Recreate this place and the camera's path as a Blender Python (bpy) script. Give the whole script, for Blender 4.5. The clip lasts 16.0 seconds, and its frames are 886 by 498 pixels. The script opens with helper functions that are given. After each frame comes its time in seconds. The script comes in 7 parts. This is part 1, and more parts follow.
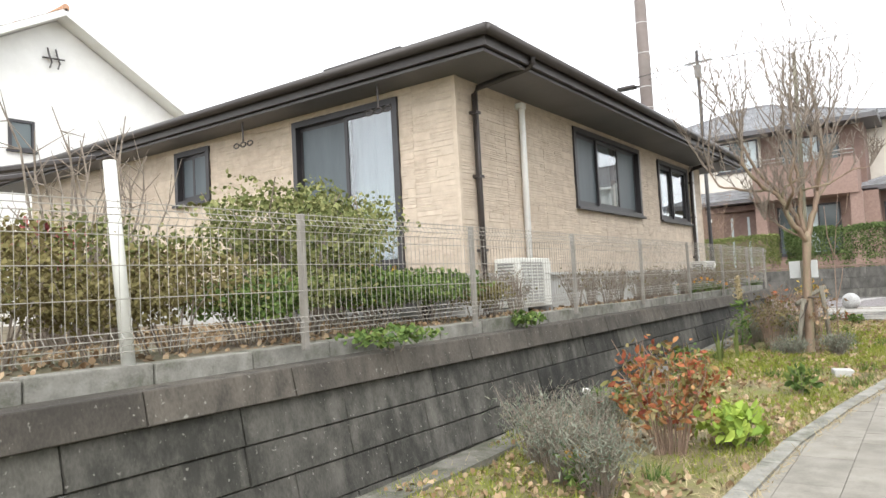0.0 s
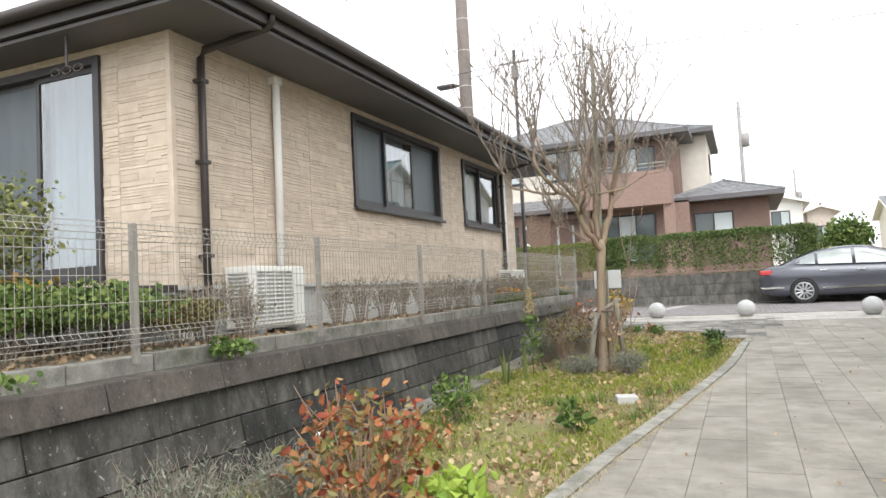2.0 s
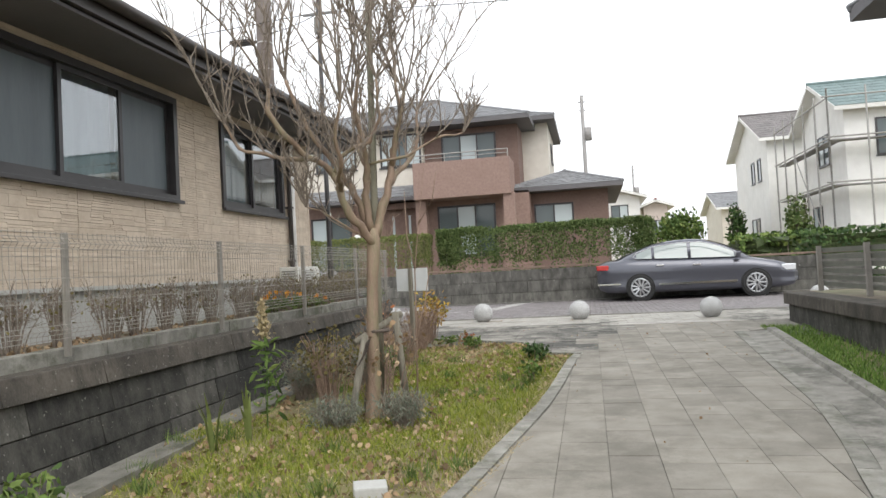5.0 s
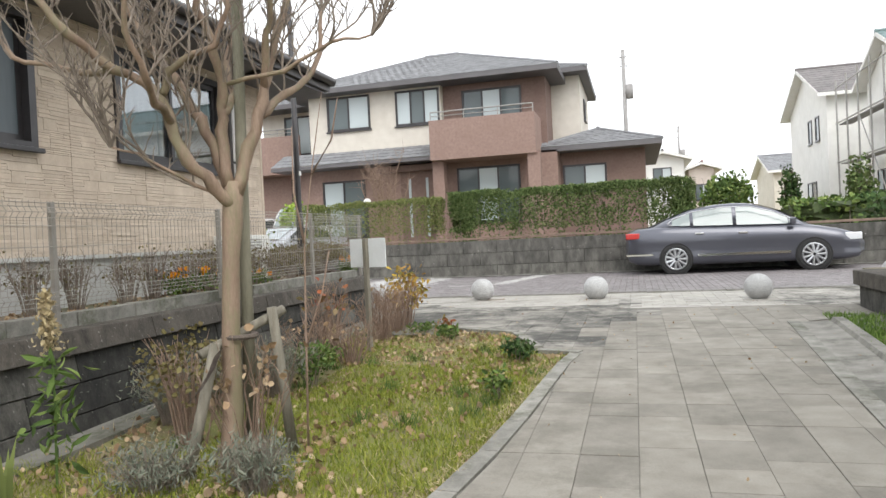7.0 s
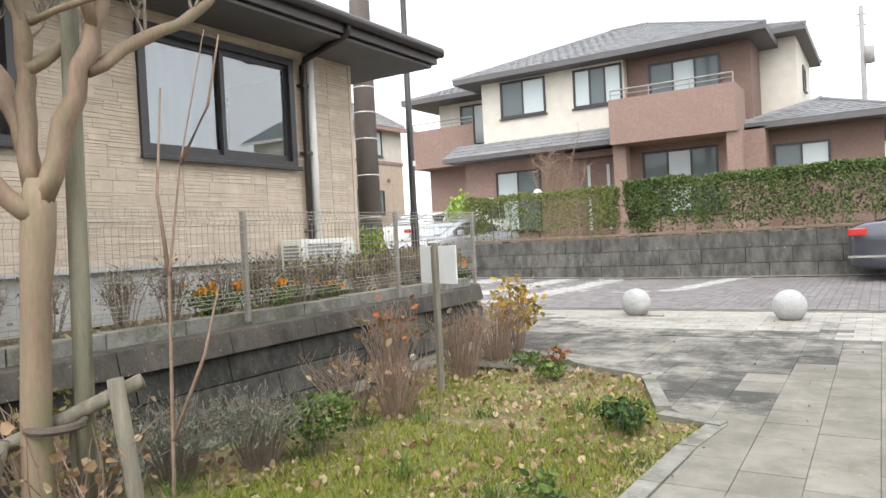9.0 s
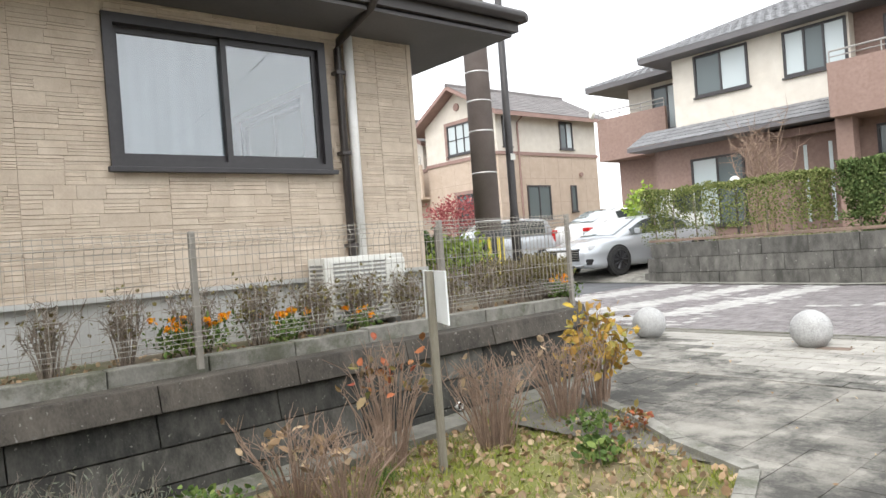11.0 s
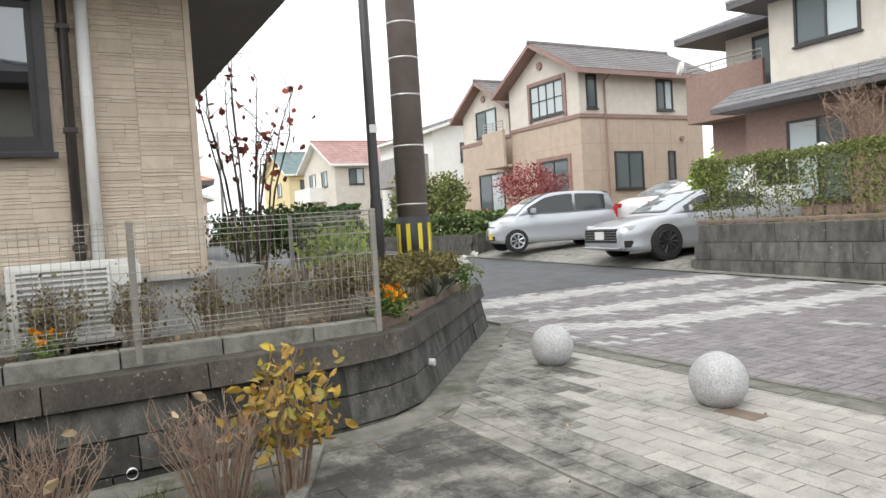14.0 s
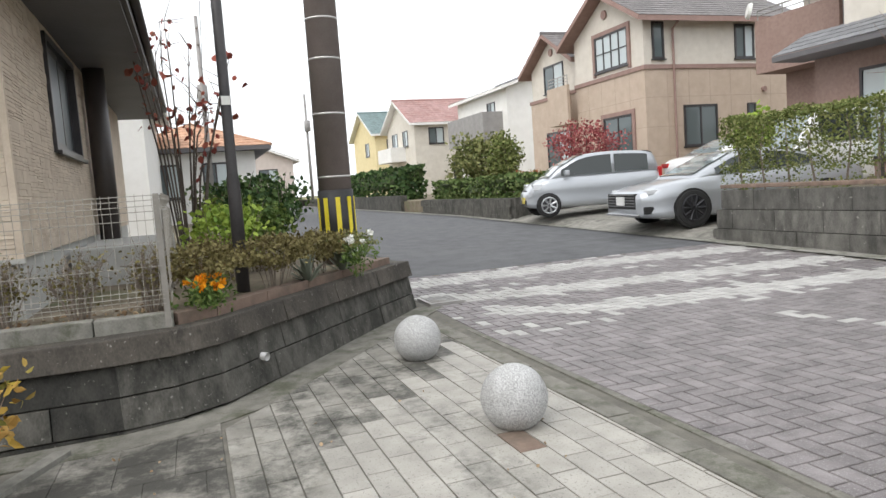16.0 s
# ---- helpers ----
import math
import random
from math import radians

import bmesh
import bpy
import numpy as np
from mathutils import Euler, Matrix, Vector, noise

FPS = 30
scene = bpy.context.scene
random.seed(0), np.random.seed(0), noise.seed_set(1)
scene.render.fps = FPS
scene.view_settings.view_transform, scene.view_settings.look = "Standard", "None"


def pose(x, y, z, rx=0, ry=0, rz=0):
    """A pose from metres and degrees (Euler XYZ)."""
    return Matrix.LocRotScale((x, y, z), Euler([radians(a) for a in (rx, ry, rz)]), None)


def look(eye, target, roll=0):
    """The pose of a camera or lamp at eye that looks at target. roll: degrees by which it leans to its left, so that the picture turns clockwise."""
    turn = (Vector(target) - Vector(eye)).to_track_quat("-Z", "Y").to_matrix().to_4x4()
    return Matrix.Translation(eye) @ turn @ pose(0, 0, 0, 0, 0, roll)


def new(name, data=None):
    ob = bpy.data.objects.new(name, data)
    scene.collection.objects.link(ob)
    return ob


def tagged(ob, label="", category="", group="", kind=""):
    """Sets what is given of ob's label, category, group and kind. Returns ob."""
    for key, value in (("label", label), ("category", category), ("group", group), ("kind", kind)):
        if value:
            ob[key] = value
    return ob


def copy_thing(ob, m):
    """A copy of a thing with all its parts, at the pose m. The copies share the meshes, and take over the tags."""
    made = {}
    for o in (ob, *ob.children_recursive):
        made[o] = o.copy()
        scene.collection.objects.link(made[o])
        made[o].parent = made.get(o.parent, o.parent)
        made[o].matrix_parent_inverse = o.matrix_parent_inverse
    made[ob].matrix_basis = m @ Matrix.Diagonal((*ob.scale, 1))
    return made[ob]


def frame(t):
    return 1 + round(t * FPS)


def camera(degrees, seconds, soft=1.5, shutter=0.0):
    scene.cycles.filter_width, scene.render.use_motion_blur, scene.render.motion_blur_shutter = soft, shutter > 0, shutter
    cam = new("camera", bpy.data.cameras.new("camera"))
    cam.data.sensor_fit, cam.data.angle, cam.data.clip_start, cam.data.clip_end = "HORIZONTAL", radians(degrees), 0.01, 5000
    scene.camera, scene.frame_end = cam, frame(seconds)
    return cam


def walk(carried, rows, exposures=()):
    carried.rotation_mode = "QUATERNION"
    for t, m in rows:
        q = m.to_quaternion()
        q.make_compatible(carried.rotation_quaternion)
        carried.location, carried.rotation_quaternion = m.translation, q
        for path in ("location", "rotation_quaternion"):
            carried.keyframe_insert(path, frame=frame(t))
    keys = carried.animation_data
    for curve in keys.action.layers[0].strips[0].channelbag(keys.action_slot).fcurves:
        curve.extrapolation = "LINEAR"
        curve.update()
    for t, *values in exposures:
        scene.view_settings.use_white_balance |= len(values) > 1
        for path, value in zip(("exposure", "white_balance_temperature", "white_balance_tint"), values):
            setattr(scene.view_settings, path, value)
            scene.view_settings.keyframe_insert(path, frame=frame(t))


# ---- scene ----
cam = camera(64.3, 16.0)
METRES, EYE, TILT, LEAN, TURN = 16.6, 1.3, 0.0, 0.0, 35.2
ROWS = [
    (0.0, 0.0, 0.0, 0.0, 0.18, 3.44, 3.05),
    (0.5, 0.018, 0.0197, 0.0004, -0.7, 3.6, 3.39),
    (1.0, 0.0341, 0.0397, 0.0, -3.15, 3.59, 3.19),
    (1.5, 0.0523, 0.0605, 0.0014, -6.89, 3.14, 2.91),
    (2.0, 0.0687, 0.0804, 0.0024, -11.87, 3.21, 2.97),
    (2.5, 0.0819, 0.1038, 0.004, -15.61, 2.81, 2.87),
    (3.0, 0.0983, 0.124, 0.0043, -18.75, 2.2, 3.01),
    (3.5, 0.1135, 0.1481, 0.0045, -20.51, 1.78, 2.84),
    (4.0, 0.1336, 0.1712, 0.005, -21.7, 1.89, 2.85),
    (4.5, 0.155, 0.1921, 0.0061, -23.11, 1.98, 3.03),
    (5.0, 0.1769, 0.2148, 0.0078, -23.38, 1.88, 3.07),
    (7.5, 0.2947, 0.3339, 0.0098, -17.05, -1.23, 2.88),
    (8.0, 0.3163, 0.3574, 0.0113, -12.81, -1.02, 3.05),
    (8.5, 0.3389, 0.3832, 0.0133, -7.67, -0.65, 3.01),
    (9.0, 0.3622, 0.4051, 0.015, -3.2, -0.77, 2.97),
    (9.5, 0.3848, 0.4305, 0.0156, 1.73, -0.7, 3.39),
    (12.0, 0.4845, 0.5541, 0.022, 19.75, -0.36, 4.2),
    (12.5, 0.5051, 0.5792, 0.0231, 20.87, -1.01, 3.9),
    (13.0, 0.5263, 0.6065, 0.0245, 22.46, -1.55, 3.76),
    (13.5, 0.5501, 0.6305, 0.0256, 24.21, -1.86, 3.6),
    (14.0, 0.5697, 0.6557, 0.026, 26.38, -2.17, 3.54),
    (14.5, 0.5923, 0.6814, 0.026, 29.03, -2.99, 3.78),
    (15.0, 0.6132, 0.7041, 0.0261, 30.95, -4.09, 3.76),
    (15.5, 0.6352, 0.7282, 0.0277, 33.01, -4.86, 3.81),
    (16.0, 0.6568, 0.7498, 0.0286, 35.09, -5.08, 4.03),
]
walk(cam, [(t, pose(0, 0, EYE, TILT, LEAN, TURN) @ pose(METRES * x, METRES * y, METRES * z, 90 + pitch, roll, yaw)) for t, x, y, z, yaw, pitch, roll in ROWS],
     exposures=((0, 1.48), (1.6, 1.45), (2.3, 1.27), (3.5, 1.1), (5, 0.94), (7.5, 1.22), (9, 1.41), (9.7, 1.5), (12.5, 1.3), (13.2, 1.24), (14.5, 0.94), (16, 0.92)))

# ---- light ----
world = bpy.data.worlds.new("overcast")
scene.world = world
world.use_nodes = True
wn, wl = world.node_tree.nodes, world.node_tree.links
sky = wn.new("ShaderNodeTexSky")
sky.sky_type, sky.sun_disc = "NISHITA", False
sky.sun_elevation, sky.sun_rotation = radians(42), radians(150)
sky.air_density, sky.dust_density, sky.ozone_density = 1.0, 4.0, 1.0
veil = wn.new("ShaderNodeHueSaturation")
veil.inputs["Saturation"].default_value = 0.25
cloud = wn.new("ShaderNodeMixRGB")
cloud.inputs[0].default_value = 0.75
cloud.inputs[2].default_value = (9.3, 9.6, 10.0, 1)
wl.new(sky.outputs[0], veil.inputs["Color"])
wl.new(veil.outputs[0], cloud.inputs[1])
wl.new(cloud.outputs[0], wn["Background"].inputs[0])
wn["Background"].inputs[1].default_value = 0.1
sun = new("sun", bpy.data.lights.new("sun", "SUN"))
sun.data.energy, sun.data.angle, sun.data.color = 0.7, radians(40), (1.0, 0.97, 0.93)
sun.matrix_world = look((0, 0, 0), (-0.35, 0.6, -0.9))


# ---- materials ----
def surf(name, dark, light, scale=8.0, rough=0.8, bump=0.2, grain=60.0, stain=None, stain_scale=0.9, stain_amount=0.5, stain_from=0.49, metal=0.0,
         jitter=0.0, stretch=(1, 1, 1), by_object=True, spec=0.5, spots=None, spot_scale=38.0, spot_cut=0.68):
    """Two colours mixed by broad and fine noise, a stain on top, jitter from piece to piece, and bump."""
    m = bpy.data.materials.new(name)
    m.use_nodes = True
    n, k = m.node_tree.nodes, m.node_tree.links
    b = n["Principled BSDF"]
    geo = n.new("ShaderNodeNewGeometry")
    mp = n.new("ShaderNodeMapping")
    mp.inputs["Scale"].default_value = stretch
    k.new(geo.outputs["Position"], mp.inputs[0])
    broad, fine = n.new("ShaderNodeTexNoise"), n.new("ShaderNodeTexNoise")
    broad.inputs["Scale"].default_value, fine.inputs["Scale"].default_value = scale, grain
    broad.inputs["Detail"].default_value, fine.inputs["Detail"].default_value = 5, 3
    k.new(mp.outputs[0], broad.inputs[0]), k.new(mp.outputs[0], fine.inputs[0])
    add = n.new("ShaderNodeMath")
    add.operation = "MULTIPLY_ADD"
    add.inputs[1].default_value = 0.4
    k.new(fine.outputs[0], add.inputs[0]), k.new(broad.outputs[0], add.inputs[2])
    ramp = n.new("ShaderNodeMapRange")
    ramp.inputs[1].default_value, ramp.inputs[2].default_value = 0.45, 0.95
    k.new(add.outputs[0], ramp.inputs[0])
    mix = n.new("ShaderNodeMixRGB")
    mix.inputs[1].default_value, mix.inputs[2].default_value = (*dark, 1), (*light, 1)
    k.new(ramp.outputs[0], mix.inputs[0])
    out = mix.outputs[0]
    if jitter:
        rnd = n.new("ShaderNodeObjectInfo") if by_object else geo
        val = n.new("ShaderNodeMapRange")
        val.inputs[3].default_value, val.inputs[4].default_value = 1 - jitter, 1 + jitter
        k.new(rnd.outputs["Random" if by_object else "Random Per Island"], val.inputs[0])
        hs = n.new("ShaderNodeHueSaturation")
        k.new(val.outputs[0], hs.inputs["Value"]), k.new(out, hs.inputs["Color"])
        out = hs.outputs[0]
    if stain:
        sn = n.new("ShaderNodeTexNoise")
        sn.inputs["Scale"].default_value, sn.inputs["Detail"].default_value = stain_scale, 10
        sn.inputs["Roughness"].default_value = 0.78
        k.new(mp.outputs[0], sn.inputs[0])
        sr = n.new("ShaderNodeMapRange")
        sr.inputs[1].default_value, sr.inputs[2].default_value = stain_from, stain_from + 0.12
        sr.inputs[4].default_value = stain_amount
        k.new(sn.outputs[0], sr.inputs[0])
        sm = n.new("ShaderNodeMixRGB")
        sm.inputs[2].default_value = (*stain, 1)
        k.new(sr.outputs[0], sm.inputs[0]), k.new(out, sm.inputs[1])
        out = sm.outputs[0]
    if spots:
        pn = n.new("ShaderNodeTexNoise")
        pn.inputs["Scale"].default_value, pn.inputs["Detail"].default_value = spot_scale, 2
        k.new(geo.outputs["Position"], pn.inputs[0])
        pr = n.new("ShaderNodeMapRange")
        pr.inputs[1].default_value, pr.inputs[2].default_value, pr.inputs[4].default_value = spot_cut, spot_cut + 0.05, 0.55
        k.new(pn.outputs[0], pr.inputs[0])
        pm = n.new("ShaderNodeMixRGB")
        pm.inputs[2].default_value = (*spots, 1)
        k.new(pr.outputs[0], pm.inputs[0]), k.new(out, pm.inputs[1])
        out = pm.outputs[0]
    k.new(out, b.inputs["Base Color"])
    b.inputs["Roughness"].default_value, b.inputs["Metallic"].default_value = rough, metal
    b.inputs["Specular IOR Level"].default_value = spec
    if bump:
        bp = n.new("ShaderNodeBump")
        bp.inputs["Strength"].default_value, bp.inputs["Distance"].default_value = bump, 0.01
        k.new(add.outputs[0], bp.inputs["Height"]), k.new(bp.outputs[0], b.inputs["Normal"])
    return m


def glass_pane(name, tint=(0.75, 0.82, 0.85), rough=0.0):
    m = bpy.data.materials.new(name)
    m.use_nodes = True
    b = m.node_tree.nodes["Principled BSDF"]
    b.inputs["Base Color"].default_value = (*tint, 1)
    b.inputs["Roughness"].default_value = rough
    b.inputs["Transmission Weight"].default_value = 1.0
    b.inputs["IOR"].default_value = 2.1
    return m


M_SOIL = surf("soil", (0.10, 0.08, 0.045), (0.27, 0.22, 0.125), 5, 0.95, 0.9, 45, (0.15, 0.165, 0.035), 0.9, 0.85, stain_from=0.44)
M_FARLAND = surf("garden_earth", (0.13, 0.10, 0.07), (0.25, 0.21, 0.15), 3, 0.95, 0.5, 40, (0.09, 0.11, 0.04), 0.8, 0.7)
M_CONC = surf("concrete", (0.17, 0.162, 0.143), (0.31, 0.296, 0.262), 6, 0.9, 0.3, 90, (0.07, 0.07, 0.055), 1.2, 0.75)
M_CONCD = surf("wall_block", (0.035, 0.034, 0.029), (0.125, 0.119, 0.103), 7, 0.92, 0.9, 60, (0.022, 0.022, 0.018), 1.3, 0.8, jitter=0.12, stretch=(1.4, 1.4, 0.7), spots=(0.30, 0.29, 0.26))
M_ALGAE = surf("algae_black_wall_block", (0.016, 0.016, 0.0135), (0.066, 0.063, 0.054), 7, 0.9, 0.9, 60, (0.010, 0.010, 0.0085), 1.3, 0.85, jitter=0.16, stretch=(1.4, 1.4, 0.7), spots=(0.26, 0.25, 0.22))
M_CAP = surf("wall_cap", (0.034, 0.030, 0.025), (0.122, 0.107, 0.088), 8, 0.92, 0.9, 60, (0.020, 0.018, 0.015), 2.0, 0.7, jitter=0.12, stretch=(1.3, 1.3, 0.7), spots=(0.34, 0.33, 0.29))
M_KERB = surf("kerb_concrete", (0.16, 0.155, 0.135), (0.31, 0.30, 0.265), 9, 0.9, 0.4, 80, (0.085, 0.09, 0.055), 2.4, 0.75, jitter=0.14)
M_SLAB = surf("path_slab", (0.185, 0.17, 0.143), (0.285, 0.266, 0.228), 5, 0.85, 0.4, 110, (0.12, 0.111, 0.088), 0.9, 0.55, jitter=0.13)
M_SLABD = surf("algae_dark_slab", (0.15, 0.141, 0.12), (0.30, 0.283, 0.247), 5, 0.78, 0.5, 110, (0.032, 0.031, 0.026), 1.1, 0.88, stain_from=0.44, jitter=0.15)
M_SLABJ = surf("path_slab_far", (0.185, 0.17, 0.143), (0.285, 0.266, 0.228), 5, 0.85, 0.4, 110, (0.12, 0.111, 0.088), 0.9, 0.55, jitter=0.13, by_object=False)
M_LBRICK = surf("pale_paver", (0.27, 0.255, 0.225), (0.40, 0.38, 0.34), 6, 0.62, 0.35, 120, (0.09, 0.088, 0.075), 1.4, 0.8, stain_from=0.54, jitter=0.09, spots=(0.12, 0.115, 0.10), spot_scale=70, spot_cut=0.62)
M_LBRICKD = surf("algae_dark_paver", (0.19, 0.18, 0.155), (0.33, 0.315, 0.28), 6, 0.82, 0.4, 120, (0.045, 0.044, 0.037), 1.4, 0.88, stain_from=0.44, jitter=0.12)
M_HERR = surf("herringbone_paver", (0.115, 0.103, 0.103), (0.245, 0.222, 0.22), 6, 0.62, 0.5, 150, (0.10, 0.093, 0.09), 0.8, 0.4, jitter=0.13, spots=(0.34, 0.32, 0.315), spot_scale=110, spot_cut=0.6)
M_HERRJ = surf("herringbone_paver_far", (0.115, 0.103, 0.103), (0.245, 0.222, 0.22), 6, 0.62, 0.5, 150, (0.10, 0.093, 0.09), 0.8, 0.4, jitter=0.13, by_object=False, spots=(0.34, 0.32, 0.315), spot_scale=110, spot_cut=0.6)
M_HERRW = surf("white_paver", (0.33, 0.32, 0.305), (0.47, 0.46, 0.44), 5, 0.85, 0.3, 120, (0.25, 0.24, 0.22), 0.8, 0.4, jitter=0.1, by_object=False)
M_ASPH = surf("asphalt", (0.065, 0.066, 0.069), (0.115, 0.116, 0.12), 3, 0.85, 0.6, 160, (0.11, 0.11, 0.11), 0.4, 0.4)
M_SAND = surf("joint_sand", (0.095, 0.089, 0.076), (0.17, 0.159, 0.133), 9, 0.95, 0.3, 90)
M_SIDING = surf("stone_siding", (0.47, 0.388, 0.302), (0.60, 0.512, 0.412), 9, 0.8, 0.3, 70, (0.43, 0.345, 0.265), 3.0, 0.35, jitter=0.06, by_object=False)
M_BROWN = surf("dark_brown_metal", (0.034, 0.028, 0.026), (0.052, 0.043, 0.039), 4, 0.45, 0.05, 40)
M_SOFFIT = surf("soffit_board", (0.105, 0.10, 0.104), (0.135, 0.128, 0.132), 2, 0.6, 0.1, 30)
M_TILE_DK = surf("dark_roof_sheet", (0.04, 0.04, 0.043), (0.075, 0.075, 0.08), 5, 0.6, 0.2, 30)
M_FOUND = surf("foundation_render", (0.40, 0.40, 0.38), (0.52, 0.52, 0.50), 4, 0.9, 0.2, 60, (0.30, 0.30, 0.28), 1.0, 0.4)
M_GLASS = glass_pane("window_glass")
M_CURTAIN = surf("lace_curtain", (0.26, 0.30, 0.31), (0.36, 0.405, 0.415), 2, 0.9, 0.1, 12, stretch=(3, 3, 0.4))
# the rooms' dimness is put into this dark floor colour
M_DARKROOM = surf("room_shade", (0.05, 0.06, 0.065), (0.08, 0.09, 0.095), 1, 0.9, 0)
M_STEEL = surf("galvanised_steel", (0.30, 0.29, 0.27), (0.42, 0.41, 0.39), 12, 0.5, 0.1, 80, (0.20, 0.17, 0.13), 3, 0.4, metal=0.5)
M_GRANITE = surf("granite", (0.20, 0.20, 0.198), (0.66, 0.66, 0.65), 130, 0.75, 0.35, 260, (0.20, 0.19, 0.17), 2.5, 0.25)
M_WHITEP = surf("white_plastic", (0.60, 0.60, 0.56), (0.72, 0.72, 0.68), 6, 0.5, 0.05, 40, (0.42, 0.40, 0.34), 3, 0.3)


# ---- mesh helpers ----
def box(bm, x0, x1, y0, y1, z0, z1):
    v = [bm.verts.new(c) for c in ((x0, y0, z0), (x1, y0, z0), (x1, y1, z0), (x0, y1, z0), (x0, y0, z1), (x1, y0, z1), (x1, y1, z1), (x0, y1, z1))]
    for f in ((3, 2, 1, 0), (4, 5, 6, 7), (0, 1, 5, 4), (1, 2, 6, 5), (2, 3, 7, 6), (3, 0, 4, 7)):
        bm.faces.new([v[i] for i in f])
    return v


def boxes(*spans, bevel=0.0):
    bm = bmesh.new()
    for s in spans:
        box(bm, *s)
    if bevel:
        bmesh.ops.bevel(bm, geom=bm.edges[:], offset=bevel, segments=2, profile=0.6, affect="EDGES")
    return bm


def tube(bm, path, radii, sides=8, cap=True):
    """A round tube along a list of points, with a radius at each."""
    path = [Vector(p) for p in path]
    if not hasattr(radii, "__len__"):
        radii = [radii] * len(path)
    rings, up = [], Vector((0.31, 0.17, 0.93))
    for i, p in enumerate(path):
        d = (path[min(i + 1, len(path) - 1)] - path[max(i - 1, 0)]).normalized()
        a = d.cross(up)
        a = a.normalized() if a.length > 0.05 else d.cross(Vector((1, 0, 0))).normalized()
        b = d.cross(a)
        rings.append([bm.verts.new(p + radii[i] * (math.cos(q) * a + math.sin(q) * b)) for q in (2 * math.pi * j / sides for j in range(sides))])
    for r, s in zip(rings, rings[1:]):
        for j in range(sides):
            bm.faces.new((r[j], r[(j + 1) % sides], s[(j + 1) % sides], s[j]))
    if cap:
        bm.faces.new(rings[0][::-1]), bm.faces.new(rings[-1])
    return bm


def prism(bm, outline, z0, z1):
    """An upright prism over a plan outline; z may be a function of the plan."""
    fz0 = z0 if callable(z0) else (lambda x, y: z0)
    fz1 = z1 if callable(z1) else (lambda x, y: z1)
    lo = [bm.verts.new((x, y, fz0(x, y))) for x, y in outline]
    hi = [bm.verts.new((x, y, fz1(x, y))) for x, y in outline]
    n = len(outline)
    bm.faces.new(lo[::-1]), bm.faces.new(hi)
    for i in range(n):
        bm.faces.new((lo[i], lo[(i + 1) % n], hi[(i + 1) % n], hi[i]))
    return bm


def mesh_of(bm, name, material, smooth=False):
    bmesh.ops.recalc_face_normals(bm, faces=bm.faces[:])
    me = bpy.data.meshes.new(name)
    bm.to_mesh(me)
    bm.free()
    me.materials.append(material)
    if smooth:
        for p in me.polygons:
            p.use_smooth = True
    return me


def part(name, bm, material, parent, label="", smooth=False):
    ob = new(name, bm if isinstance(bm, bpy.types.Mesh) else mesh_of(bm, name, material, smooth))
    ob.parent = parent
    if label:
        ob["label"] = label
    return ob


def thing(name, at, label, category, group="", rz=0, kind=""):
    ob = new(name)
    ob.empty_display_size = 0.2
    ob.matrix_basis = pose(*at, 0, 0, rz)
    return tagged(ob, label, category, group, kind)


def setting(name, bm, material, label="", smooth=False, category=""):
    return tagged(new(name, mesh_of(bm, name, material, smooth)), label, category or name.split("_")[0], kind="structure")


def clip(poly, a, b):
    """The part of a plan polygon to the left of the line from a to b."""
    out = []
    side = lambda p: (b[0] - a[0]) * (p[1] - a[1]) - (b[1] - a[1]) * (p[0] - a[0])
    for p, q in zip(poly, poly[1:] + poly[:1]):
        sp, sq = side(p), side(q)
        if sp >= 0:
            out.append(p)
        if sp * sq < 0:
            k = sp / (sp - sq)
            out.append((p[0] + k * (q[0] - p[0]), p[1] + k * (q[1] - p[1])))
    return out


def area(poly):
    return 0.5 * abs(sum(p[0] * q[1] - q[0] * p[1] for p, q in zip(poly, poly[1:] + poly[:1])))


def along(y, pts):
    """x on a line of (y, x) points."""
    return float(np.interp(y, [p[0] for p in pts], [p[1] for p in pts]))


# ---- the lie of the land ----
def g(x, y):
    rise = 0.06 + 0.0205 * max(-8, min(y, 18))
    west = max(0.0, -4 - x)
    lift = 0.02 * min(west, 16) + 0.006 * max(0, min(west - 16, 60))
    return rise + lift * min(1, max(0, (y - 15.5) / 3))


PATH_L = ((-8, -0.95), (3.5, -0.93), (5.1, -0.86), (6.5, -0.67), (7.5, -0.5), (8.8, -0.3), (10.4, -0.06), (11.4, 0.03), (12.9, 0.12), (13.4, 0.2))
PATH_R = ((-8, 1.15), (4, 1.2), (6, 1.32), (7.65, 1.5), (8.4, 1.6), (9.2, 1.76), (10.4, 1.94), (12.5, 2.07), (15.0, 2.25))


def sheet(xs, ys, fz):
    bm = bmesh.new()
    grid = [[bm.verts.new((x, y, fz(x, y))) for x in xs] for y in ys]
    for r, s in zip(grid, grid[1:]):
        for i in range(len(xs) - 1):
            bm.faces.new((r[i], r[i + 1], s[i + 1], s[i]))
    return bm


fine_x = [-700, -300, -120, -60, -40, -30, -24, -20, -16, -12, -10, -8, -7, -6, -5, -4.5, -4, -3.5] + [-3 + 0.15 * i for i in range(54)] + [6, 8, 12, 20, 40, 80, 200, 700]
fine_y = [-500, -200, -60, -20, -10, -8, -6, -4, -2] + [0.15 * i for i in range(115)] + [17.4, 18, 18.6, 19.5, 21, 23, 25, 28, 32, 40, 60, 100, 200, 700]


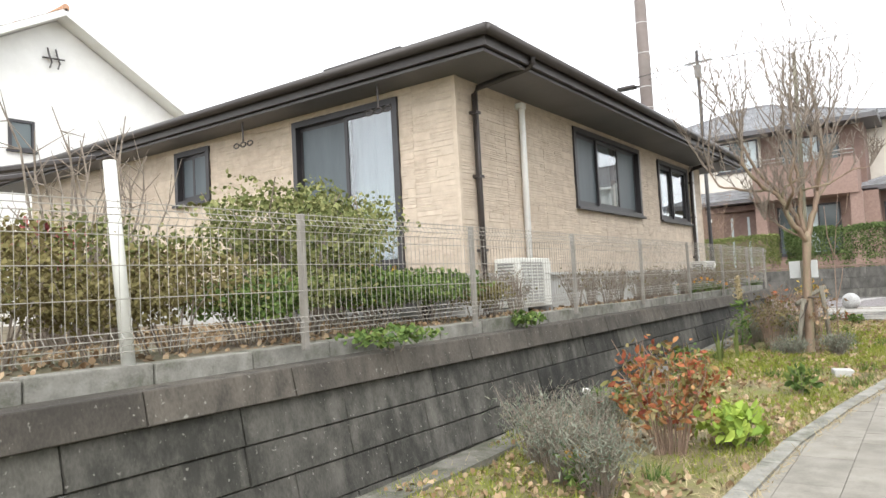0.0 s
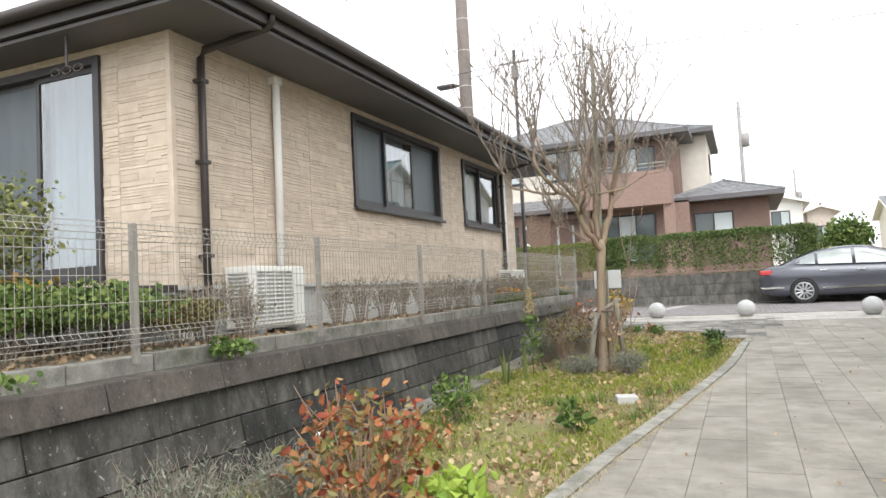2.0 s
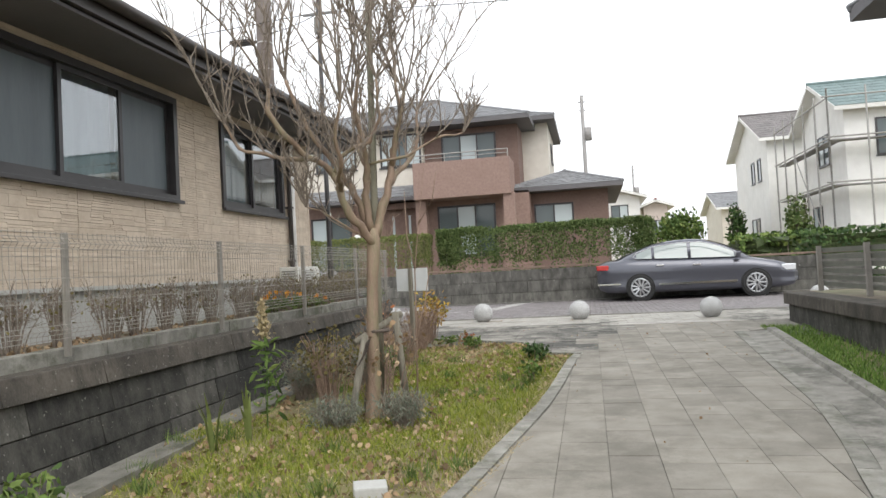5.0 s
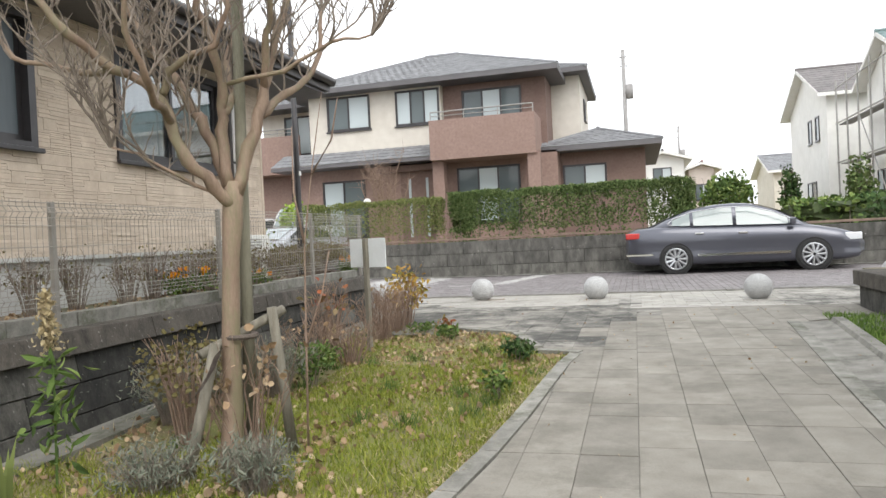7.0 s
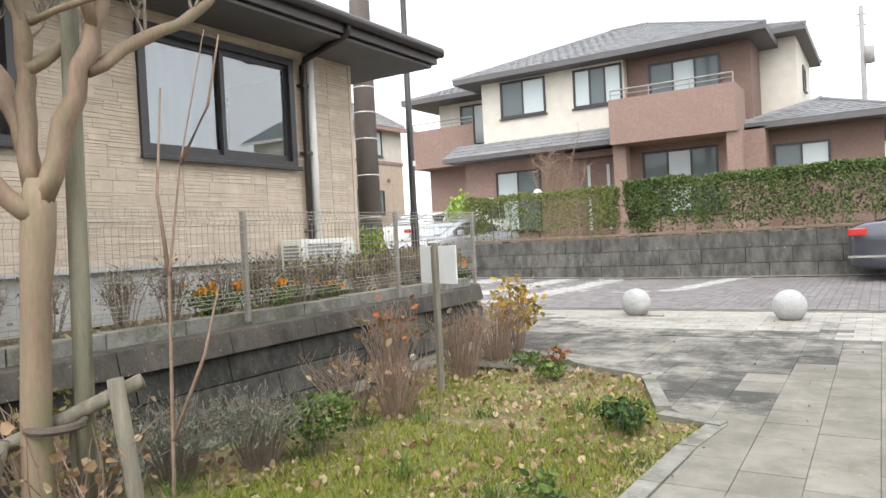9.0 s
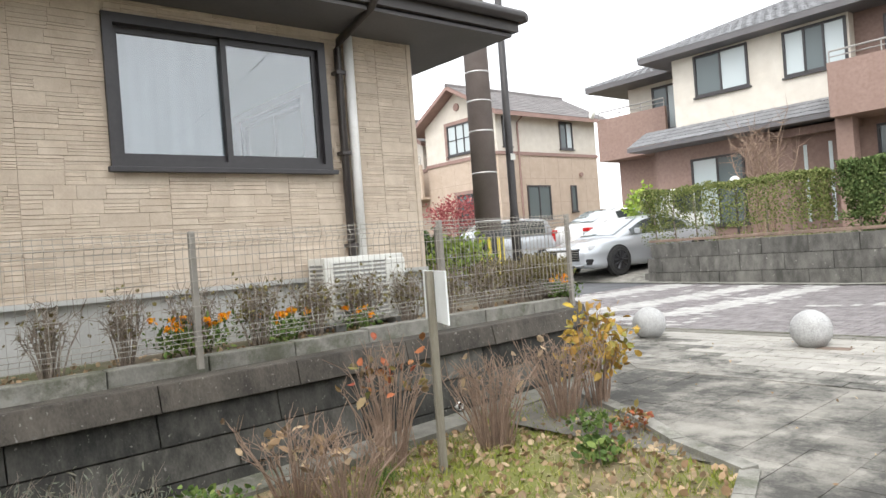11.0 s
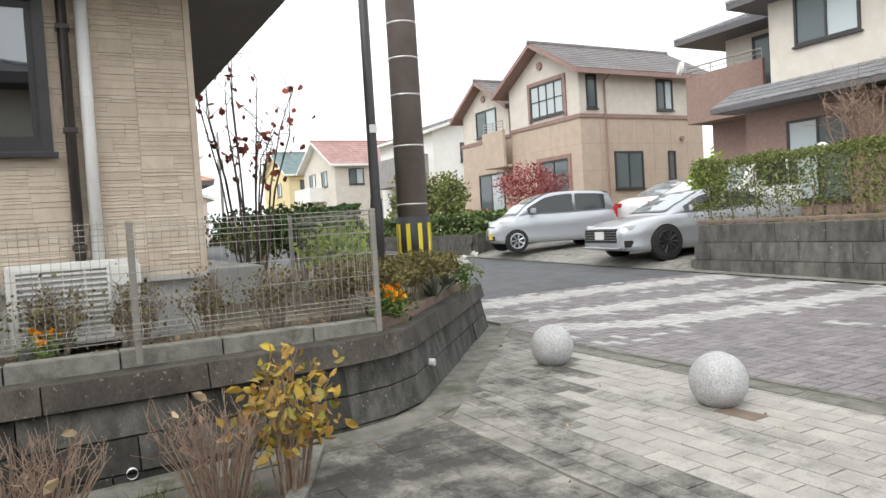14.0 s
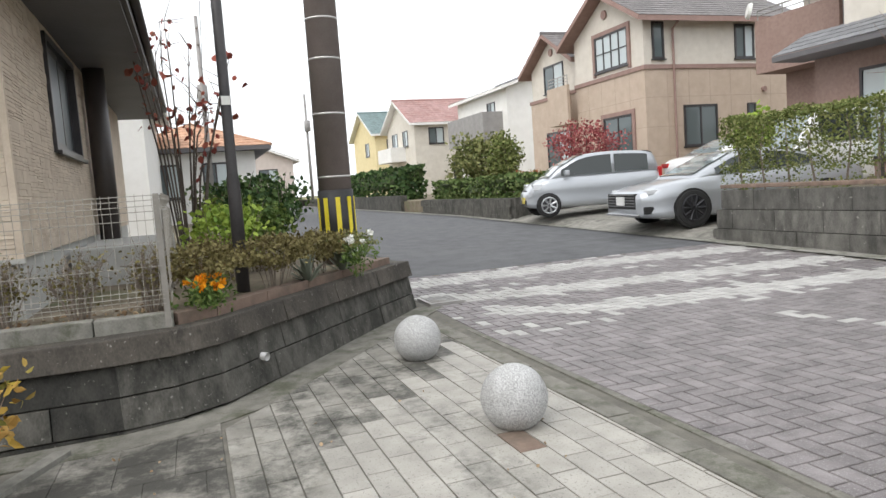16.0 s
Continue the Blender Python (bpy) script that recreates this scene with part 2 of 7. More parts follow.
def bed(x, y):
    on_bed = -2.9 < x < along(y, PATH_L) - 0.1 and 0 < y < 14.6
    return g(x, y) - 0.02 + (0.05 * noise.noise((x * 1.3, y * 1.3, 0)) + 0.025 * noise.noise((x * 5, y * 5, 3)) if on_bed else 0)


setting("ground", sheet(fine_x, fine_y, bed), M_SOIL, "weedy brown earth with moss and dry straw", True)
ROAD_X = [-160, -90, -60, -40, -30, -24, -20, -16, -12, -10, -7.8]
setting("road", sheet(ROAD_X, [18.95, 20, 22, 24.75], lambda x, y: g(x, y) + 0.006), M_ASPH, "dark grey asphalt street")

setting("road_brick_bed", sheet([-7.8, -6, -5, -4, 0, 6, 14, 40], [18.7, 20, 22, 24.75], lambda x, y: g(x, y) + 0.004), M_SAND, "sand bed under herringbone pavers", category="road")
setting("pavement_bed", sheet([-5.4, -4, -3, -2, -1, 0, 1, 2, 4, 8, 14], [14.6, 15.5, 16.5, 17.5, 18.7], lambda x, y: g(x, y) + 0.003), M_SAND, "sand bed under pavement slabs", category="pavement")

# ---- retaining wall with its garden ----
WALL_X, FALL = -2.85, 0.004  # the wall's courses rise gently along the path
LINE = ((WALL_X, -8), (WALL_X, 15.95), (-2.93, 16.3), (-3.12, 16.62), (-5.55, 18.72), (-14, 18.72))


def offset_line(d):
    """The wall's plan line moved d metres into the garden."""
    out = []
    for i, p in enumerate(LINE):
        n = Vector((0, 0))
        for a, b in ((i - 1, i), (i, i + 1)):
            if 0 <= a and b < len(LINE):
                t = (Vector(LINE[b]) - Vector(LINE[a])).normalized()
                n += Vector((-t.y, t.x))
        n.normalize()
        out.append((p[0] + d * n.x, p[1] + d * n.y))
    return out


garden = offset_line(0.42)
bm = bmesh.new()
prism(bm, garden + [(-30, 18.3), (-30, -8)], -0.2, lambda x, y: 1.02)
setting("ground_garden", bm, M_FARLAND, "raised garden earth behind the retaining wall", category="ground")


def strip(bm, outer, inner, z0, z1):
    """A run of wall between two plan lines, with batter where the lines differ."""
    for i in range(len(outer) - 1):
        prism(bm, (outer[i], outer[i + 1], inner[i + 1], inner[i]), z0, z1)


bm = bmesh.new()
strip(bm, offset_line(0.17), offset_line(0.6), -0.3, lambda x, y: 0.922 + FALL * (y - 4))
retaining_wall = setting("wall_retaining", bm, M_CONCD, "weathered dark grey concrete block retaining wall")


def block_at(parent, name, a, b, inset0, inset1, depth, z0, z1, material, gap=0.006):
    """One wall block from plan point a to b, leaning back from inset0 at its foot to inset1 at its head."""
    t = (b - a).normalized()
    n = Vector((-t.y, t.x))
    a, b = a + t * gap, b - t * gap
    bm = bmesh.new()
    e = 0.005
    up = lambda p, z: (*p, z + FALL * (p.y - 4))
    ring = lambda d, z, k: [bm.verts.new(up(a + t * k + n * d, z)), bm.verts.new(up(b - t * k + n * d, z))]
    rows = [ring(inset0 + depth, z0, 0), ring(inset0 + e, z0, 0), ring(inset0, z0 + e, e), ring(inset1, z1 - e, e), ring(inset1 + e, z1, 0), ring(inset1 + depth, z1, 0)]
    for r, s in zip(rows, rows[1:] + rows[:1]):
        bm.faces.new((r[0], r[1], s[1], s[0]))
    bm.faces.new([r[0] for r in rows][::-1]), bm.faces.new([r[1] for r in rows])
    return part(name, bm, material, parent)


# ---- bungalow ----
HX, HY0, HY1, HXW = -4.06, 6.12, 15.28, -13.4
SID0, SOF = 1.47, 3.58


def wall_with_holes(bm, axis, at, thick, u0, u1, z0, z1, holes):
    """A wall in the plane axis=at, with rectangular holes (u0, u1, z0, z1) right through it."""
    us = sorted({u0, u1, *(h[0] for h in holes), *(h[1] for h in holes)})
    zs = sorted({z0, z1, *(h[2] for h in holes), *(h[3] for h in holes)})
    for a, b in zip(us, us[1:]):
        for c, d in zip(zs, zs[1:]):
            if not any(h[0] <= a and b <= h[1] and h[2] <= c and d <= h[3] for h in holes):
                lo, hi = sorted((at, at + thick))
                box(bm, *((lo, hi, a, b, c, d) if axis == "x" else (a, b, lo, hi, c, d)))


W2, W3 = (9.0, 11.6, 2.35, 3.5), (12.55, 14.34, 2.35, 3.47)
WBIG, WSMALL, WNORTH = (-6.52, -4.83, 1.56, 3.5), (-9.0, -8.2, 2.72, 3.5), (-7.65, -5.9, 2.36, 3.5)
bungalow = thing("bungalow", (0, 0, 0), "single-storey house with beige stone-pattern siding and dark brown hip roof", "house")
bm = bmesh.new()
wall_with_holes(bm, "x", HX, -0.16, HY0, HY1, SID0, SOF, [W2, W3])
wall_with_holes(bm, "y", HY0, 0.16, HXW, HX - 0.16, SID0, SOF, [WBIG, WSMALL])
wall_with_holes(bm, "y", HY1, -0.16, HXW, HX - 0.16, SID0, SOF, [WNORTH])
wall_with_holes(bm, "x", HXW, 0.16, HY0 + 0.16, HY1 - 0.16, SID0, SOF, [])
part("wall", bm, M_SIDING, bungalow)
part("foundation", boxes((HXW, HX - 0.03, HY0 + 0.03, HY1 - 0.03, 0.9, SID0)), M_FOUND, bungalow, "pale grey rendered foundation")
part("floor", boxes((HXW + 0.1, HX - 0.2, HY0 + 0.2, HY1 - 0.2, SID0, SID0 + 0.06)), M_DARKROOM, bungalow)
EX, EY0, EY1, EXW = -3.37, 5.65, 16.09, -14.2
part("soffit", boxes((EXW + 0.05, EX - 0.05, EY0 + 0.05, EY1 - 0.05, SOF, SOF + 0.03)), M_SOFFIT, bungalow, "dark grey-brown soffit")
for s in ((EXW, EX, EY0, EY0 + 0.05, 3.62, 3.8), (EXW, EX, EY1 - 0.05, EY1, 3.62, 3.8), (EX - 0.05, EX, EY0 + 0.05, EY1 - 0.05, 3.62, 3.8), (EXW, EXW + 0.05, EY0 + 0.05, EY1 - 0.05, 3.62, 3.8)):
    part("fascia", boxes(s), M_BROWN, bungalow)


def hip_roof(x0, x1, y0, y1, z, pitch, thick=0.05):
    """A hip roof over a rectangle, ridge along the longer side."""
    bm = bmesh.new()
    half = min(x1 - x0, y1 - y0) / 2
    h = half * pitch
    if x1 - x0 >= y1 - y0:
        r0, r1 = (x0 + half, (y0 + y1) / 2), (x1 - half, (y0 + y1) / 2)
    else:
        r0, r1 = ((x0 + x1) / 2, y0 + half), ((x0 + x1) / 2, y1 - half)
    base = [(x0, y0), (x1, y0), (x1, y1), (x0, y1)]
    lo = [bm.verts.new((*p, z)) for p in base]
    hi = [bm.verts.new((*p, z + thick)) for p in base]
    a, b = bm.verts.new((*r0, z + thick + h)), bm.verts.new((*r1, z + thick + h))
    if x1 - x0 >= y1 - y0:
        faces = [(hi[0], hi[1], b, a), (hi[1], hi[2], b), (hi[2], hi[3], a, b), (hi[3], hi[0], a)]
    else:
        faces = [(hi[0], hi[1], a), (hi[1], hi[2], b, a), (hi[2], hi[3], b), (hi[3], hi[0], a, b)]
    for f in faces:
        bm.faces.new(f)
    bm.faces.new(lo[::-1])
    for i in range(4):
        bm.faces.new((lo[i], lo[(i + 1) % 4], hi[(i + 1) % 4], hi[i]))
    return bm


part("roof", hip_roof(EXW, EX, EY0, EY1, 3.76, 0.32), M_TILE_DK, bungalow)


# ---- bungalow: openings and fittings ----
M_FRAME = surf("window_frame_brown", (0.026, 0.024, 0.026), (0.042, 0.038, 0.040), 5, 0.35, 0.03, 40)
M_NET = surf("insect_screen", (0.065, 0.083, 0.092), (0.095, 0.115, 0.126), 2, 0.4, 0.02, 20, stretch=(3, 3, 0.4))
M_PIPEW = surf("white_pipe_cover", (0.72, 0.71, 0.69), (0.82, 0.81, 0.79), 4, 0.5, 0.03, 40, (0.50, 0.49, 0.45), 2, 0.4)


def local_box(axis, at, out, u0, u1, d0, d1, z0, z1):
    """A box on a wall plane: u along the wall, d metres outwards from it (negative: inwards)."""
    a, b = sorted((at + out * d0, at + out * d1))
    return (a, b, u0, u1, z0, z1) if axis == "x" else (u0, u1, a, b, z0, z1)


def frame_ring(axis, at, out, u0, u1, d0, d1, z0, z1, side, foot, head):
    """One mitred frame round an opening."""
    bm = bmesh.new()
    mk = lambda u, d, z: bm.verts.new((at + out * d, u, z) if axis == "x" else (u, at + out * d, z))
    outer, inner = [(u0, z0), (u1, z0), (u1, z1), (u0, z1)], [(u0 + side, z0 + foot), (u1 - side, z0 + foot), (u1 - side, z1 - head), (u0 + side, z1 - head)]
    rings = [[mk(u, d, z) for u, z in loop] for loop, d in ((outer, d0), (outer, d1), (inner, d1), (inner, d0))]
    for r, q in zip(rings, rings[1:] + rings[:1]):
        for i in range(4):
            bm.faces.new((r[i], r[(i + 1) % 4], q[(i + 1) % 4], q[i]))
    return bm


def sash_window(parent, axis, at, out, u0, u1, z0, z1, cuts, drapes, sill=True):
    """A sliding window: a proud frame, sashes, panes and what hangs behind each pane. cuts: sash edges as shares of the width."""
    f = 0.07
    L = lambda *s: local_box(axis, at, out, *s)
    win = part("window", frame_ring(axis, at, out, u0, u1, -0.1, 0.035, z0, z1, f, f, f), M_FRAME, parent, "dark brown aluminium sliding window")
    if sill:
        part("sill", boxes(L(u0 - 0.03, u1 + 0.03, 0.036, 0.075, z0 - 0.02, z0 + 0.02), bevel=0.006), M_FRAME, win)
    edges = [u0 + f + c * (u1 - u0 - 2 * f) for c in (0, *cuts, 1)]
    for i, (a, b) in enumerate(zip(edges, edges[1:])):
        d = -0.01 if i % 2 else -0.045
        s, o = 0.045, 0.022
        a2, b2 = a - (o if i else 0), b + (o if i < len(edges) - 2 else 0)
        part("sash", frame_ring(axis, at, out, a2, b2, d - 0.03, d, z0 + f, z1 - f, s, 0.06, 0.05), M_FRAME, win)
        pane = part("pane", boxes(L(a2 + s, b2 - s, d - 0.018, d - 0.012, z0 + f + 0.06, z1 - f - 0.05)), M_GLASS, win)
        pane.visible_shadow = False
        if drapes[i] is M_NET:
            part("insect_screen", boxes(L(a2 + s, b2 - s, d - 0.009, d - 0.005, z0 + f + 0.06, z1 - f - 0.05)), M_NET, win, "dark mesh insect screen")
        elif drapes[i]:
            bm = bmesh.new()
            n = max(8, int((b2 - a2) / 0.02))
            cols = []
            for j in range(n + 1):
                u = a2 + (b2 - a2) * j / n
                dd = -0.15 - 0.012 * math.sin(u * 23) - 0.005 * math.sin(u * 61)
                x, y = ((at + out * dd, u) if axis == "x" else (u, at + out * dd))
                cols.append((bm.verts.new((x, y, z0 + 0.04)), bm.verts.new((x, y, z1 - 0.04))))
            for p, q in zip(cols, cols[1:]):
                bm.faces.new((p[0], q[0], q[1], p[1]))
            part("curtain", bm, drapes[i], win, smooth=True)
    return win


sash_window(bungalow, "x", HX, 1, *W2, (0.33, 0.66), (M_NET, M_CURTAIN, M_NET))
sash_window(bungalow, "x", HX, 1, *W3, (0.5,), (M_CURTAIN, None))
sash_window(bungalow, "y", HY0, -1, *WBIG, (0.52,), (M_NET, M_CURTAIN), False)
sash_window(bungalow, "y", HY0, -1, *WSMALL, (0.5,), (M_NET, M_NET))
sash_window(bungalow, "y", HY1, 1, *WNORTH, (0.5,), (M_NET, M_NET))

# downpipes: brown ones from the gutter, a white one over the air conditioner's hoses
for y0, y1 in ((6.42, 6.55), (14.45, 14.42)):
    bm = tube(bmesh.new(), ((EX + 0.03, y1, 3.72), (EX + 0.02, y1, 3.64), (EX - 0.03, y1, 3.6), (HX + 0.1, y0, 3.48), (HX + 0.06, y0, 3.42), (HX + 0.06, y0, 1.05)), 0.034, 12)
    pipe = part("downpipe", bm, M_BROWN, bungalow, "dark brown downpipe", True)
    for z in (1.7, 2.5, 3.2):
        part("bracket", boxes((HX, HX + 0.1, y0 - 0.045, y0 + 0.045, z, z + 0.03)), M_BROWN, pipe)
bm = tube(bmesh.new(), ((HX + 0.02, 7.47, 3.5), (HX + 0.06, 7.47, 3.46), (HX + 0.06, 7.45, 1.55)), 0.038, 12)
part("hose_cover", bm, M_PIPEW, bungalow, "white plastic hose cover", True)
part("hose_elbow", boxes((HX, HX + 0.1, 7.41, 7.53, 3.44, 3.52), bevel=0.02), M_PIPEW, bungalow)
bm = tube(bmesh.new(), ((HX + 0.05, 14.57, 3.55), (HX + 0.05, 14.56, 1.58)), 0.042, 12)
part("hose_cover", bm, M_PIPEW, bungalow, "white plastic hose cover", True)
# gutters along the eaves, rounded in front
for a, b in (((EX + 0.05, EY0 - 0.05), (EX + 0.05, EY1)), ((EXW, EY0 - 0.05), (EX + 0.05, EY0 - 0.05)), ((EX + 0.05, EY1 + 0.04), (EXW, EY1 + 0.04))):
    part("gutter", tube(bmesh.new(), ((*a, 3.755), (*b, 3.755)), 0.055, 10), M_BROWN, bungalow, smooth=True)
# corner trims
for x, y in ((HX, HY0), (HX, HY1)):
    s = 1 if y < 10 else -1
    part("corner_trim", boxes((HX - 0.035, HX + 0.014, y - 0.014 if s > 0 else y - 0.035, y + 0.035 if s > 0 else y + 0.014, SID0 - 0.01, SOF), bevel=0.006), M_SIDING, bungalow)
part("base_flashing", boxes((HX, HX + 0.03, HY0 - 0.02, HY1 + 0.02, SID0 - 0.035, SID0)), M_FOUND, bungalow)
# solar frame peeping over the front eave
part("solar_panel", boxes((-5.7, -4.55, 5.85, 6.2, 3.88, 3.95), (-6.9, -5.75, 5.9, 6.25, 3.9, 3.95), bevel=0.01), M_BROWN, bungalow, "dark frame of solar panels")
# washing-line hangers below the front eave
for x in (-4.85, -7.1):
    hanger = part("line_hanger", tube(bmesh.new(), ((x, 5.8, SOF), (x, 5.8, SOF - 0.26)), 0.012, 8), M_BROWN, bungalow, "washing-pole hanger")
    bm = bmesh.new()
    for dx in (-0.13, 0, 0.13):
        ring = [(x + dx + 0.05 * math.cos(q), 5.8, SOF - 0.29 + 0.03 * math.sin(q)) for q in (math.pi * j / 6 for j in range(13))]
        tube(bm, ring, 0.01, 6)
    part("hanger_ring", bm, M_BROWN, hanger, smooth=True)
# porch on the north side: column, slab, step
part("porch_column", tube(bmesh.new(), ((-8.4, 15.44, 1.1), (-8.4, 15.44, SOF)), 0.13, 20), M_BROWN, bungalow, "dark brown porch column", True)
part("porch_slab", boxes((-8.6, -6.0, 15.3, 16.2, 1.0, 1.4), (-8.3, -6.9, 16.2, 16.5, 1.0, 1.2), bevel=0.01), M_FOUND, bungalow, "pale porch slab with a step")
part("deck", boxes((-6.9, -4.0, 5.35, 6.08, 1.42, 1.48), (-6.85, -6.75, 5.4, 5.5, 1.0, 1.42), (-4.1, -4.02, 5.4, 5.5, 1.0, 1.42), bevel=0.006), M_BROWN, bungalow, "low dark brown timber deck")
# glazed terrace at the west end
terrace = thing("terrace_cover", (-11.6, 4.6, 1.02), "dark framed glazed terrace with a sloping roof", "terrace")
for x in (-1.6, 0, 1.6):
    part("post", boxes((x - 0.05, x + 0.05, -0.9, -0.8, 0, 2.05)), M_BROWN, terrace)
    part("rafter", tube(bmesh.new(), ((x, -0.95, 2.05), (x, 0.85, 2.5)), 0.05, 6), M_BROWN, terrace)
part("beam", boxes((-1.75, 1.75, -0.95, -0.8, 2.05, 2.18)), M_BROWN, terrace)
for x in (-0.8, 0.8):
    p = part("pane", boxes((x - 0.74, x + 0.74, -0.86, -0.85, 0.1, 2.04)), M_GLASS, terrace)
    p.visible_shadow = False


def siding(axis, at, out, u0, u1, holes, width=0.97):
    """Stone-pattern boards: upright panels of stacked thin stones in relief, with a seam between panels."""
    u = u0 + 0.035
    rng = random.Random(int(at * 100))
    while u < u1 - 0.04:
        v = min(u + width, u1 - 0.035)
        bm = bmesh.new()
        z = SID0
        while z < SOF - 0.01:
            band = rng.choice((0.05, 0.075, 0.1, 0.1))
            z2 = min(z + band, SOF)
            a = u + 0.002
            while a < v - 0.01:
                b = min(a + rng.uniform(0.12, 0.34), v - 0.002)
                if v - b < 0.06:
                    b = v - 0.002
                k = rng.choice((1, 2, 3, 4)) if band > 0.085 else rng.choice((1, 2, 2, 3))
                cutz = [z] + sorted(z + (z2 - z) * (j + rng.uniform(-0.25, 0.25)) / k for j in range(1, k)) + [z2]
                for c, d in zip(cutz, cutz[1:]):
                    hit = [h for h in holes if h[0] < (a + b) / 2 < h[1] and h[2] < (c + d) / 2 < h[3]]
                    if not hit:
                        a1, b1, c1, d1 = a, b, c, d
                        for h in holes:
                            if a1 < h[1] and b1 > h[0] and c1 < h[3] and d1 > h[2]:
                                opts = [(b1 - h[0], 0), (h[1] - a1, 1), (d1 - h[2], 2), (h[3] - c1, 3)]
                                w = min(opts)[1]
                                b1, a1, d1, c1 = (h[0] if w == 0 else b1), (h[1] if w == 1 else a1), (h[2] if w == 2 else d1), (h[3] if w == 3 else c1)
                        if b1 - a1 > 0.01 and d1 - c1 > 0.008:
                            t = rng.uniform(0.004, 0.0075)
                            e = 0.0025
                            q = [(a1, c1), (b1, c1), (b1, d1), (a1, d1)]
                            p = [(a1 + 0.0008, c1 + e), (b1 - 0.0008, c1 + e), (b1 - 0.0008, d1 - e), (a1 + 0.0008, d1 - e)]
                            lean = rng.uniform(-0.0035, 0.001)
                            mk = lambda s, dd, zz: bm.verts.new((at + out * dd, s, zz) if axis == "x" else (s, at + out * dd, zz))
                            lo, hi = [mk(s, 0.001, zz) for s, zz in q], [mk(s, t + (lean if i > 1 else -lean), zz) for i, (s, zz) in enumerate(p)]
                            bm.faces.new(hi)
                            for i in range(4):
                                bm.faces.new((lo[i], lo[(i + 1) % 4], hi[(i + 1) % 4], hi[i]))
                a = b
            z = z2
        part("siding_panel", bm, M_SIDING, bungalow)
        u = v


siding("x", HX, 1, HY0, HY1, [W2, W3])
siding("y", HY0, -1, HXW, HX, [WBIG, WSMALL])
siding("y", HY1, 1, -9.5, HX, [WNORTH])


# ---- air conditioners ----
M_DARKGRILL = surf("dark_grille", (0.17, 0.17, 0.165), (0.24, 0.24, 0.23), 5, 0.6, 0.05, 40)


M_FANSHADE = surf("fan_shadow", (0.30, 0.30, 0.29), (0.38, 0.38, 0.37), 5, 0.7, 0.05, 40)


def air_conditioner(at, rz):
    """An outdoor unit; its slatted grille looks along local -y."""
    ac = thing("air_conditioner", at, "white outdoor air conditioner unit with a slatted grille", "air conditioner", "outdoor units", rz)
    body = part("body", boxes((-0.39, 0.39, -0.14, 0.14, 0.06, 0.6), bevel=0.012), M_WHITEP, ac)
    # flat grey plate: the shade behind the slats is put into its colour
    fan = part("fan_recess", boxes((-0.33, 0.19, -0.146, -0.138, 0.11, 0.55)), M_FANSHADE, body)
    part("grille_frame", boxes((-0.35, 0.21, -0.16, -0.14, 0.55, 0.57), (-0.35, 0.21, -0.16, -0.14, 0.09, 0.11), (-0.35, -0.33, -0.16, -0.14, 0.11, 0.55), (0.19, 0.21, -0.16, -0.14, 0.11, 0.55)), M_WHITEP, fan)
    for j in range(12):
        part("grille_slat", boxes((-0.33, 0.19, -0.158, -0.148, 0.125 + 0.036 * j, 0.139 + 0.036 * j)), M_WHITEP, fan)
    for x in (-0.2, -0.07, 0.06):
        part("grille_bar", boxes((x - 0.006, x + 0.006, -0.1485, -0.144, 0.11, 0.55)), M_WHITEP, fan)
    for j in range(12):
        part("side_louvre", boxes((-0.398, -0.385, -0.1, 0.1, 0.14 + 0.035 * j, 0.158 + 0.035 * j)), M_DARKGRILL, body)
    part("cover", boxes((0.2, 0.4, -0.15, 0.15, 0.42, 0.56), bevel=0.01), M_WHITEP, body)
    for x in (-0.3, 0.3):
        part("foot", boxes((x - 0.05, x + 0.05, -0.17, 0.17, 0, 0.06)), M_DARKGRILL, ac)
    return ac


ac = air_conditioner((-3.86, 7.02, 1.02), 90)
copy_thing(ac, pose(-3.87, 14.4, 1.02, 0, 0, 90))


# ---- fence along the garden ----
def mesh_panel(a, b, top, bottom):
    """A welded wire panel between two posts, with V folds near head and foot."""
    a, b = Vector(a), Vector(b)
    t = (b - a).normalized()
    n = Vector((t.y, -t.x))
    at = lambda s, d, z: (*(a + t * s + n * d), z + FALL * ((a + t * s).y - 4))
    bm = bmesh.new()
    L = (b - a).length
    h = top - bottom
    rows = [(0, bottom + 0.01), (0, bottom + 0.04), (0.03, bottom + 0.07), (0, bottom + 0.1), (0, bottom + 0.36 * h), (0, bottom + 0.58 * h), (0, bottom + 0.78 * h), (0, top - 0.1), (0.03, top - 0.065), (0, top - 0.03), (0, top)]
    for d, z in rows:
        tube(bm, [at(0, d, z), at(L, d, z)], 0.0026, 5, False)
    n_up = int(L / 0.05)
    for i in range(n_up + 1):
        s = min(L, (i + 0.5) * L / (n_up + 1))
        tube(bm, [at(s, 0, bottom - 0.005), at(s, 0.0, bottom + 0.04), at(s, 0.03, bottom + 0.07), at(s, 0, bottom + 0.1), at(s, 0, top - 0.1), at(s, 0.03, top - 0.065), at(s, 0, top - 0.03), at(s, 0, top + 0.012)], 0.0018, 4, False)
    return bm


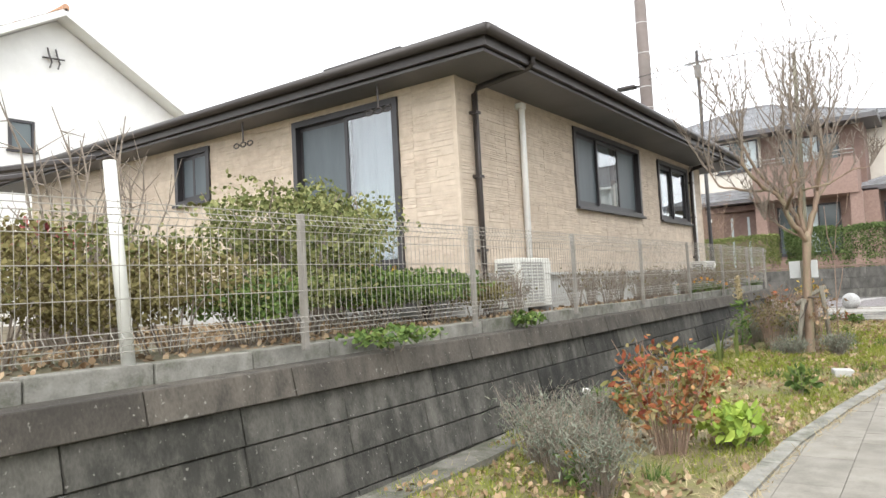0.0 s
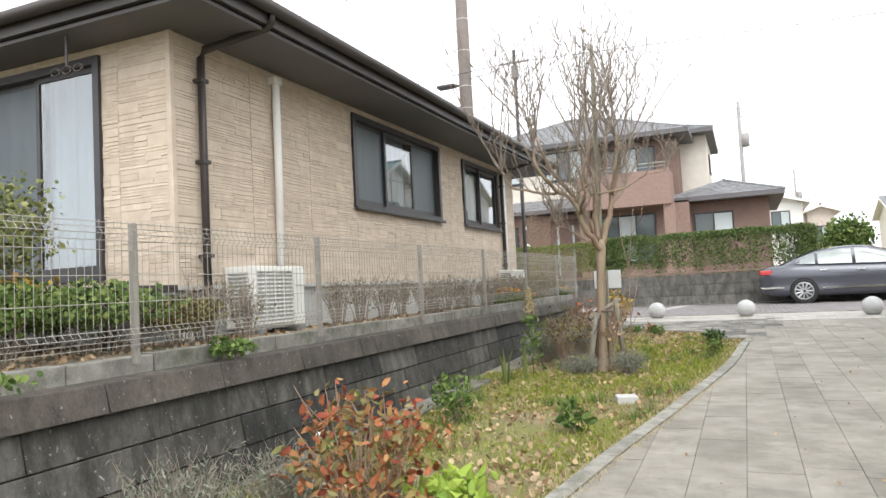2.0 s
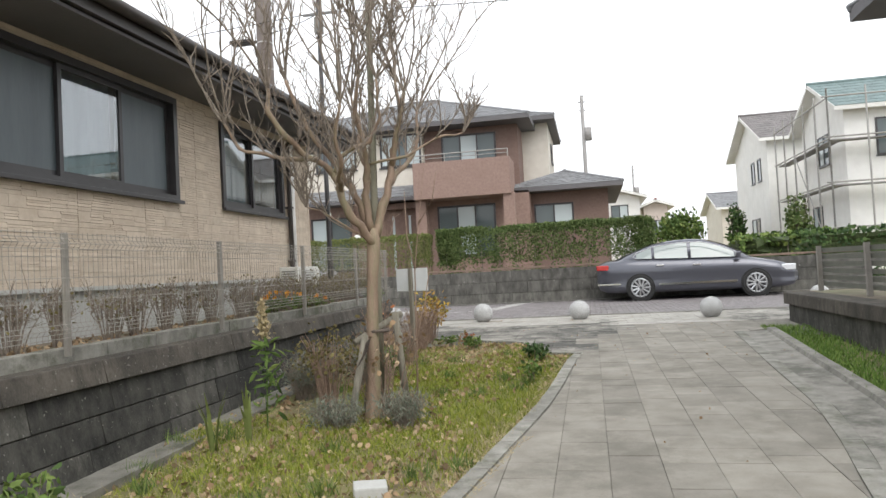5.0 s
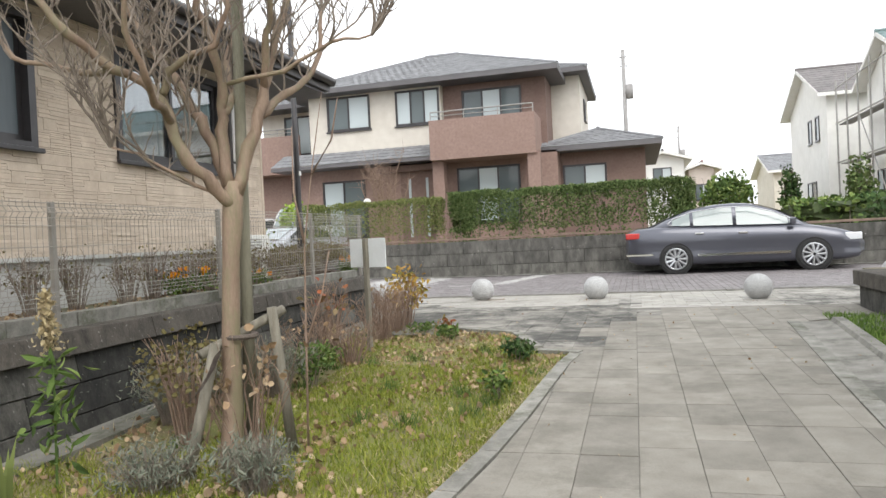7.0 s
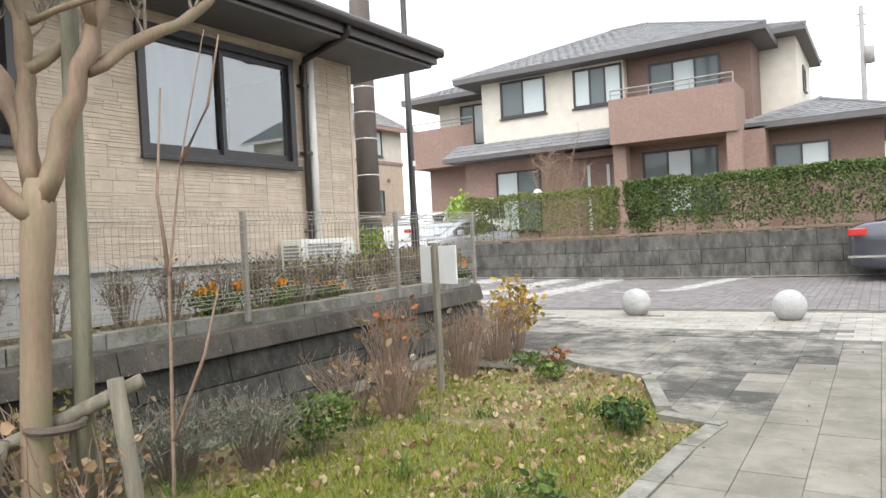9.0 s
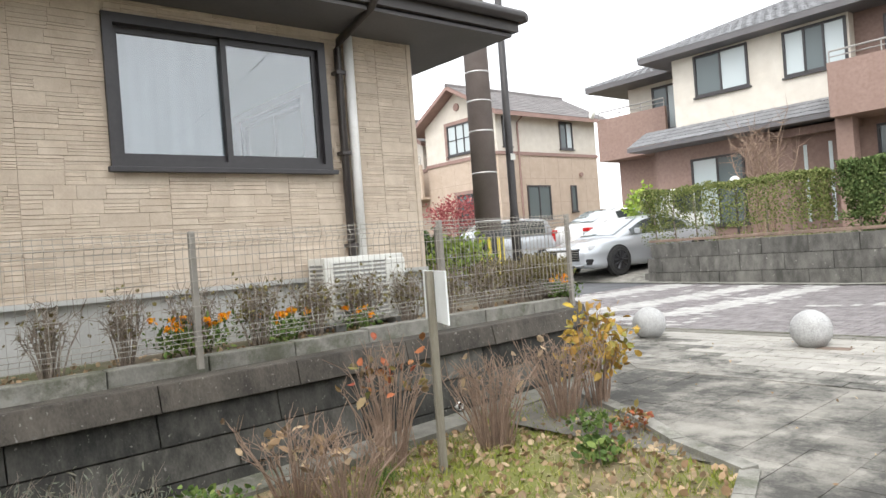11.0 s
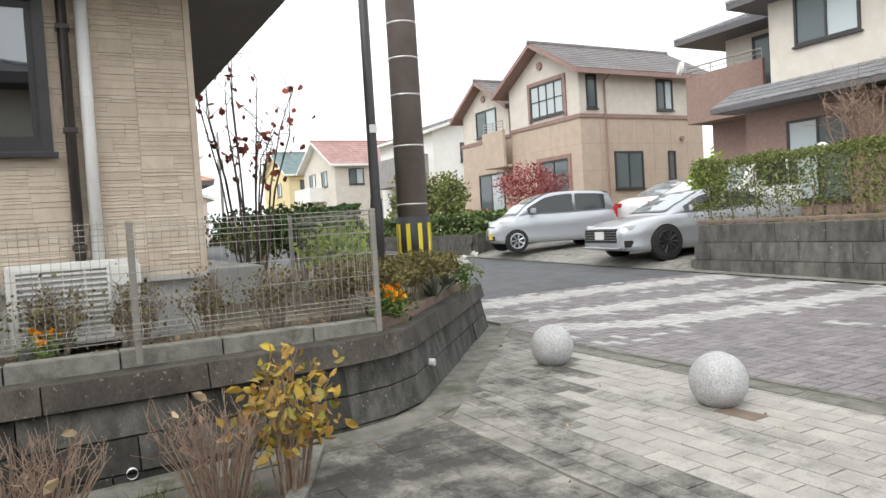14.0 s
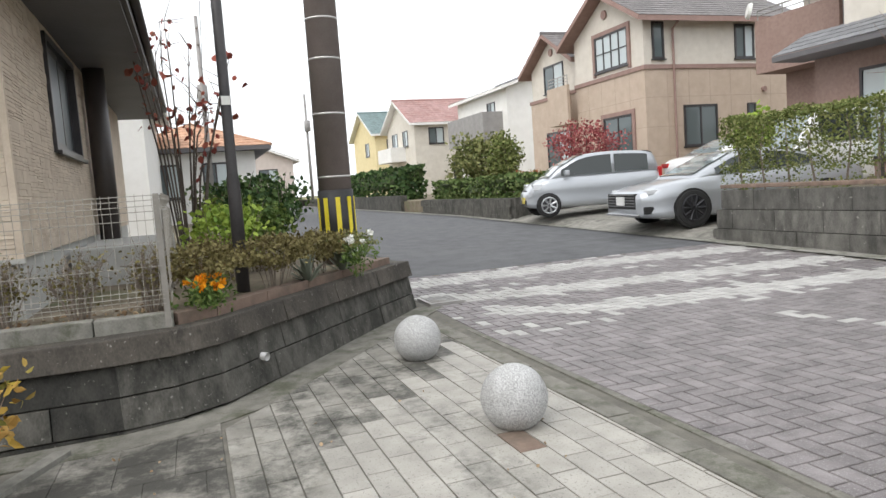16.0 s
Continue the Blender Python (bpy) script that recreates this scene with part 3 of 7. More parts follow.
M_WIRE = surf("fence_wire", (0.27, 0.255, 0.225), (0.38, 0.36, 0.32), 8, 0.55, 0.0, 40, (0.24, 0.21, 0.16), 3, 0.4)
M_POST = surf("fence_post_paint", (0.22, 0.205, 0.185), (0.31, 0.29, 0.26), 8, 0.6, 0.05, 40, (0.20, 0.18, 0.15), 4, 0.5)
POSTS = (-3.1, -1.1, 0.9, 2.94, 4.8, 6.72, 8.72, 10.74, 12.72, 14.7, 16.25)
fence = thing("mesh_fence", (0, 0, 0.0), "beige-grey welded wire mesh fence on the garden kerb", "fence")
for y in POSTS:
    part("post", boxes((-3.12, -3.085, y - 0.019, y + 0.019, 1.0, 1.81 + FALL * (y - 4)), bevel=0.004), M_POST, fence)
for a, b in zip(POSTS, POSTS[1:]):
    part("mesh_panel", mesh_panel((-3.06, a), (-3.06, b), 1.80, 1.10), M_WIRE, fence)
part("post", boxes((-5.01, -4.975, 16.2, 16.235, 1.0, 1.88), bevel=0.004), M_POST, fence)
part("mesh_panel", mesh_panel((-4.97, 16.28), (-3.1, 16.28), 1.80, 1.10), M_WIRE, fence)

# the garden's inner kerb, stone by stone, then brick-red edging along the splay
y = -4.0
krng = random.Random(5)
inner = thing("kerb_garden", (0, 0, 0), "pale grey concrete kerb blocks under the mesh fence", "kerb", kind="structure")
while y < 16.25:
    L = min(0.6, 16.28 - y)
    dx = krng.uniform(-0.008, 0.008)
    part("kerb_block", boxes((-3.3 + dx, -3.165 + dx, y + 0.004, y + L - 0.004, 0.85, 1.035 + FALL * (y - 4) + krng.uniform(-0.006, 0.006)), bevel=0.008), M_KERB, inner)
    y += L
M_REDEDGE = surf("red_brown_edging", (0.16, 0.11, 0.085), (0.25, 0.18, 0.14), 8, 0.9, 0.3, 60, (0.10, 0.09, 0.07), 3, 0.5)
edging = thing("kerb_splay", (0, 0, 0), "red-brown concrete edging round the corner flower bed", "kerb", kind="structure")
splay = [Vector(p) for p in ((-3.24, 16.3), (-3.40, 16.56), (-5.55, 18.40))]
for a, b in zip(splay, splay[1:]):
    t = (b - a).normalized()
    n = Vector((-t.y, t.x))
    s = 0.0
    while s < (b - a).length - 0.05:
        e = min(s + 0.6, (b - a).length)
        p, q = a + t * (s + 0.004), a + t * (e - 0.004)
        part("edging_block", prism(bmesh.new(), (p, q, q + n * 0.11, p + n * 0.11), 0.9, 1.06), M_REDEDGE, edging)
        s = e

# ---- stones, poles, sign ----
def ball_mesh(r):
    bm = bmesh.new()
    bmesh.ops.create_uvsphere(bm, u_segments=48, v_segments=28, radius=r)
    for v in bm.verts:
        v.co *= 1 + 0.012 * noise.noise(v.co * 14)
    return bm


ball = mesh_of(ball_mesh(0.185), "stone_ball", M_GRANITE, True)
for x, y in ((-3.5, 18.03), (-1.72, 18.02), (0.1, 17.8), (2.32, 17.35), (4.75, 19.8)):
    b = tagged(new("stone_ball", ball), "speckled pale grey granite ball bollard on the pavement", "bollard", "row of stone balls")
    b.matrix_basis = pose(x, y, g(x, y) + 0.17, 20 * x, 10 * y, 47 * x)

M_POLE = surf("brown_pole_paint", (0.155, 0.126, 0.114), (0.228, 0.19, 0.174), 3, 0.7, 0.15, 60, (0.20, 0.18, 0.16), 1.4, 0.5)
M_BAND = surf("pole_band", (0.45, 0.44, 0.42), (0.6, 0.59, 0.57), 8, 0.4, 0.05, 40, metal=0.7)
M_YELLOW = surf("yellow_guard", (0.72, 0.58, 0.03), (0.85, 0.70, 0.06), 5, 0.5, 0.05, 40)
M_BLACK = surf("black_guard", (0.015, 0.015, 0.016), (0.03, 0.03, 0.03), 5, 0.6, 0.05, 40)
pole = thing("utility_pole", (-5.93, 17.95, 1.0), "tall brown utility pole with metal bands and a striped guard", "pole")
part("shaft", tube(bmesh.new(), ((0, 0, -0.3), (0, 0, 12)), (0.185, 0.13), 24), M_POLE, pole, smooth=True)
for z in (0.35, 0.95, 1.62, 2.2, 2.62, 3.02, 3.45, 3.9, 4.4, 4.75, 5.3, 6.2, 7.0, 8.0):
    r = 0.187 - 0.055 * z / 12.3
    part("band", tube(bmesh.new(), ((0, 0, z), (0, 0, z + 0.02)), r, 24), M_BAND, pole, smooth=True)
guard = part("guard", tube(bmesh.new(), ((0, 0, 0.12), (0, 0, 0.82)), (0.196, 0.193), 24), M_BLACK, pole, "black and yellow striped guard", True)
for j in range(-4, 5):
    q = radians(-45 + 40 * j)
    c, s = math.cos(q), math.sin(q)
    bm = boxes((-0.024, 0.024, 0.19, 0.2, 0.14, 0.74))
    bmesh.ops.rotate(bm, verts=bm.verts, matrix=Matrix.Rotation(q - radians(90), 3, "Z"))
    part("stripe", bm, M_YELLOW, guard)
arm = part("lamp_arm", tube(bmesh.new(), ((0, 0, 5.35), (-0.3, 0.05, 5.4)), 0.03, 8), M_BROWN, pole, smooth=True)
part("lamp_head", boxes((-0.75, -0.28, -0.09, 0.16, 5.36, 5.44), bevel=0.02), M_BROWN, arm)

M_POSTDARK = surf("dark_post_paint", (0.022, 0.02, 0.021), (0.045, 0.041, 0.042), 4, 0.5, 0.08, 60, (0.06, 0.055, 0.05), 2, 0.3)
post = thing("lamp_post", (-4.3, 16.8, 1.0), "slim dark brown steel lamp post with a transformer box on top", "lamp post")
part("shaft", tube(bmesh.new(), ((0, 0, -0.2), (0, 0, 0.9), (0, 0, 1.0), (0, 0, 5.6)), (0.054, 0.054, 0.044, 0.038), 16), M_POSTDARK, post, smooth=True)
part("clamp", boxes((-0.07, 0.07, -0.07, 0.07, 4.95, 5.25), bevel=0.01), M_DARKGRILL, post)
part("cross_arm", boxes((-0.3, 0.35, -0.02, 0.02, 5.3, 5.34)), M_DARKGRILL, post)
part("plate", boxes((0.045, 0.05, -0.035, 0.035, 1.55, 1.62)), M_WHITEP, post)

M_WOODG = surf("weathered_stake", (0.14, 0.125, 0.095), (0.27, 0.25, 0.20), 5, 0.9, 0.4, 60, (0.12, 0.11, 0.08), 2, 0.5, stretch=(6, 6, 0.6))
M_SIGN = surf("sign_sheet", (0.66, 0.69, 0.69), (0.76, 0.78, 0.78), 3, 0.5, 0.02, 40, (0.58, 0.60, 0.58), 2, 0.3)
M_INK = surf("faded_ink", (0.45, 0.47, 0.49), (0.52, 0.54, 0.56), 4, 0.7, 0.0, 40)
sign = thing("notice_board", (-2.0, 13.68, 0.3), "small white notice on a weathered wooden stake in the bed", "sign", rz=-25)
part("stake", boxes((-0.025, 0.025, -0.022, 0.022, -0.1, 1.2), bevel=0.006), M_WOODG, sign)
board = part("board", boxes((-0.265, 0.265, 0.0235, 0.034, 0.9, 1.2), bevel=0.004), M_SIGN, sign, "blank white sheet")
for j in range(5):
    part("text_line", boxes((-0.15, 0.15 - 0.04 * (j % 3), 0.0345, 0.036, 0.97 + 0.04 * j, 0.98 + 0.04 * j)), M_INK, board)
slab = tagged(new("stone_slab", mesh_of(boxes((-0.095, 0.095, -0.07, 0.07, -0.05, 0.024), bevel=0.012), "stone_slab", M_FOUND)), "small flat pale concrete block lying in the grass", "stone")
slab.matrix_basis = pose(-0.93, 8.4, 0.25, 3, 2, 20)

# ---- neighbour's wall and fence across the path ----
nw = setting("wall_neighbour", boxes((3.3, 3.6, -8, 16.35, -0.3, 0.66)), M_CONCD, "low grey concrete retaining wall of the neighbour")
part("coping", boxes((3.24, 3.62, -8, 16.4, 0.66, 0.84), bevel=0.015), M_CAP, nw)
ng = setting("ground_neighbour", boxes((3.6, 30, -8, 17.3, -0.3, 0.8)), M_FARLAND, "neighbour's garden earth", category="ground")
nf = thing("slat_fence", (0, 0, 0), "olive grey horizontal slat fence on the low wall", "fence")
M_SLAT = surf("slat_paint", (0.10, 0.105, 0.085), (0.15, 0.15, 0.12), 5, 0.6, 0.05, 40)
for y in (16.2, 14.3, 12.4, 10.5, 8.6):
    part("post", boxes((3.7, 3.76, y - 0.03, y + 0.03, 0.84, 1.52)), M_POST, nf)
for j in range(6):
    part("slat", boxes((3.77, 3.79, 6, 16.2, 0.92 + 0.1 * j, 0.985 + 0.1 * j)), M_SLAT, nf)

# ---- houses around ----
M_BRICKB = surf("brown_brick", (0.235, 0.155, 0.128), (0.315, 0.22, 0.185), 12, 0.85, 0.3, 70, (0.24, 0.16, 0.13), 1.5, 0.4)
M_BRICKD = surf("dark_brown_brick", (0.165, 0.108, 0.09), (0.23, 0.158, 0.132), 12, 0.85, 0.3, 70, (0.16, 0.10, 0.085), 1.5, 0.4)
M_CREAM = surf("cream_render", (0.58, 0.54, 0.475), (0.67, 0.63, 0.56), 3, 0.9, 0.2, 60, (0.52, 0.47, 0.40), 0.8, 0.3)
M_BEIGE = surf("beige_render", (0.45, 0.36, 0.285), (0.53, 0.435, 0.35), 3, 0.9, 0.2, 60, (0.42, 0.33, 0.25), 0.8, 0.3)
M_TRIM = surf("rose_brown_trim", (0.26, 0.17, 0.145), (0.33, 0.22, 0.19), 4, 0.8, 0.1, 50)
M_WHITEW = surf("white_render", (0.74, 0.73, 0.70), (0.82, 0.81, 0.78), 2, 0.9, 0.2, 60, (0.66, 0.65, 0.61), 0.8, 0.3)
M_TILE_GR = surf("grey_roof_tile", (0.15, 0.153, 0.16), (0.25, 0.253, 0.26), 6, 0.7, 0.3, 50, (0.11, 0.11, 0.115), 1.0, 0.4, jitter=0.12, by_object=False)
M_TILE_BR = surf("brown_grey_roof_tile", (0.12, 0.108, 0.105), (0.20, 0.182, 0.176), 6, 0.6, 0.3, 50, (0.08, 0.075, 0.072), 1.0, 0.4, jitter=0.12, by_object=False)
M_TILE_RED = surf("red_roof_tile", (0.29, 0.165, 0.15), (0.40, 0.255, 0.235), 6, 0.7, 0.3, 50, (0.24, 0.10, 0.08), 1.0, 0.4, jitter=0.12, by_object=False)
M_TILE_OR = surf("orange_roof_tile", (0.42, 0.22, 0.13), (0.58, 0.36, 0.24), 6, 0.75, 0.3, 50, (0.30, 0.17, 0.11), 1.0, 0.4, jitter=0.15, by_object=False)
M_TILE_GN = surf("green_roof_tile", (0.10, 0.15, 0.15), (0.17, 0.23, 0.225), 6, 0.55, 0.3, 50, jitter=0.12, by_object=False)
M_DGLASS = bpy.data.materials.new("far_window_glass")
M_DGLASS.use_nodes = True
_b = M_DGLASS.node_tree.nodes["Principled BSDF"]
_b.inputs["Base Color"].default_value, _b.inputs["Roughness"].default_value = (0.11, 0.135, 0.14, 1), 0.06
M_PGLASS = M_DGLASS.copy()
M_PGLASS.name = "curtained_window_glass"
M_PGLASS.node_tree.nodes["Principled BSDF"].inputs["Base Color"].default_value = (0.48, 0.54, 0.55, 1)
M_YELLOWW = surf("yellow_render", (0.66, 0.55, 0.31), (0.74, 0.63, 0.38), 3, 0.9, 0.2, 60)
M_GREYW = surf("grey_cladding", (0.24, 0.23, 0.225), (0.32, 0.31, 0.30), 3, 0.8, 0.2, 60)
M_PINKW = surf("pale_pink_render", (0.58, 0.50, 0.45), (0.66, 0.58, 0.53), 3, 0.9, 0.2, 60)


def house_window(parent, axis, at, out, u0, u1, z0, z1, panes=2, frame=None, glass=None, bars=0):
    """A window standing a little proud of a wall: frame, panes between uprights, sill."""
    L = lambda *s: local_box(axis, at, out, *s)
    f, fr = 0.07, frame or M_FRAME
    win = part("window", frame_ring(axis, at, out, u0, u1, -0.02, 0.05, z0, z1, f, f, f), fr, parent)
    w = (u1 - u0 - 2 * f) / panes
    for i in range(panes):
        a = u0 + f + i * w
        kind = glass[i % len(glass)] if glass else (M_DGLASS, M_PGLASS)[i % 2]
        part("pane", boxes(L(a + 0.002, a + w - 0.002, 0.002, 0.012, z0 + f, z1 - f)), kind, win)
        if i:
            part("mullion", boxes(L(a - 0.03, a + 0.03, 0.013, 0.04, z0 + f, z1 - f)), fr, win)
    for j in range(bars):
        z = z0 + (z1 - z0) * (j + 1) / (bars + 1)
        part("bar", boxes(L(u0 + f, u1 - f, 0.013, 0.035, z - 0.02, z + 0.02)), fr, win)
    part("sill", boxes(L(u0 - 0.05, u1 + 0.05, 0.0, 0.09, z0 - 0.05, z0 - 0.004)), fr, win)
    return win


def slope(bm, e0, e1, r0, r1, course=0.28, lift=0.02, width=0.3):
    """Roof tiles in overlapping courses from the eave line e0-e1 up to the ridge line r0-r1, each tile a slightly lifted piece."""
    e0, e1, r0, r1 = (Vector(p) for p in (e0, e1, r0, r1))
    n = max(2, int(max((r0 - e0).length, (r1 - e1).length) / course))
    up = (e1 - e0).cross(r0 - e0 if (r0 - e0).length > 0.01 else r1 - e0).normalized()
    if up.z < 0:
        up = -up
    for i in range(n):
        a, b = e0.lerp(r0, i / n), e1.lerp(r1, i / n)
        c, d = e1.lerp(r1, (i + 1) / n), e0.lerp(r0, (i + 1) / n)
        m = max(1, int((b - a).length / width))
        for j in range(m):
            p, q = a.lerp(b, j / m) + up * lift, a.lerp(b, (j + 1) / m) + up * lift
            s, t = d.lerp(c, (j + 1) / m) + up * 0.006, d.lerp(c, j / m) + up * 0.006
            mid = up * 0.009
            k, l = (p + q) / 2 + mid, (s + t) / 2 + mid
            v = [bm.verts.new(x) for x in (p, k, q, s, l, t, p - up * lift, q - up * lift)]
            bm.faces.new((v[0], v[1], v[4], v[5])), bm.faces.new((v[1], v[2], v[3], v[4]))
            bm.faces.new((v[6], v[7], v[2], v[1], v[0]))
    return bm


def hip(parent, x0, x1, y0, y1, z, pitch, tile, eave=None, sides="swen", course=0.3):
    """A hip roof: deck with fascia, tiled slopes, ridge cap."""
    deck = part("roof", hip_roof(x0, x1, y0, y1, z, pitch, 0.16), eave or M_SOFFIT, parent)
    half = min(x1 - x0, y1 - y0) / 2
    top = z + 0.17 + half * pitch
    if x1 - x0 >= y1 - y0:
        a, b = (x0 + half, (y0 + y1) / 2, top), (x1 - half, (y0 + y1) / 2, top)
        faces = {"s": ((x0, y0), (x1, y0), a, b), "e": ((x1, y0), (x1, y1), b, b), "n": ((x1, y1), (x0, y1), b, a), "w": ((x0, y1), (x0, y0), a, a)}
    else:
        a, b = ((x0 + x1) / 2, y0 + half, top), ((x0 + x1) / 2, y1 - half, top)
        faces = {"s": ((x0, y0), (x1, y0), a, a), "e": ((x1, y0), (x1, y1), a, b), "n": ((x1, y1), (x0, y1), b, b), "w": ((x0, y1), (x0, y0), b, a)}
    for k in sides:
        p, q, r, s = faces[k]
        bm = slope(bmesh.new(), (*p, z + 0.165), (*q, z + 0.165), r, s, course)
        tagged(part("tile_slope", bm, tile, deck), kind="stuff")
    bm = bmesh.new()
    tube(bm, (a, b if a != b else (b[0] + 0.1, b[1], b[2])), 0.1, 8)
    for c, r in (((x0, y0), a), ((x1, y0), b if x1 - x0 >= y1 - y0 else a), ((x1, y1), b), ((x0, y1), a if x1 - x0 >= y1 - y0 else b)):
        tube(bm, ((*c, z + 0.17), r), 0.07, 6)
    part("ridge_cap", bm, tile, deck)
    return deck


def gable(parent, x0, x1, y0, y1, z, pitch, tile, wall, over=0.5, along_y=True, trim=None, side="we", course=0.3):
    """A gable roof over a rectangle of walls, ridge along y (or x), gable walls filled in."""
    mk = (lambda u, v, w: (u, v, w)) if along_y else (lambda u, v, w: (v, u, w))
    a0, a1, b0, b1 = (x0, x1, y0, y1) if along_y else (y0, y1, x0, x1)
    m = (a0 + a1) / 2
    top = z + (m - a0) * pitch
    for b in (b0, b1 - 0.12):
        bm = bmesh.new()
        lo = [bm.verts.new(mk(*p)) for p in ((a0, b, z), (a1, b, z), (m, b, top))]
        hi = [bm.verts.new(mk(*p)) for p in ((a0, b + 0.12, z), (a1, b + 0.12, z), (m, b + 0.12, top))]
        bm.faces.new(lo), bm.faces.new(hi)
        for i in range(3):
            bm.faces.new((lo[i], lo[(i + 1) % 3], hi[(i + 1) % 3], hi[i]))
        part("gable_wall", bm, wall, parent)
    drop = over * pitch
    root = None
    for k, e in (("w", a0 - over), ("e", a1 + over)):
        bm = bmesh.new()
        pts = [(e, b0 - over, z - drop), (m, b0 - over, top), (m, b1 + over, top), (e, b1 + over, z - drop)]
        lo, hi = [bm.verts.new(mk(p[0], p[1], p[2] + 0.02)) for p in pts], [bm.verts.new(mk(p[0], p[1], p[2] + 0.2)) for p in pts]
        bm.faces.new(lo), bm.faces.new(hi)
        for i in range(4):
            bm.faces.new((lo[i], lo[(i + 1) % 4], hi[(i + 1) % 4], hi[i]))
        deck = part("roof", bm, trim or M_TRIM, parent)
        root = root or deck
        if k in side:
            bm = slope(bmesh.new(), mk(e, b0 - over + 0.03, z - drop + 0.205), mk(e, b1 + over - 0.03, z - drop + 0.205), mk(m, b0 - over + 0.03, top + 0.205), mk(m, b1 + over - 0.03, top + 0.205), course)
            tagged(part("tile_slope", bm, tile, deck), kind="stuff")
    part("ridge_cap", tube(bmesh.new(), (mk(m, b0 - over, top + 0.22), mk(m, b1 + over, top + 0.22)), 0.1, 8), tile, root)


def railing(parent, axis, at, u0, u1, z, rows=3, gap=0.13):
    rail = part("railing", tube(bmesh.new(), [((at, u, z + rows * gap) if axis == "x" else (u, at, z + rows * gap)) for u in (u0, u1)], 0.025, 8), M_STEEL, parent)
    for j in range(rows - 1):
        part("rail", tube(bmesh.new(), [((at, u, z + (j + 1) * gap) if axis == "x" else (u, at, z + (j + 1) * gap)) for u in (u0, u1)], 0.015, 6), M_STEEL, rail)
    n = max(2, int(abs(u1 - u0) / 0.9))
    for j in range(n + 1):
        u = u0 + (u1 - u0) * j / n
        part("rail_post", tube(bmesh.new(), [((at, u, w) if axis == "x" else (u, at, w)) for w in (z, z + rows * gap)], 0.018, 6), M_STEEL, rail)


# ground behind the front walls
bm = bmesh.new()
prism(bm, ((-8.1, 25.2), (7.2, 25.2), (7.2, 60), (-15.3, 60), (-15.3, 31), (-8.1, 31)), 0.2, 1.32)
setting("ground_yard", bm, M_FARLAND, "raised front yard earth", category="ground")
bm = sheet([-16.3, -14, -12, -10, -8.1], [24.75, 25.0, 25.25, 27, 31, 31.2], lambda x, y: g(x, y) + 0.01 + min(1, max(0, (y - 24.75) / 0.5)) * 0.12 + max(0, y - 25.2) * 0.07)
setting("driveway", bm, M_CONC, "worn pale concrete driveway sloping up from the street")
bm = bmesh.new()
prism(bm, ((-60, 25.1), (-16.3, 25.1), (-16.3, 31.2), (-15.3, 31.2), (-15.3, 60), (-60, 60)), 0.2, 1.25)
setting("ground_west_yards", bm, M_FARLAND, "raised front gardens along the street", category="ground")
far_kerb = setting("kerb_street", sheet([-60, -40, -24, -20, -16, -12, -8, -4, 0, 8, 14], [24.6, 24.95], lambda x, y: g(x, y) + 0.025), M_KERB, "pale concrete street gutter", category="kerb")

# brown brick house
hb = thing("brown_house", (0, 0, 0), "two-storey brown brick and cream house with grey tiled hip roofs", "house")
part("wall", boxes((-11.75, -1.75, 31.2, 39, 1.2, 4.35)), M_BRICKB, hb)
part("wall", boxes((-10.95, -5.8, 31.25, 38.6, 4.35, 7.05)), M_CREAM, hb, "cream rendered upper wall")
part("wall", boxes((-5.8, -2.1, 31.6, 38.6, 4.35, 7.05)), M_BRICKD, hb, "brown upper wall behind the balcony")
part("wall", boxes((-2.1, -1.05, 33.4, 38.2, 4.35, 7.3)), M_CREAM, hb)
part("wall", boxes((-1.75, 1.15, 32.0, 38.5, 1.2, 4.3)), M_BRICKD, hb)
part("wall", boxes((-14.5, -11.75, 33.1, 38.5, 1.2, 4.4)), M_BRICKB, hb)
part("wall", boxes((-14.1, -10.95, 33.4, 38.5, 4.4, 6.95)), M_CREAM, hb)
bal = part("balcony", boxes((-5.9, -2.3, 29.9, 30.02, 4.25, 5.5), (-5.9, -5.78, 30.02, 31.6, 4.25, 5.5), (-2.42, -2.3, 30.02, 31.6, 4.25, 5.5), (-5.9, -2.3, 29.9, 31.6, 4.15, 4.25)), M_BRICKB, hb, "brown brick balcony")
railing(bal, "y", 29.96, -5.85, -2.35, 5.5, 2, 0.14)
bal = part("balcony", boxes((-14.7, -11.9, 32.2, 32.32, 4.45, 5.85), (-14.7, -14.58, 32.32, 33.4, 4.45, 5.85), (-14.7, -11.9, 32.2, 33.4, 4.35, 4.45)), M_BRICKB, hb, "brown brick balcony")
railing(bal, "y", 32.26, -14.65, -11.95, 5.85, 2, 0.14)
part("column", boxes((-2.6, -2.2, 30.0, 30.4, 1.3, 4.2)), M_BRICKB, hb)
part("column", boxes((-5.95, -5.55, 30.3, 30.7, 1.3, 4.2)), M_BRICKB, hb)
hip(hb, -11.75, -1.55, 30.6, 39.4, 6.98, 0.42, M_TILE_GR)
hip(hb, -5.0, -0.72, 32.7, 39.0, 7.28, 0.35, M_TILE_GR, sides="se")
hip(hb, -2.6, 1.7, 31.2, 39.2, 4.28, 0.36, M_TILE_GR, sides="se")
hip(hb, -15.2, -9.8, 32.3, 39.2, 6.95, 0.36, M_TILE_GR, sides="sw")
deck = part("roof", boxes((-12.1, -5.9, 30.2, 31.25, 4.22, 4.34)), M_SOFFIT, hb)
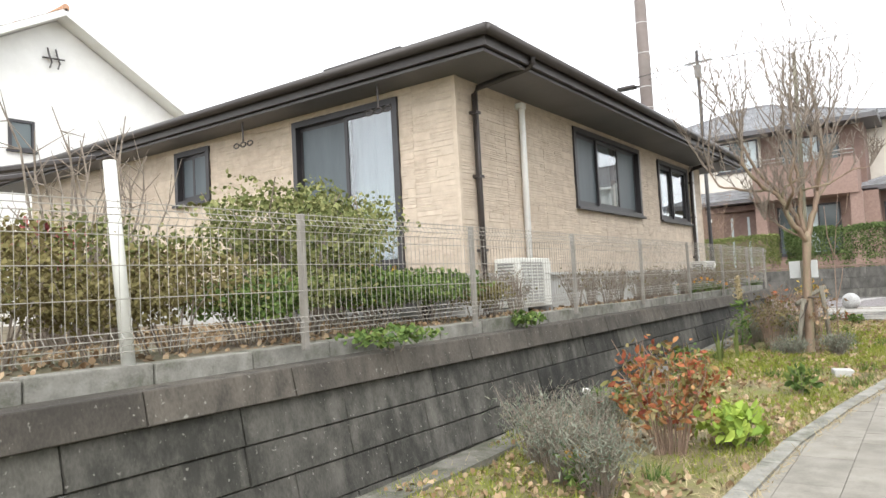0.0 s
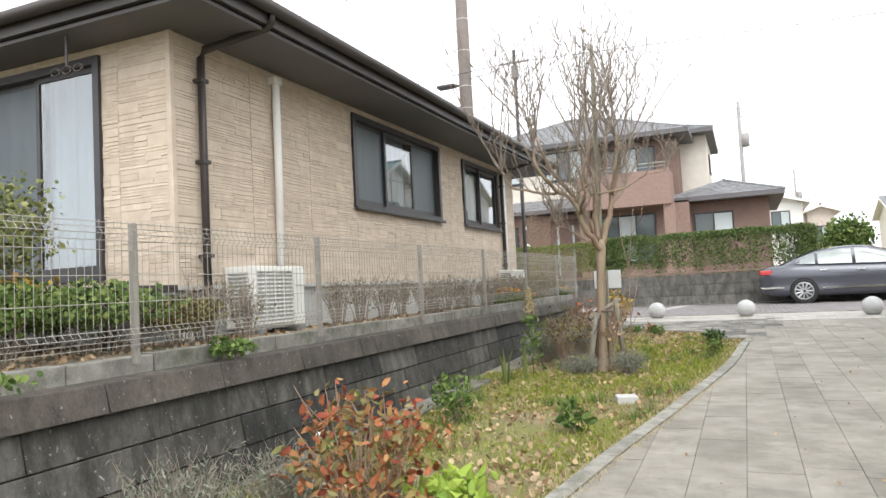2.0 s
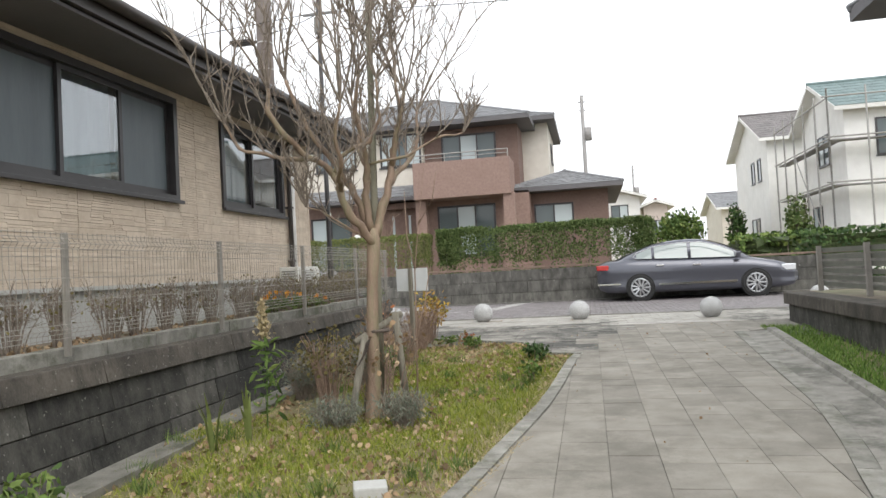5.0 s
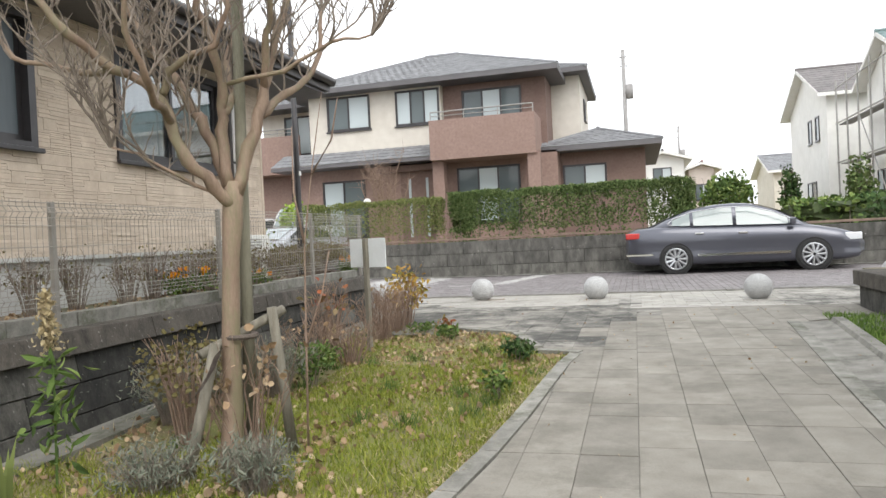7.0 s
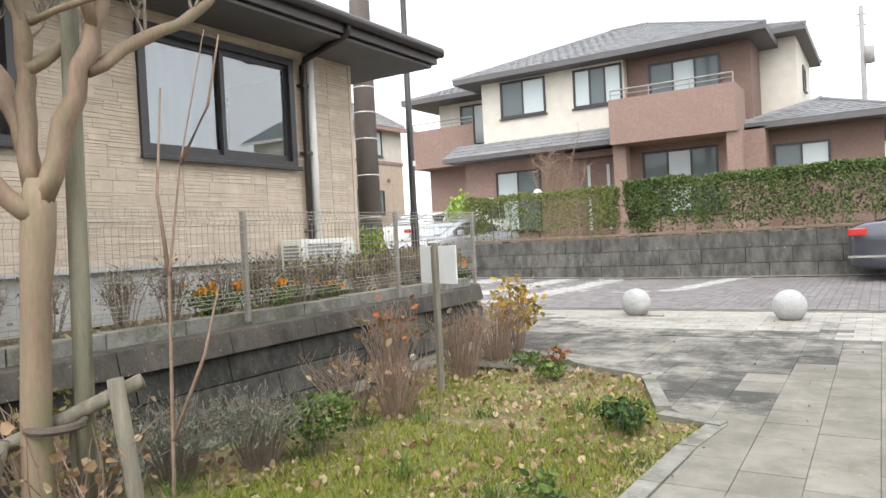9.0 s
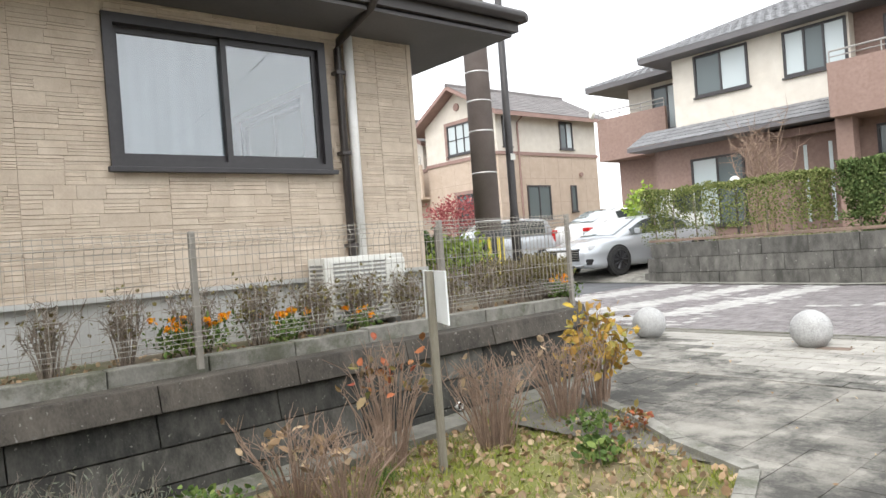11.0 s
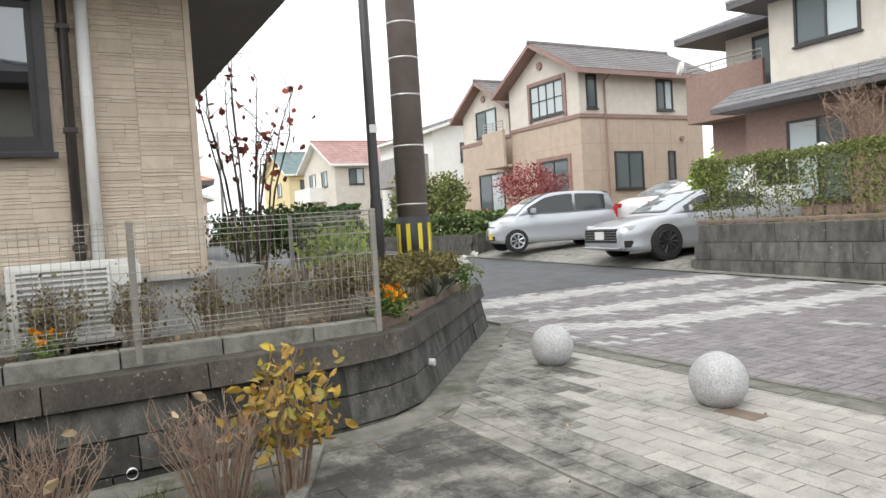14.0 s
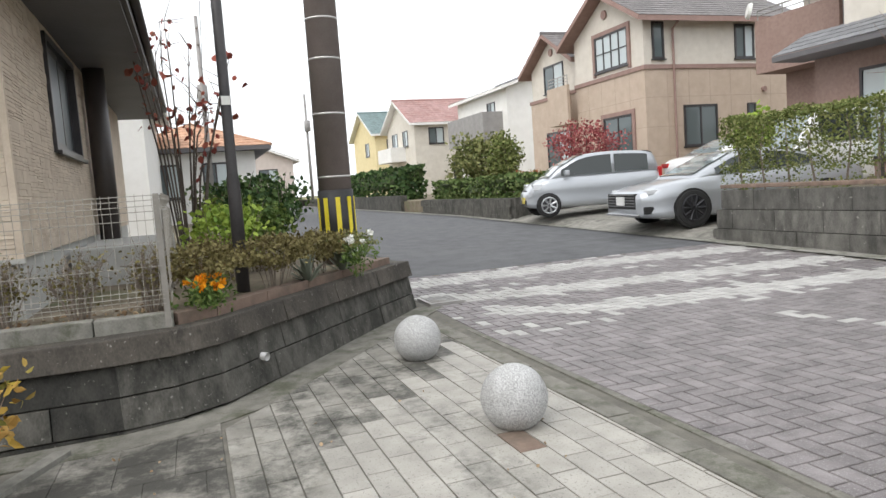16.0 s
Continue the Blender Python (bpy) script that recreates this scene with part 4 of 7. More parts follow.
tagged(part("tile_slope", slope(bmesh.new(), (-12.1, 30.2, 4.35), (-5.9, 30.2, 4.35), (-12.1, 31.3, 4.9), (-5.9, 31.3, 4.9)), M_TILE_GR, deck), kind="stuff")
house_window(hb, "y", 31.25, -1, -10.2, -8.5, 5.66, 6.92)
house_window(hb, "y", 31.25, -1, -7.5, -5.85, 5.64, 6.9, 3, glass=(M_PGLASS, M_DGLASS, M_PGLASS))
house_window(hb, "y", 31.6, -1, -5.1, -2.95, 4.6, 6.75, 3, glass=(M_DGLASS, M_PGLASS, M_DGLASS))
house_window(hb, "y", 31.2, -1, -5.3, -3.05, 2.0, 3.95, 3, glass=(M_DGLASS, M_PGLASS, M_DGLASS))
house_window(hb, "y", 32.0, -1, -1.65, -0.15, 2.9, 3.85)
house_window(hb, "y", 31.2, -1, -10.5, -8.8, 1.7, 3.8, glass=(M_PGLASS, M_DGLASS))
house_window(hb, "y", 33.4, -1, -13.1, -11.9, 5.2, 6.8)
house_window(hb, "y", 33.1, -1, -12.75, -11.9, 1.9, 4.2, 1, glass=(M_PGLASS,))
house_window(hb, "x", -1.05, 1, 35.2, 36.0, 5.9, 6.7, 1)
door = part("door", boxes((-7.4, -6.1, 31.12, 31.2, 1.3, 3.95)), M_BRICKD, hb, "dark brown front door with two glazed slits")
for x in (-7.1, -6.45):
    part("glazed_slit", boxes((x, x + 0.09, 31.1, 31.12, 1.6, 3.7)), M_PGLASS, door)
part("porch_beam", boxes((-8.2, -5.6, 30.75, 31.15, 3.95, 4.15)), M_BRICKD, hb)
part("satellite_dish", tube(bmesh.new(), ((-14.75, 32.1, 6.15), (-14.8, 32.02, 6.17)), (0.24, 0.2), 16), M_WHITEP, hb)

# beige gabled house
hc = thing("beige_house", (0, 0, 0), "two-storey beige rendered house with two gables and brown trim", "house")
part("wall", boxes((-24.4, -19.7, 32.0, 38.6, 1.1, 5.4)), M_BEIGE, hc)
part("wall", boxes((-24.4, -19.7, 32.0, 38.6, 5.55, 7.25)), M_CREAM, hc)
part("wall", boxes((-29.7, -24.4, 32.6, 38.6, 1.1, 5.4)), M_BEIGE, hc)
part("wall", boxes((-29.5, -25.4, 32.6, 38.6, 5.55, 6.9)), M_CREAM, hc)
part("wall", boxes((-25.4, -24.4, 34, 38.6, 5.55, 7.0)), M_CREAM, hc)
part("string_course", boxes((-24.45, -19.65, 31.95, 38.65, 5.4, 5.55), (-29.75, -24.45, 32.55, 38.6, 5.4, 5.55)), M_TRIM, hc, "brown band between the storeys")
bal = part("balcony", boxes((-26.0, -24.3, 31.5, 31.62, 4.1, 5.6), (-26.0, -25.88, 31.62, 32.6, 4.1, 5.6), (-26.0, -24.3, 31.5, 32.6, 4.0, 4.1)), M_BEIGE, hc)
railing(bal, "y", 31.56, -25.95, -24.35, 5.6, 3, 0.13)
gable(hc, -24.4, -19.7, 32.0, 38.6, 7.25, 0.55, M_TILE_BR, M_CREAM, 0.55)
gable(hc, -29.5, -25.4, 32.6, 38.0, 6.9, 0.6, M_TILE_BR, M_CREAM, 0.5)
house_window(hc, "y", 32.0, -1, -22.8, -20.6, 5.75, 7.1, 4, glass=(M_PGLASS,), bars=1)
house_window(hc, "y", 32.0, -1, -22.4, -20.5, 2.0, 3.95, 2, glass=(M_DGLASS,))
for s in ((-22.95, -22.8, 5.6, 7.25), (-20.6, -20.45, 5.6, 7.25), (-22.8, -20.6, 7.1, 7.25)):
    part("window_surround", boxes((s[0], s[1], 31.93, 31.998, s[2], s[3])), M_TRIM, hc)
for s in ((-22.55, -22.4, 1.9, 4.1), (-20.5, -20.35, 1.9, 4.1), (-22.4, -20.5, 3.95, 4.1)):
    part("window_surround", boxes((s[0], s[1], 31.93, 31.998, s[2], s[3])), M_TRIM, hc)
house_window(hc, "y", 32.6, -1, -28.2, -26.4, 5.7, 6.95, 2)
house_window(hc, "y", 32.6, -1, -28.2, -26.0, 1.6, 3.9, 2)
for x, y, z in ((-22.05, 31.98, 7.85), (-27.45, 32.58, 7.5)):
    part("round_vent", tube(bmesh.new(), ((x, y, z), (x, y - 0.05, z)), 0.17, 20), M_TRIM, hc)
house_window(hc, "x", -19.7, 1, 32.35, 32.85, 5.75, 7.05, 1, glass=(M_DGLASS,))
house_window(hc, "x", -19.7, 1, 36.0, 36.9, 5.75, 7.0, 2)
house_window(hc, "x", -19.7, 1, 33.6, 35.1, 2.6, 4.1, 2, glass=(M_DGLASS,))
house_window(hc, "x", -19.7, 1, 36.5, 36.9, 2.9, 4.1, 1, glass=(M_DGLASS,))
M_JOINTB = surf("panel_joint", (0.36, 0.285, 0.225), (0.42, 0.335, 0.27), 4, 0.9, 0.0, 40)
bm = bmesh.new()
for z in (2.3, 3.35, 4.4):
    box(bm, -24.38, -19.72, 31.996, 31.9995, z, z + 0.018), box(bm, -19.6995, -19.696, 32.02, 38.58, z, z + 0.018)
for k in range(1, 7):
    if k < 5:
        box(bm, -24.4 + 0.94 * k, -24.385 + 0.94 * k, 31.996, 31.9995, 1.2, 5.39)
    box(bm, -19.6995, -19.696, 32 + 0.94 * k, 32.015 + 0.94 * k, 1.2, 5.39)
tagged(part("panel_joints", bm, M_JOINTB, hc), kind="stuff")
part("downpipe", tube(bmesh.new(), ((-19.3, 33.2, 7.0), (-19.62, 33.2, 6.8), (-19.62, 33.2, 1.2)), 0.045, 8), M_TRIM, hc)
part("wall_vent", tube(bmesh.new(), ((-19.7, 37.3, 4.6), (-19.6, 37.3, 4.6)), 0.1, 14), M_TRIM, hc)


def plain_house(name, label, x0, x1, y0, y1, z0, z1, wall, tile, pitch=0.45, along_y=True, kind="gable", windows=(), trim=None):
    h = thing(name, (0, 0, 0), label, "house")
    part("wall", boxes((x0, x1, y0, y1, z0, z1)), wall, h)
    if kind == "gable":
        gable(h, x0, x1, y0, y1, z1, pitch, tile, wall, 0.5, along_y, trim or M_WHITEW, course=0.45)
    else:
        hip(h, x0 - 0.6, x1 + 0.6, y0 - 0.6, y1 + 0.6, z1, pitch, tile, trim, course=0.45)
    for axis, at, out, u0, u1, a, b, n in windows:
        house_window(h, axis, at, out, u0, u1, a, b, n)
    return h


hd = plain_house("grey_white_house", "two-storey white house with a grey balcony and low dark roof", -44.5, -36.5, 34.5, 41, 1, 7.3, M_WHITEW, M_TILE_GR, 0.32, False,
                 windows=(("x", -36.5, 1, 36.4, 37.0, 5.4, 6.6, 1), ("y", 34.5, -1, -39.4, -38.2, 5.6, 6.7, 2), ("y", 34.5, -1, -43, -41, 1.6, 3.6, 3)))
part("balcony", boxes((-43.2, -37.2, 33.2, 34.5, 4.2, 6.0)), M_GREYW, hd, "grey clad balcony")
hr = plain_house("red_roofed_house", "two-storey cream house with red tiled gables and a white balcony", -56, -48.5, 32.5, 40, 1, 6.6, M_CREAM, M_TILE_RED, 0.5,
                 windows=(("x", -48.5, 1, 33.6, 34.8, 5.0, 6.2, 2), ("x", -48.5, 1, 35.4, 36.8, 1.8, 3.8, 2), ("y", 32.5, -1, -51.5, -50.2, 5.0, 6.2, 2), ("y", 32.5, -1, -54.5, -53, 5, 6.2, 2)))
part("balcony", boxes((-55, -51, 31.3, 32.5, 3.9, 5.0)), M_WHITEW, hr)
plain_house("yellow_house", "two-storey pale yellow house with a green roof", -73, -64, 33.5, 41, 1, 7.2, M_YELLOWW, M_TILE_GN, 0.5,
            windows=(("x", -64, 1, 34.6, 36, 5.2, 6.6, 2), ("y", 33.5, -1, -68, -66.5, 5.2, 6.5, 2), ("y", 33.5, -1, -71, -69.6, 2, 3.6, 2)))
plain_house("small_pale_house", "pale pink two-storey house far down the street", -62, -54, 17.2, 24.2, 0.8, 4.6, M_PINKW, M_TILE_BR, 0.4, False,
            windows=(("x", -54, 1, 19, 20.3, 3, 4, 2), ("x", -54, 1, 21.6, 23, 3, 4, 2)))
plain_house("orange_roofed_house", "low white house with an orange tiled roof", -34, -27, 14.5, 19, 0.8, 3.7, M_WHITEW, M_TILE_OR, 0.4, True, "hip",
            windows=(("x", -27, 1, 15.2, 16.2, 2.0, 3.3, 2), ("x", -27, 1, 17, 18, 2.0, 3.3, 2)))
hw = plain_house("white_neighbour_house", "tall white rendered house with orange tiled gable edges", -27, -18, 2.3, 15.5, 0.9, 4.9, M_WHITEW, M_TILE_OR, 0.58, False,
                 windows=(("x", -18, 1, 7.7, 8.3, 5.25, 6.0, 1), ("x", -18, 1, 12, 13.2, 2, 3.4, 2)))
bm = bmesh.new()
for dy in (-0.1, 0.1):
    tube(bm, [(-17.93, 8.78 + dy + 0.05 * math.sin(5 * k), 7.45 + 0.5 * k) for k in (0, 0.3, 0.7, 1)], 0.022, 6)
tube(bm, ((-17.93, 8.5, 7.68), (-17.93, 9.05, 7.72)), 0.022, 6)
part("gable_ornament", bm, M_BROWN, hw, "black wrought iron ornament")

# east side: scaffolded house, cream house, far ones
plain_house("cream_gabled_house", "cream two-storey house with a grey-brown gabled roof", 10.3, 18, 46.5, 55, 0.5, 7.9, M_WHITEW, M_TILE_BR, 0.45, False,
            windows=(("y", 46.5, -1, 13, 15.6, 5.6, 7, 2), ("x", 10.3, -1, 48, 48.8, 5.7, 7.0, 1), ("x", 10.3, -1, 49.6, 50.4, 5.7, 7.0, 1), ("x", 10.3, -1, 49, 51, 1.6, 3.6, 2)))
hs = plain_house("scaffolded_house", "white two-storey house with a green tiled roof behind scaffolding", 11.3, 21, 37.5, 43.5, 0.5, 7.6, M_WHITEW, M_TILE_GN, 0.5, False,
                 windows=(("y", 37.5, -1, 12.5, 13.6, 5.4, 7.0, 2), ("x", 11.3, -1, 39.5, 41, 5.4, 6.8, 2), ("x", 11.3, -1, 41, 42.4, 2, 3.6, 2)))
sc = thing("scaffold", (10.4, 36.6, 0.45), "grey steel tube scaffolding with planks around the white house", "scaffold")
for i in range(6):
    for u, v in ((0.0, 1.7 * i), (1.5 * i, 0.0)):
        part("upright", tube(bmesh.new(), ((u, v, 0), (u, v, 7.8)), 0.04, 6), M_STEEL, sc)
for z in (1.9, 3.8, 5.7, 7.4):
    part("ledger", tube(bmesh.new(), ((0, -0.2, z), (0, 8.7, z)), 0.035, 6), M_STEEL, sc)
    part("ledger", tube(bmesh.new(), ((-0.2, 0, z + 0.05), (8, 0, z + 0.05)), 0.035, 6), M_STEEL, sc)
    if z < 7:
        part("plank", boxes((0.1, 0.6, 0, 8.5, z - 0.1, z - 0.05)), M_GREYW, sc)
        part("plank", boxes((0.6, 8, 0.1, 0.6, z - 0.1, z - 0.05)), M_GREYW, sc)
for i in range(4):
    part("brace", tube(bmesh.new(), ((0, 1.7 * i, 1.9 * (i % 3)), (0, 1.7 * i + 1.7, 1.9 * (i % 3) + 1.9)), 0.025, 6), M_STEEL, sc)
plain_house("white_far_house", "white house with a grey lower part far behind", 1.3, 4.0, 56, 64, 0.5, 6.0, M_WHITEW, M_TILE_BR, 0.3, True, windows=(("y", 56, -1, 2.0, 3.2, 4.4, 5.5, 2),))
plain_house("tan_far_house", "tan house with a brown roof far behind", 4.7, 6.5, 62, 68, 0.5, 5.7, M_PINKW, M_TILE_RED, 0.35, True, windows=(("y", 62, -1, 5.1, 6.1, 3.4, 4.6, 2),))
plain_house("pale_far_house", "pale far house beyond the hedges", 11.5, 20, 68, 76, 0.5, 5.6, M_CREAM, M_TILE_GR, 0.35, False, windows=(("y", 68, -1, 13, 15, 3.5, 5, 2),))
hn = plain_house("east_neighbour_house", "cream house with deep dark eaves beside the path", 4.5, 12, 5, 14.2, 0.8, 4.45, M_CREAM, M_TILE_GR, 0.35, False, "hip", windows=(("x", 4.5, -1, 10.5, 12.3, 1.8, 3.4, 2),))

# ---- cars ----
def paint(name, c, metal=0.6, rough=0.28):
    m = bpy.data.materials.new(name)
    m.use_nodes = True
    b = m.node_tree.nodes["Principled BSDF"]
    b.inputs["Base Color"].default_value, b.inputs["Metallic"].default_value, b.inputs["Roughness"].default_value = (*c, 1), metal, rough
    b.inputs["Coat Weight"].default_value, b.inputs["Coat Roughness"].default_value = 0.8, 0.05
    return m


P_GREY, P_SILVER, P_WHITE = paint("dark_grey_paint", (0.085, 0.088, 0.108), 0.5, 0.3), paint("silver_paint", (0.43, 0.45, 0.475), 0.4, 0.3), paint("white_paint", (0.78, 0.78, 0.77), 0.0, 0.3)
M_TYRE = surf("tyre_rubber", (0.018, 0.018, 0.018), (0.03, 0.03, 0.03), 10, 0.85, 0.2, 80)
M_RIM = surf("alloy_rim", (0.45, 0.46, 0.47), (0.58, 0.59, 0.60), 6, 0.3, 0.0, 40, metal=0.85)
M_RIMD = surf("black_alloy_rim", (0.03, 0.03, 0.033), (0.06, 0.06, 0.065), 6, 0.35, 0.0, 40, metal=0.5)
M_CHROME = surf("chrome_trim", (0.62, 0.62, 0.62), (0.70, 0.70, 0.70), 4, 0.12, 0.0, 40, metal=1.0)
M_CARGLASS = paint("car_glass", (0.045, 0.052, 0.052), 0.0, 0.05)
# the bright view through the sedan's side windows is put into this colour
M_BRIGHTVIEW = paint("bright_view_car_glass", (0.26, 0.30, 0.29), 0.0, 0.06)
M_CARGLASS.node_tree.nodes["Principled BSDF"].inputs["Coat Weight"].default_value = 0.0
# pale base colour carries part of the sky's reflection, the coat the rest
M_SCREEN = paint("sky_toned_screen_glass", (0.24, 0.28, 0.285), 0.0, 0.04)
M_LAMP = paint("headlight_glass", (0.70, 0.72, 0.74), 0.1, 0.08)
M_RED = paint("tail_light", (0.45, 0.02, 0.02), 0.0, 0.12)
M_PLATEW, M_PLATEY = paint("white_plate", (0.75, 0.75, 0.73), 0.0, 0.5), paint("yellow_plate", (0.75, 0.60, 0.08), 0.0, 0.5)
# black of grilles and intakes, and of shade painted into arches and holes
M_SHADETRIM = surf("shade_and_trim_black", (0.012, 0.012, 0.012), (0.02, 0.02, 0.02), 6, 0.8, 0.0, 40)


def dense(stations, k=4):
    """Stations with k - 1 more between each two, on a smooth curve through them."""
    pts = [np.array(p, dtype=float) for p in stations]
    out = []
    for i in range(len(pts) - 1):
        a, b, c, d = pts[max(i - 1, 0)], pts[i], pts[i + 1], pts[min(i + 2, len(pts) - 1)]
        for j in range(k):
            q = j / k
            m0, m1 = (c - a) * 0.4, (d - b) * 0.4
            p = (2 * q**3 - 3 * q**2 + 1) * b + (q**3 - 2 * q**2 + q) * m0 + (3 * q**2 - 2 * q**3) * c + (q**3 - q**2) * m1
            p[0] = b[0] + (c[0] - b[0]) * q
            out.append(tuple(p))
    return out + [tuple(pts[-1])]


def loft(sections):
    bm = bmesh.new()
    rings = [[bm.verts.new(p) for p in s] for s in sections]
    for r, s in zip(rings, rings[1:]):
        for i in range(len(r)):
            j = (i + 1) % len(r)
            bm.faces.new((r[i], r[j], s[j], s[i]))
    bm.faces.new(rings[0][::-1]), bm.faces.new(rings[-1])
    return bm


def car(name, at, rz, label, coat, lower, upper, wheels, radius, track, glass_spans, rim, spokes=10, plate=None, trim=True, taillight=None, headlight=None, glass=None):
    """A car, front along +x. lower: (x, z0, z1, half width) stations; upper: (x, z, half width at the roof) stations of the cabin."""
    mx = upper[-2][0] - 0.12
    lower, upper = dense(lower), dense(upper)
    c = thing(name, at, label, "car", "", rz)
    secs = []
    for x, z0, z1, w in lower:
        h = z1 - z0
        half = [(0.0, z0), (w * 0.9, z0), (w * 0.975, z0 + 0.08 * h), (w * 0.985, z0 + 0.22 * h), (w * 0.965, z0 + 0.34 * h), (w * 0.99, z0 + 0.56 * h), (w, z0 + 0.72 * h), (w * 0.965, z0 + 0.84 * h), (w * 0.93, z0 + 0.95 * h), (w * 0.86, z1), (w * 0.5, z1 + 0.03), (0.0, z1 + 0.035)]
        secs.append([(x, y, z) for y, z in half] + [(x, -y, z) for y, z in half[-2:0:-1]])
    body = part("body", loft(secs), coat, c, smooth=True)
    beltz = lambda x: float(np.interp(x, [s[0] for s in lower], [s[2] for s in lower]))
    beltw = lambda x: float(np.interp(x, [s[0] for s in lower], [s[3] for s in lower])) * 0.88
    secs = []
    for x, z, w in upper:
        b, bw = beltz(x) - 0.03, beltw(x)
        z = max(z, b + 0.02)
        half = [(0.0, b), (bw, b), (bw + (w - bw) * 0.5, b + (z - b) * 0.55), (w, z - 0.035), (w * 0.85, z), (0.0, z + 0.012)]
        secs.append([(x, y, q) for y, q in half] + [(x, -y, q) for y, q in half[-2:0:-1]])
    cabin = part("cabin", loft(secs), coat, c, smooth=True)
    xs, zs, ws = [u[0] for u in upper], [u[1] for u in upper], [u[2] for u in upper]
    for a, b in glass_spans:
        for sgn in (1, -1):
            bm = bmesh.new()
            cols = []
            for j in range(9):
                x = a + (b - a) * j / 8
                top, bot = float(np.interp(x, xs, zs)) - 0.075, beltz(x) + 0.03
                if top - bot < 0.01:
                    top = bot + 0.01
                w, bw = float(np.interp(x, xs, ws)), beltw(x)
                full = float(np.interp(x, xs, zs)) - 0.035 - (beltz(x) - 0.03)
                yy = lambda z: bw + (w - bw) * max(0, min(1, (z - beltz(x) + 0.03) / max(full, 0.05))) + 0.03
                cols.append((bm.verts.new((x, sgn * yy(bot), bot)), bm.verts.new((x, sgn * yy((bot + top) / 2), (bot + top) / 2)), bm.verts.new((x, sgn * yy(top), top))))
            for p, q in zip(cols, cols[1:]):
                bm.faces.new((p[0], q[0], q[1], p[1])), bm.faces.new((p[1], q[1], q[2], p[2]))
            part("side_window", bm, glass or M_CARGLASS, cabin)
    # windscreen and rear window follow the cabin's ends
    peak = max(zs)
    for order, label2 in ((range(len(xs) - 1, -1, -1), "windscreen"), (range(len(xs)), "rear_window")):
        idx = list(order)
        pts = []
        for i in idx:
            pts.append((xs[i], max(zs[i], beltz(xs[i])), ws[i]))
            if zs[i] > peak - 0.06:
                break
        if len(pts) >= 2:
            bm = bmesh.new()
            rows = [(bm.verts.new((x, -w * 0.86, z + 0.02)), bm.verts.new((x, 0, z + 0.032)), bm.verts.new((x, w * 0.86, z + 0.02))) for x, z, w in pts]
            for p, q in zip(rows, rows[1:]):
                bm.faces.new((p[0], p[1], q[1], q[0])), bm.faces.new((p[1], p[2], q[2], q[1]))
            part(label2, bm, M_SCREEN, cabin)
    for x in wheels:
        for sgn in (1, -1):
            y = sgn * track
            # black disc on the uncut body, coloured as the arch's shade
            arch = part("arch_shade", tube(bmesh.new(), ((x, y - sgn * 0.1, radius), (x, y + sgn * 0.035, radius)), radius * 1.08, 28), M_SHADETRIM, body)
            wheel = part("wheel", tube(bmesh.new(), ((x, y - sgn * 0.14, radius), (x, y + sgn * 0.02, radius), (x, y + sgn * 0.05, radius)), (radius, radius, radius * 0.93), 28), M_TYRE, c, smooth=False)
            part("rim", tube(bmesh.new(), ((x, y + sgn * 0.03, radius), (x, y + sgn * 0.054, radius)), radius * 0.7, 24), M_RIMD, wheel)
            for q in range(spokes):
                ang = 2 * math.pi * q / spokes
                part("spoke", tube(bmesh.new(), [(x + s * radius * math.cos(ang), y + sgn * 0.06, radius + s * radius * math.sin(ang)) for s in (0.1, 0.66)], (0.02, 0.028), 5), rim, wheel)
            ring = [(x + 0.68 * radius * math.cos(q), y + sgn * 0.055, radius + 0.68 * radius * math.sin(q)) for q in (2 * math.pi * j / 24 for j in range(25))]
            part("rim_edge", tube(bmesh.new(), ring, 0.018, 6, False), rim, wheel)
    for sgn in (1, -1):
        if trim:
            w0 = max(q[3] for q in lower)
            part("side_moulding", boxes((wheels[0] + radius * 1.35, wheels[1] - radius * 1.35, sgn * w0 - 0.02, sgn * w0 + 0.02, 0.375, 0.425)), M_CHROME, body)
            for a, b in glass_spans[:2]:
                part("door_handle", boxes((a + 0.02, a + 0.2, sgn * w0 * 0.985 - 0.02, sgn * w0 * 0.985 + 0.02, beltz(a) - 0.16, beltz(a) - 0.125), bevel=0.006), M_CHROME, body)
        part("mirror", boxes((mx - 0.06, mx + 0.06, sgn * (beltw(mx) + 0.02), sgn * (beltw(mx) + 0.2), beltz(mx) + 0.03, beltz(mx) + 0.16) if sgn > 0 else (mx - 0.06, mx + 0.06, sgn * (beltw(mx) + 0.2), sgn * (beltw(mx) + 0.02), beltz(mx) + 0.03, beltz(mx) + 0.16), bevel=0.025), coat, c)
        for spec, m in ((headlight, M_LAMP), (taillight, M_RED)):
            if spec:
                x0, x1, ya, yb, z0, z1 = spec
                part("headlight" if m is M_LAMP else "tail_light", boxes((x0, x1, *sorted((sgn * ya, sgn * yb)), z0, z1), bevel=0.02), m, body)
    if plate:
        x, z, m = plate
        part("number_plate", boxes((x - 0.015, x + 0.015, -0.165, 0.165, z, z + 0.165)), m, body)
    return c


SEDAN_LOW = ((-2.42, 0.45, 0.78, 0.62), (-2.36, 0.3, 0.93, 0.76), (-2.15, 0.22, 1.0, 0.85), (-1.6, 0.2, 1.03, 0.895), (-0.6, 0.2, 1.0, 0.9), (0.6, 0.2, 0.97, 0.9), (1.3, 0.2, 0.94, 0.89), (1.9, 0.2, 0.83, 0.86), (2.25, 0.24, 0.72, 0.76), (2.4, 0.34, 0.58, 0.6))
